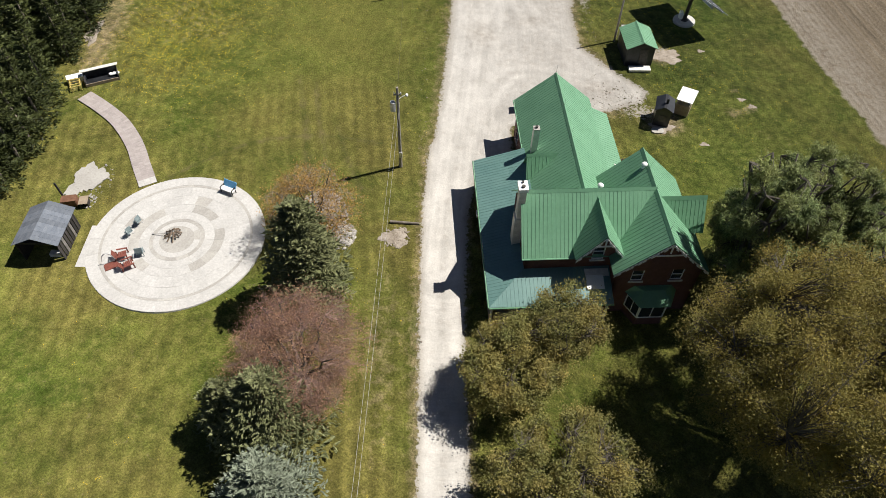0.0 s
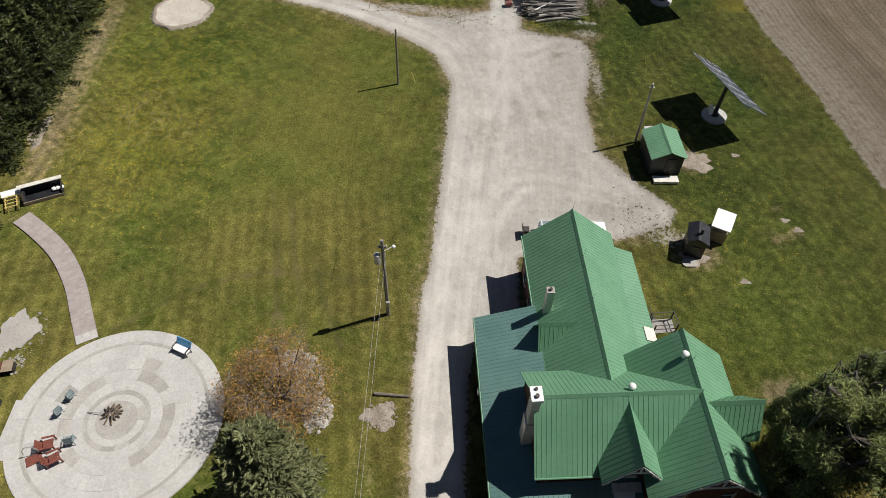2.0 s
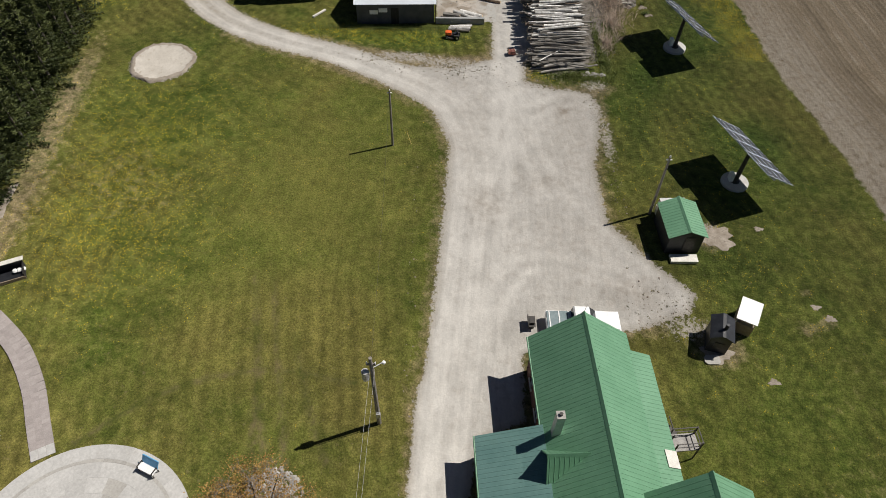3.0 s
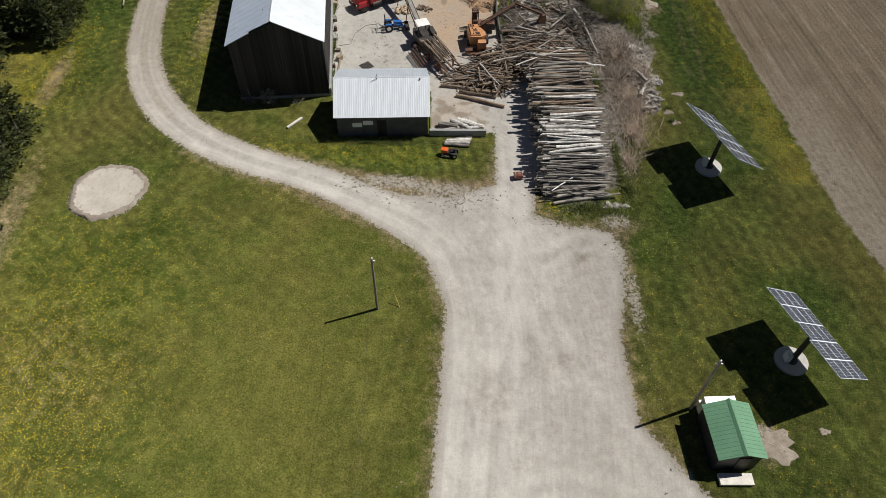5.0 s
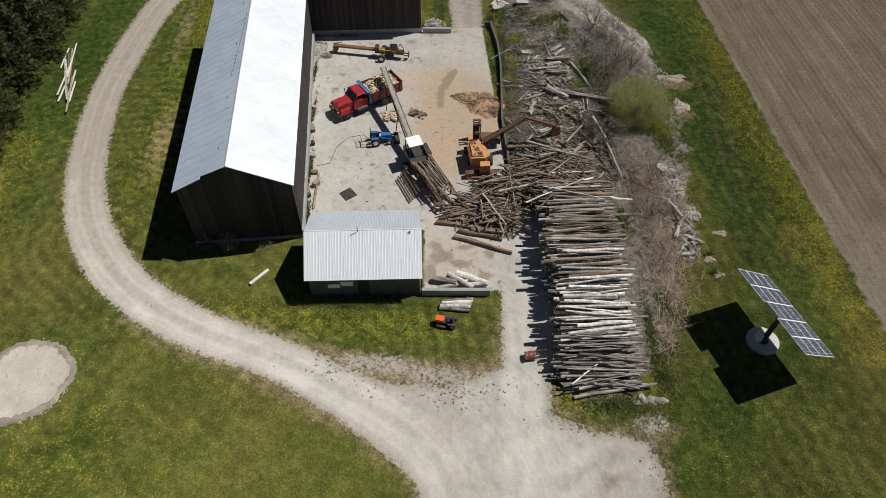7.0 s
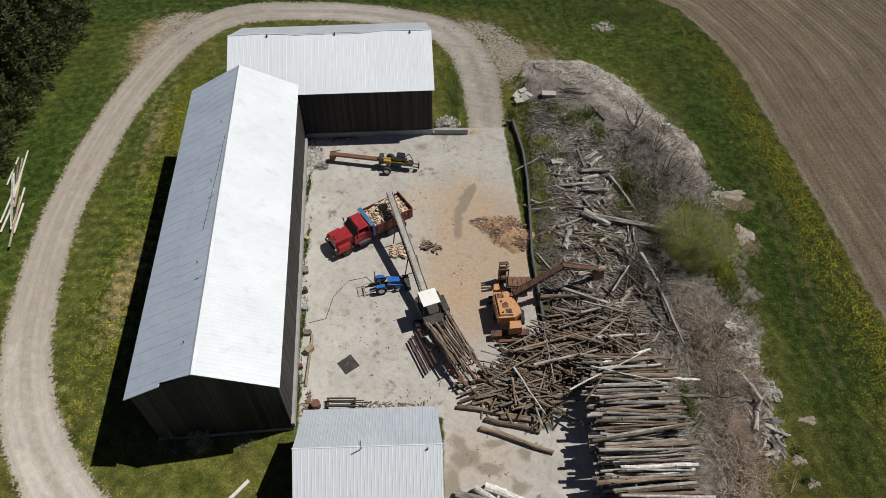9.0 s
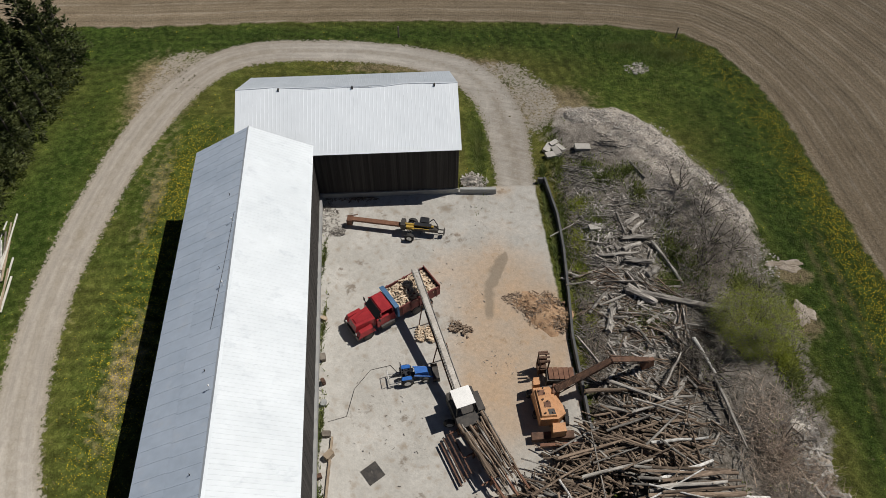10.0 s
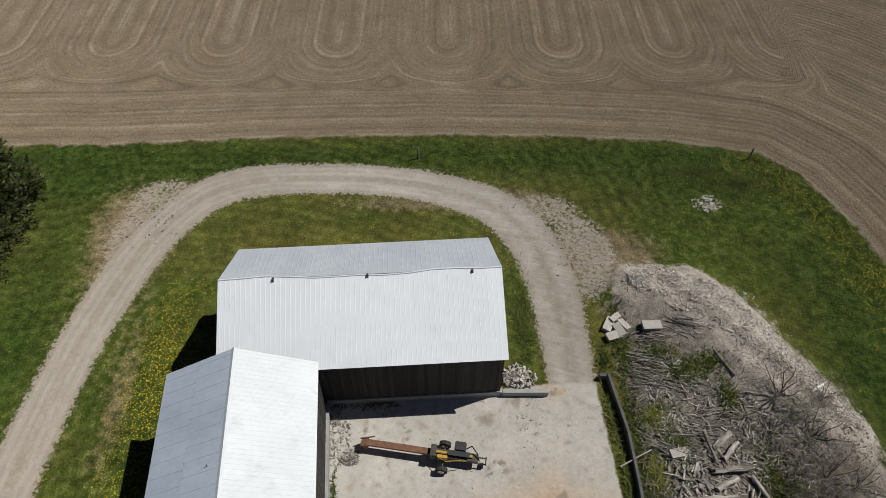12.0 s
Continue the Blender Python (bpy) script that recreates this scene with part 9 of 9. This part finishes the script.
part("cab_roof", Build().box(-0.72, 0.68, -0.75, 0.7, 2.75, 2.83, pose(0, 0, 0, 0, 0, 20)), M["white"], proc, "white square cab roof")
for x, y in ((-0.7, -0.7), (0.6, -0.7), (-0.7, 0.65), (0.6, 0.65)):
    part("cab_post", Build().box(x - 0.04, x + 0.04, y - 0.04, y + 0.04, 0.7, 2.75, pose(0, 0, 0, 0, 0, 20)), M["iron"], proc)
part("body", Build().box(-0.8, 1.2, -1.6, 1.3, 0.5, 1.4, pose(0, 0, 0, 0, 0, 20), cut=0.1).box(0.9, 1.4, -0.9, 0.6, 0.6, 1.7, pose(0, 0, 0, 0, 0, 20)), M["iron"], proc)
for x, y in ((-0.9, -0.9), (1.2, -0.9)):
    wheel(proc, x, y, 0.42, 0.25)
# side skid of rails west of the deck, and the deck with poles lying on it
for i in range(4):
    part("skid_rail", Build().box(-0.05, 0.05, 0, 3.4, 0.7 - 0.1 * i, 0.8 - 0.1 * i, pose(-0.9 - 0.22 * i, -1.6 - 0.25 * i, 0, 0, 0, 205)), M["rust_dark"], proc)
deckm = Matrix.Translation((0.25, -0.55, 0)) @ pose(0, 0, 0, 0, 0, -60)
for y in (-0.9, 0.0, 0.9):
    part("deck_rail", Build().box(0.2, 6.6, y - 0.07, y + 0.07, 0.95, 1.1, deckm), M["rust"], proc)
for x in (0.6, 2.6, 4.8):
    part("deck_leg", Build().box(x - 0.06, x + 0.06, -1.0, -0.85, 0, 0.95, deckm).box(x - 0.06, x + 0.06, 0.85, 1.0, 0, 0.95, deckm).box(x - 0.05, x + 0.05, -1.7, 1.0, 0.85, 0.95, deckm), M["rust"], proc)
for i in range(34):
    me = tangle_meshes[1 + 2 * (i % 5)] if i % 4 else tangle_meshes[2 * (i % 5)]
    ob = tagged(new("log", me), "long brown pole on the processor's infeed deck", "log", "infeed logs")
    y0 = -0.95 + 0.19 * (i % 11)
    ob.matrix_world = Matrix.Translation((6.55, 127.75, 0)) @ deckm @ pose(2.9 + rnd.uniform(-0.6, 0.9), y0, 1.22 + 0.18 * (i // 11), rnd.uniform(0, 360), rnd.uniform(-2, 2), rnd.uniform(-5, 5))

tractor = thing("compact_tractor", "small blue tractor with a front bucket", "tractor", 2.9, 130.75, 0, 10)
tractor.scale = (0.9, 0.9, 0.9)
b = Build()
b.hull([(0.2, -0.32, 0.6), (1.35, -0.3, 0.6), (1.35, 0.3, 0.6), (0.2, 0.32, 0.6)], [(0.2, -0.3, 1.15), (1.25, -0.24, 1.05), (1.25, 0.24, 1.05), (0.2, 0.3, 1.15)])
part("hood", b, M["blue_paint"], tractor)
for y in (-0.55, 0.55):
    part("fender", Build().box(-0.95, -0.1, y - 0.17, y + 0.17, 0.95, 1.05, cut=0.08), M["blue_paint"], tractor)
part("seat", Build().box(-0.65, -0.2, -0.22, 0.22, 0.85, 0.95).box(-0.72, -0.62, -0.22, 0.22, 0.95, 1.3), M["black"], tractor)
part("chassis", Build().box(-0.9, 1.3, -0.22, 0.22, 0.4, 0.6), M["iron"], tractor)
part("roll_bar", Build().box(-0.95, -0.87, -0.5, -0.42, 0.6, 1.95).box(-0.95, -0.87, 0.42, 0.5, 0.6, 1.95).box(-0.95, -0.87, -0.5, 0.5, 1.9, 1.98), M["black"], tractor)
part("steering_wheel", Build().tube((0.0, 0, 1.15), (-0.05, 0, 1.3), 0.02).tube((-0.05, 0, 1.29), (-0.06, 0, 1.32), 0.19, 0.19, 12), M["black"], tractor)
for y in (-0.62, 0.62):
    wheel(tractor, -0.5, y, 0.52, 0.3, "white", "rear_wheel")
    wheel(tractor, 1.0, y * 0.9, 0.32, 0.22, "white", "front_wheel")
    part("loader_arm", Build().hull([(0.1, y * 0.72 - 0.04, 0.95), (0.1, y * 0.72 + 0.04, 0.95), (1.75, y * 0.72 + 0.04, 0.35), (1.75, y * 0.72 - 0.04, 0.35)][::-1], [(0.1, y * 0.72 - 0.04, 1.1), (0.1, y * 0.72 + 0.04, 1.1), (1.75, y * 0.72 + 0.04, 0.5), (1.75, y * 0.72 - 0.04, 0.5)][::-1]), M["blue_paint"], tractor)
part("bucket", Build().box(1.7, 2.25, -0.75, 0.75, 0.06, 0.12).box(1.65, 1.72, -0.75, 0.75, 0.06, 0.6).box(1.7, 2.2, -0.75, -0.7, 0.1, 0.5).box(1.7, 2.2, 0.7, 0.75, 0.1, 0.5), M["iron"], tractor, "dark steel bucket")
part("rear_frame", Build().path([(-0.95, -0.4, 0.4), (-2.0, -0.5, 0.3), (-2.05, 0.5, 0.3), (-0.95, 0.4, 0.4)], 0.035).path([(-2.0, -0.5, 0.3), (-2.0, -0.5, 1.0), (-2.05, 0.5, 1.0), (-2.05, 0.5, 0.3)], 0.03), M["steel"], tractor)
solo("hose", Build().path([(2.0, 130.9, 0.03), (1.2, 131.8, 0.03), (-0.3, 131.4, 0.03), (-1.4, 129.8, 0.03), (-1.8, 127.6, 0.03), (-3.1, 127.2, 0.03)], 0.02, 5), M["iron"], "dark hose lying on the concrete", "hose")

crane = thing("log_loader", "old orange cable loader with a rusty boom", "machine", 12.7, 128.6, 0, 12)
crane.scale = (0.8, 0.8, 0.82)
for y in (-1.05, 1.05):
    part("track", Build().box(-1.5, 1.5, y - 0.25, y + 0.25, 0.02, 0.75, cut=0.12), M["iron"], crane)
part("undercarriage", Build().box(-1.2, 1.2, -0.8, 0.8, 0.4, 0.9), M["rust"], crane)
CI = (pose(12.7, 128.6, 0, 0, 0, 12) @ Matrix.Diagonal((0.88, 0.88, 0.9, 1))).inverted()


def site(pts, z0, z1, b=None, inset=0.0):
    """A block on a ground outline, in the loader's own space."""
    b = b or Build()
    cx, cy = sum(p[0] for p in pts) / len(pts), sum(p[1] for p in pts) / len(pts)
    top = [(cx + (x - cx) * (1 - inset), cy + (y - cy) * (1 - inset)) for x, y in pts]
    return b.hull([CI @ Vector((x, y, z0)) for x, y in pts], [CI @ Vector((x, y, z1)) for x, y in top])


part("body", site([(11.9, 126.25), (13.3, 126.35), (13.9, 126.8), (13.75, 127.5), (12.85, 129.1), (11.55, 128.95)], 0.85, 1.95, site([(12.0, 126.4), (13.2, 126.5), (12.8, 128.9), (11.7, 128.8)], 1.952, 2.15, inset=0.06)), M["orange_paint"], crane, "faded orange engine house")
part("counterweight", site([(12.75, 125.3), (13.9, 125.45), (13.85, 126.2), (12.8, 126.15)], 0.8, 1.7, inset=0.08), M["orange_paint"], crane)
part("step_frame", site([(11.9, 124.7), (14.9, 124.9), (14.9, 125.1), (11.9, 124.95)], 0.35, 0.6), M["rust"], crane)
for x, y in ((11.9, 128.2), (12.3, 127.2)):
    part("hatch", site([(x, y), (x + 0.5, y + 0.05), (x + 0.45, y + 0.5), (x - 0.05, y + 0.45)], 2.15, 2.2), M["rust"], crane)
part("grille", site([(12.6, 126.6), (13.1, 126.65), (13.0, 127.1), (12.5, 127.05)], 2.15, 2.18), M["iron"], crane)
for i in range(5):
    x = 13.05 + 0.42 * i
    part("deck_plate", site([(x, 130.1), (x + 0.38, 130.12), (x + 0.36, 131.2), (x - 0.02, 131.15)], 1.25, 1.33), M["rust"], crane)
part("deck_frame", site([(12.9, 130.0), (15.2, 130.1), (15.2, 131.2), (12.9, 131.1)], 0.5, 1.2), M["iron"], crane)
b = Build()
for x, y in ((12.3, 131.0), (13.0, 131.1), (12.9, 132.0), (12.25, 131.9)):
    site([(x, y), (x + 0.1, y), (x + 0.1, y + 0.1), (x, y + 0.1)], 0.3, 2.4, b)
site([(12.25, 130.95), (13.1, 131.05), (13.0, 131.2), (12.25, 131.1)], 2.3, 2.42, b)
site([(12.2, 131.85), (13.0, 131.95), (13.0, 132.1), (12.2, 132.0)], 2.3, 2.42, b)
site([(12.25, 131.2), (12.95, 131.25), (12.9, 131.6), (12.25, 131.55)], 1.0, 1.1, b)
site([(12.25, 131.1), (13.05, 131.15), (12.95, 131.9), (12.25, 131.85)], 0.35, 1.0, b)
site([(12.3, 131.55), (12.95, 131.6), (12.9, 131.85), (12.3, 131.8)], 1.0, 2.0, b)
for k in range(3):
    site([(12.22, 131.0 + 0.33 * k), (13.1, 131.05 + 0.33 * k), (13.1, 131.2 + 0.33 * k), (12.22, 131.15 + 0.33 * k)], 2.43, 2.5, b)
part("seat_frame", b, M["rust_dark"], crane, "rusty open operator's frame")
part("mast_plate", site([(12.9, 128.3), (13.7, 128.5), (13.9, 129.3), (13.1, 129.4)], 0.9, 2.1, inset=0.25), M["rust"], crane)


def lattice(p0, p1, w, n):
    a, c = CI @ Vector(p0), CI @ Vector(p1)
    d = (c - a).normalized()
    s = Vector((-d.y, d.x, 0)).normalized()
    up_ = Vector((0, 0, 1))
    b = Build()
    q = [a - s * w * 0.8, a + s * w * 0.8, c + s * w * 0.6, c - s * w * 0.6]
    b.hull([v + up_ * 0.12 for v in q], [v + up_ * 0.34 for v in q])
    for o in (-w, w):
        for h in (0, 0.42):
            b.tube(a + s * o + up_ * h, c + s * o * 0.6 + up_ * h * 0.6, 0.055, 0.05, 6)
    for i in range(n):
        q0, q1 = a.lerp(c, i / n), a.lerp(c, (i + 1) / n)
        b.tube(q0 - s * w * 0.9 + up_ * 0.4, q1 + s * w * 0.8 + up_ * 0.35, 0.03, 0.03, 5)
        b.tube(q0 + s * w * 0.9, q0 + s * w * 0.9 + up_ * 0.4, 0.03, 0.03, 5)
    return b


part("boom", lattice((13.3, 128.7, 1.9), (17.6, 130.2, 4.0), 0.34, 7), M["rust_dark"], crane, "rusty lattice boom")
part("dipper_arm", lattice((17.5, 130.2, 4.0), (21.3, 131.5, 1.8), 0.3, 6), M["rust_dark"], crane, "rusty dipper arm bent down from the boom")
part("grapple", site([(20.9, 131.2), (22.0, 131.6), (21.9, 132.0), (20.8, 131.8)], 0.75, 1.75, inset=0.3), M["rust"], crane)
for x, y in ((11.95, 128.55), (12.35, 128.4), (12.2, 127.85), (12.55, 127.7), (12.9, 126.75), (12.3, 126.7)):
    part("filler_cap", Build().tube(CI @ Vector((x, y, 2.15)), CI @ Vector((x, y, 2.27)), 0.09, 0.08, 8), M["rust_dark"], crane)
for y in (126.5, 127.0):
    part("drum_wheel", Build().tube(CI @ Vector((13.85, y, 1.3)), CI @ Vector((14.15, y, 1.3)), 0.5, 0.5, 14), M["rubber"], crane)
part("ballast", site([(11.6, 129.2), (12.2, 129.3), (12.15, 130.0), (11.65, 129.95)], 0.9, 1.9, inset=0.1), M["orange_paint"], crane)
part("track_frame", site([(11.3, 125.2), (14.6, 125.4), (14.6, 126.0), (11.3, 125.8)], 0.2, 0.7), M["rust_dark"], crane)
part("exhaust", Build().tube((-0.4, 0.4, 2.25), (-0.4, 0.4, 2.6), 0.07), M["iron"], crane)

tow = thing("towed_conveyor", "rusty and yellow towed log splitter with two wheels", "trailer", 1.9, 145.4, 0, -9)
part("beam", Build().box(-4.9, -0.1, -0.22, 0.22, 0.75, 0.95), M["rust"], tow, "long rusty trough")
part("main_frame", Build().box(-0.1, 3.0, -0.28, 0.28, 0.6, 0.95, cut=0.05).box(-0.3, 0.1, -0.4, 0.4, 0.6, 1.3), M["iron"], tow, "black greasy frame")
part("ram", Build().tube((0.1, 0.0, 1.05), (2.6, 0.0, 1.05), 0.11, 0.11, 10), M["yellow_paint"], tow)
part("valve_block", Build().box(0.2, 0.9, -0.42, -0.2, 0.8, 1.15, cut=0.05).path([(0.3, -0.4, 1.1), (0.8, -0.7, 1.3), (1.6, -0.5, 1.2), (2.2, -0.35, 1.0)], 0.03), M["yellow_paint"], tow)
part("cover_plate", Build().box(0.9, 2.4, -0.16, 0.2, 1.18, 1.22), M["black"], tow)
part("engine", Build().box(1.3, 2.1, 0.3, 0.9, 0.6, 1.2, cut=0.08).path([(2.1, 0.5, 1.0), (2.5, 0.6, 1.4), (2.9, 0.2, 1.2), (3.1, -0.2, 0.9)], 0.04), M["black"], tow)
part("pivot", Build().box(-5.2, -4.7, -0.3, 0.3, 0.3, 0.9).tube((-5.3, 0.2, 0.9), (-4.3, 0.45, 1.0), 0.05), M["rust"], tow)
part("axle", Build().tube((0.6, -0.95, 0.42), (0.6, 0.95, 0.42), 0.06), M["iron"], tow)
for y in (-1.0, 0.85):
    wheel(tow, 0.6, y, 0.42, 0.28)
part("hitch", Build().box(3.0, 3.6, -0.25, -0.18, 0.5, 0.6).box(3.0, 3.6, 0.18, 0.25, 0.5, 0.6).box(3.5, 3.58, -0.2, 0.2, 0.3, 0.9), M["iron"], tow)

mower = thing("riding_mower", "small orange riding mower on the grass", "mower", 9.5, 109.0, 0, 170)
part("hood", Build().box(0.15, 0.85, -0.26, 0.26, 0.4, 0.75, cut=0.08), M["orange"], mower)
part("body", Build().box(-0.7, 0.2, -0.3, 0.3, 0.3, 0.5, cut=0.06), M["black"], mower)
part("seat", Build().box(-0.5, -0.1, -0.2, 0.2, 0.55, 0.65).box(-0.6, -0.48, -0.2, 0.2, 0.6, 0.95), M["black"], mower)
for y in (-0.45, 0.25):
    part("fender", Build().box(-0.8, -0.2, y, y + 0.2, 0.45, 0.55, cut=0.04), M["iron"], mower)
part("cutter_deck", Build().box(-0.2, 0.55, -0.55, 0.55, 0.1, 0.25, cut=0.12), M["iron"], mower)
for x, r in ((-0.55, 0.26), (0.62, 0.18)):
    for y in (-0.36, 0.36):
        wheel(mower, x, y, r, 0.16)

pickup = thing("pickup_truck", "white pickup truck with a dark bed cover parked behind the house", "truck", 19.3, 69.9, 0, 0)
b = Build()
b.hull([(-2.9, -0.95, 0.45), (2.8, -0.95, 0.45), (2.8, 0.95, 0.45), (-2.9, 0.95, 0.45)], [(-2.9, -0.93, 1.0), (2.75, -0.88, 0.98), (2.75, 0.88, 0.98), (-2.9, 0.93, 1.0)])
b.hull([(0.9, -0.9, 0.98), (2.75, -0.85, 0.95), (2.75, 0.85, 0.95), (0.9, 0.9, 0.98)], [(0.9, -0.85, 1.15), (2.6, -0.75, 1.08), (2.6, 0.75, 1.08), (0.9, 0.85, 1.15)])
part("body", b, M["white"], pickup)
b = Build()
b.hull([(-0.9, -0.85, 1.75), (0.35, -0.8, 1.75), (0.35, 0.8, 1.75), (-0.9, 0.85, 1.75)], [(-0.8, -0.75, 1.85), (0.2, -0.7, 1.85), (0.2, 0.7, 1.85), (-0.8, 0.75, 1.85)])
b.hull([(-1.1, -0.92, 1.0), (1.0, -0.92, 1.0), (1.0, 0.92, 1.0), (-1.1, 0.92, 1.0)], [(-1.05, -0.9, 1.1), (0.95, -0.9, 1.1), (0.95, 0.9, 1.1), (-1.05, 0.9, 1.1)])
part("cab", b, M["white"], pickup)
b = Build()
b.hull([(-0.98, -0.87, 1.1), (0.93, -0.87, 1.1), (0.93, 0.87, 1.1), (-0.98, 0.87, 1.1)], [(-0.86, -0.82, 1.75), (0.33, -0.78, 1.75), (0.33, 0.78, 1.75), (-0.86, 0.82, 1.75)])
part("window", b, M["glass"], pickup)
part("bed_cover", Build().box(-2.85, -1.1, -0.85, 0.85, 1.0, 1.06), M["grey_fabric"], pickup, "dark bed cover")
for i in range(3):
    part("bed_rail", Build().box(-2.7 + i * 0.75, -2.62 + i * 0.75, -0.85, 0.85, 1.06, 1.09), M["white"], pickup)
for x in (-1.8, 1.85):
    for y in (-0.85, 0.85):
        wheel(pickup, x, y, 0.38, 0.26)
solo("carry_rack", Build().box(15.0, 15.6, 69.6, 70.6, 0.5, 0.55).box(15.0, 15.05, 69.6, 70.6, 0.55, 0.9).box(15.1, 15.5, 69.8, 70.3, 0.0, 0.8), M["iron"], "dark steel rack behind the pickup", "rack")

boiler = thing("outdoor_boiler", "dark outdoor wood boiler with a small pitched roof", "boiler", 29.4, 68.7, 0, -16)
part("body", Build().box(-0.75, 0.75, -0.95, 0.95, 0, 1.9), M["black"], boiler)
part("roof", Build().hull([(-0.9, -1.1, 1.9), (0.9, -1.1, 1.9), (0.9, 1.1, 1.9), (-0.9, 1.1, 1.9)], [(-0.12, -1.1, 2.35), (0.12, -1.1, 2.35), (0.12, 1.1, 2.35), (-0.12, 1.1, 2.35)]), M["black"], boiler)
part("chimney", Build().tube((0.1, -0.3, 2.2), (0.1, -0.3, 2.9), 0.13, 0.13, 10), M["black"], boiler)
part("door", Build().box(-0.35, 0.35, -1.0, -0.955, 0.6, 1.3), M["iron"], boiler)
tank = thing("wood_shelter", "firewood box with a white flat roof", "shelter", 32.0, 70.4, 0, -28)
part("roof", Build().box(-0.8, 0.8, -1.15, 1.15, 1.7, 1.78), M["white"], tank, "white roof sheet")
part("body", Build().box(-0.7, 0.7, -1.05, 1.05, 0, 1.2), M["plank"], tank)
for x in (-0.7, 0.62):
    for y in (-1.05, 0.97):
        part("post", Build().box(x, x + 0.08, y, y + 0.08, 1.2, 1.7), M["offwhite"], tank)
solo("step_slab", Build().box(28.2, 29.4, 66.7, 67.5, 0.0, 0.1, cut=0.2), M["concrete_dark"], "pale concrete slab beside the boiler", "slab")
for x, y in ((0.25, 175.9), (33.05, 175.9)):
    solo("fence_post", Build().tube((x, y, -0.1), (x, y, 1.3), 0.09, 0.08, 8), M["bark"], "dark wooden post at the field edge", "post", "", "fence posts")
arch = thing("clothes_post", "old leaning wooden post in the lawn", "post", 40.3, 57.5, 0, 20)
part("post", Build().tube((0, 0, 0), (0.1, 0, 2.4), 0.08, 0.06, 8), M["pole_wood"], arch)
part("arm", Build().tube((-0.8, 0, 2.3), (1.0, 0, 2.35), 0.04, 0.04, 6), M["pole_wood"], arch)
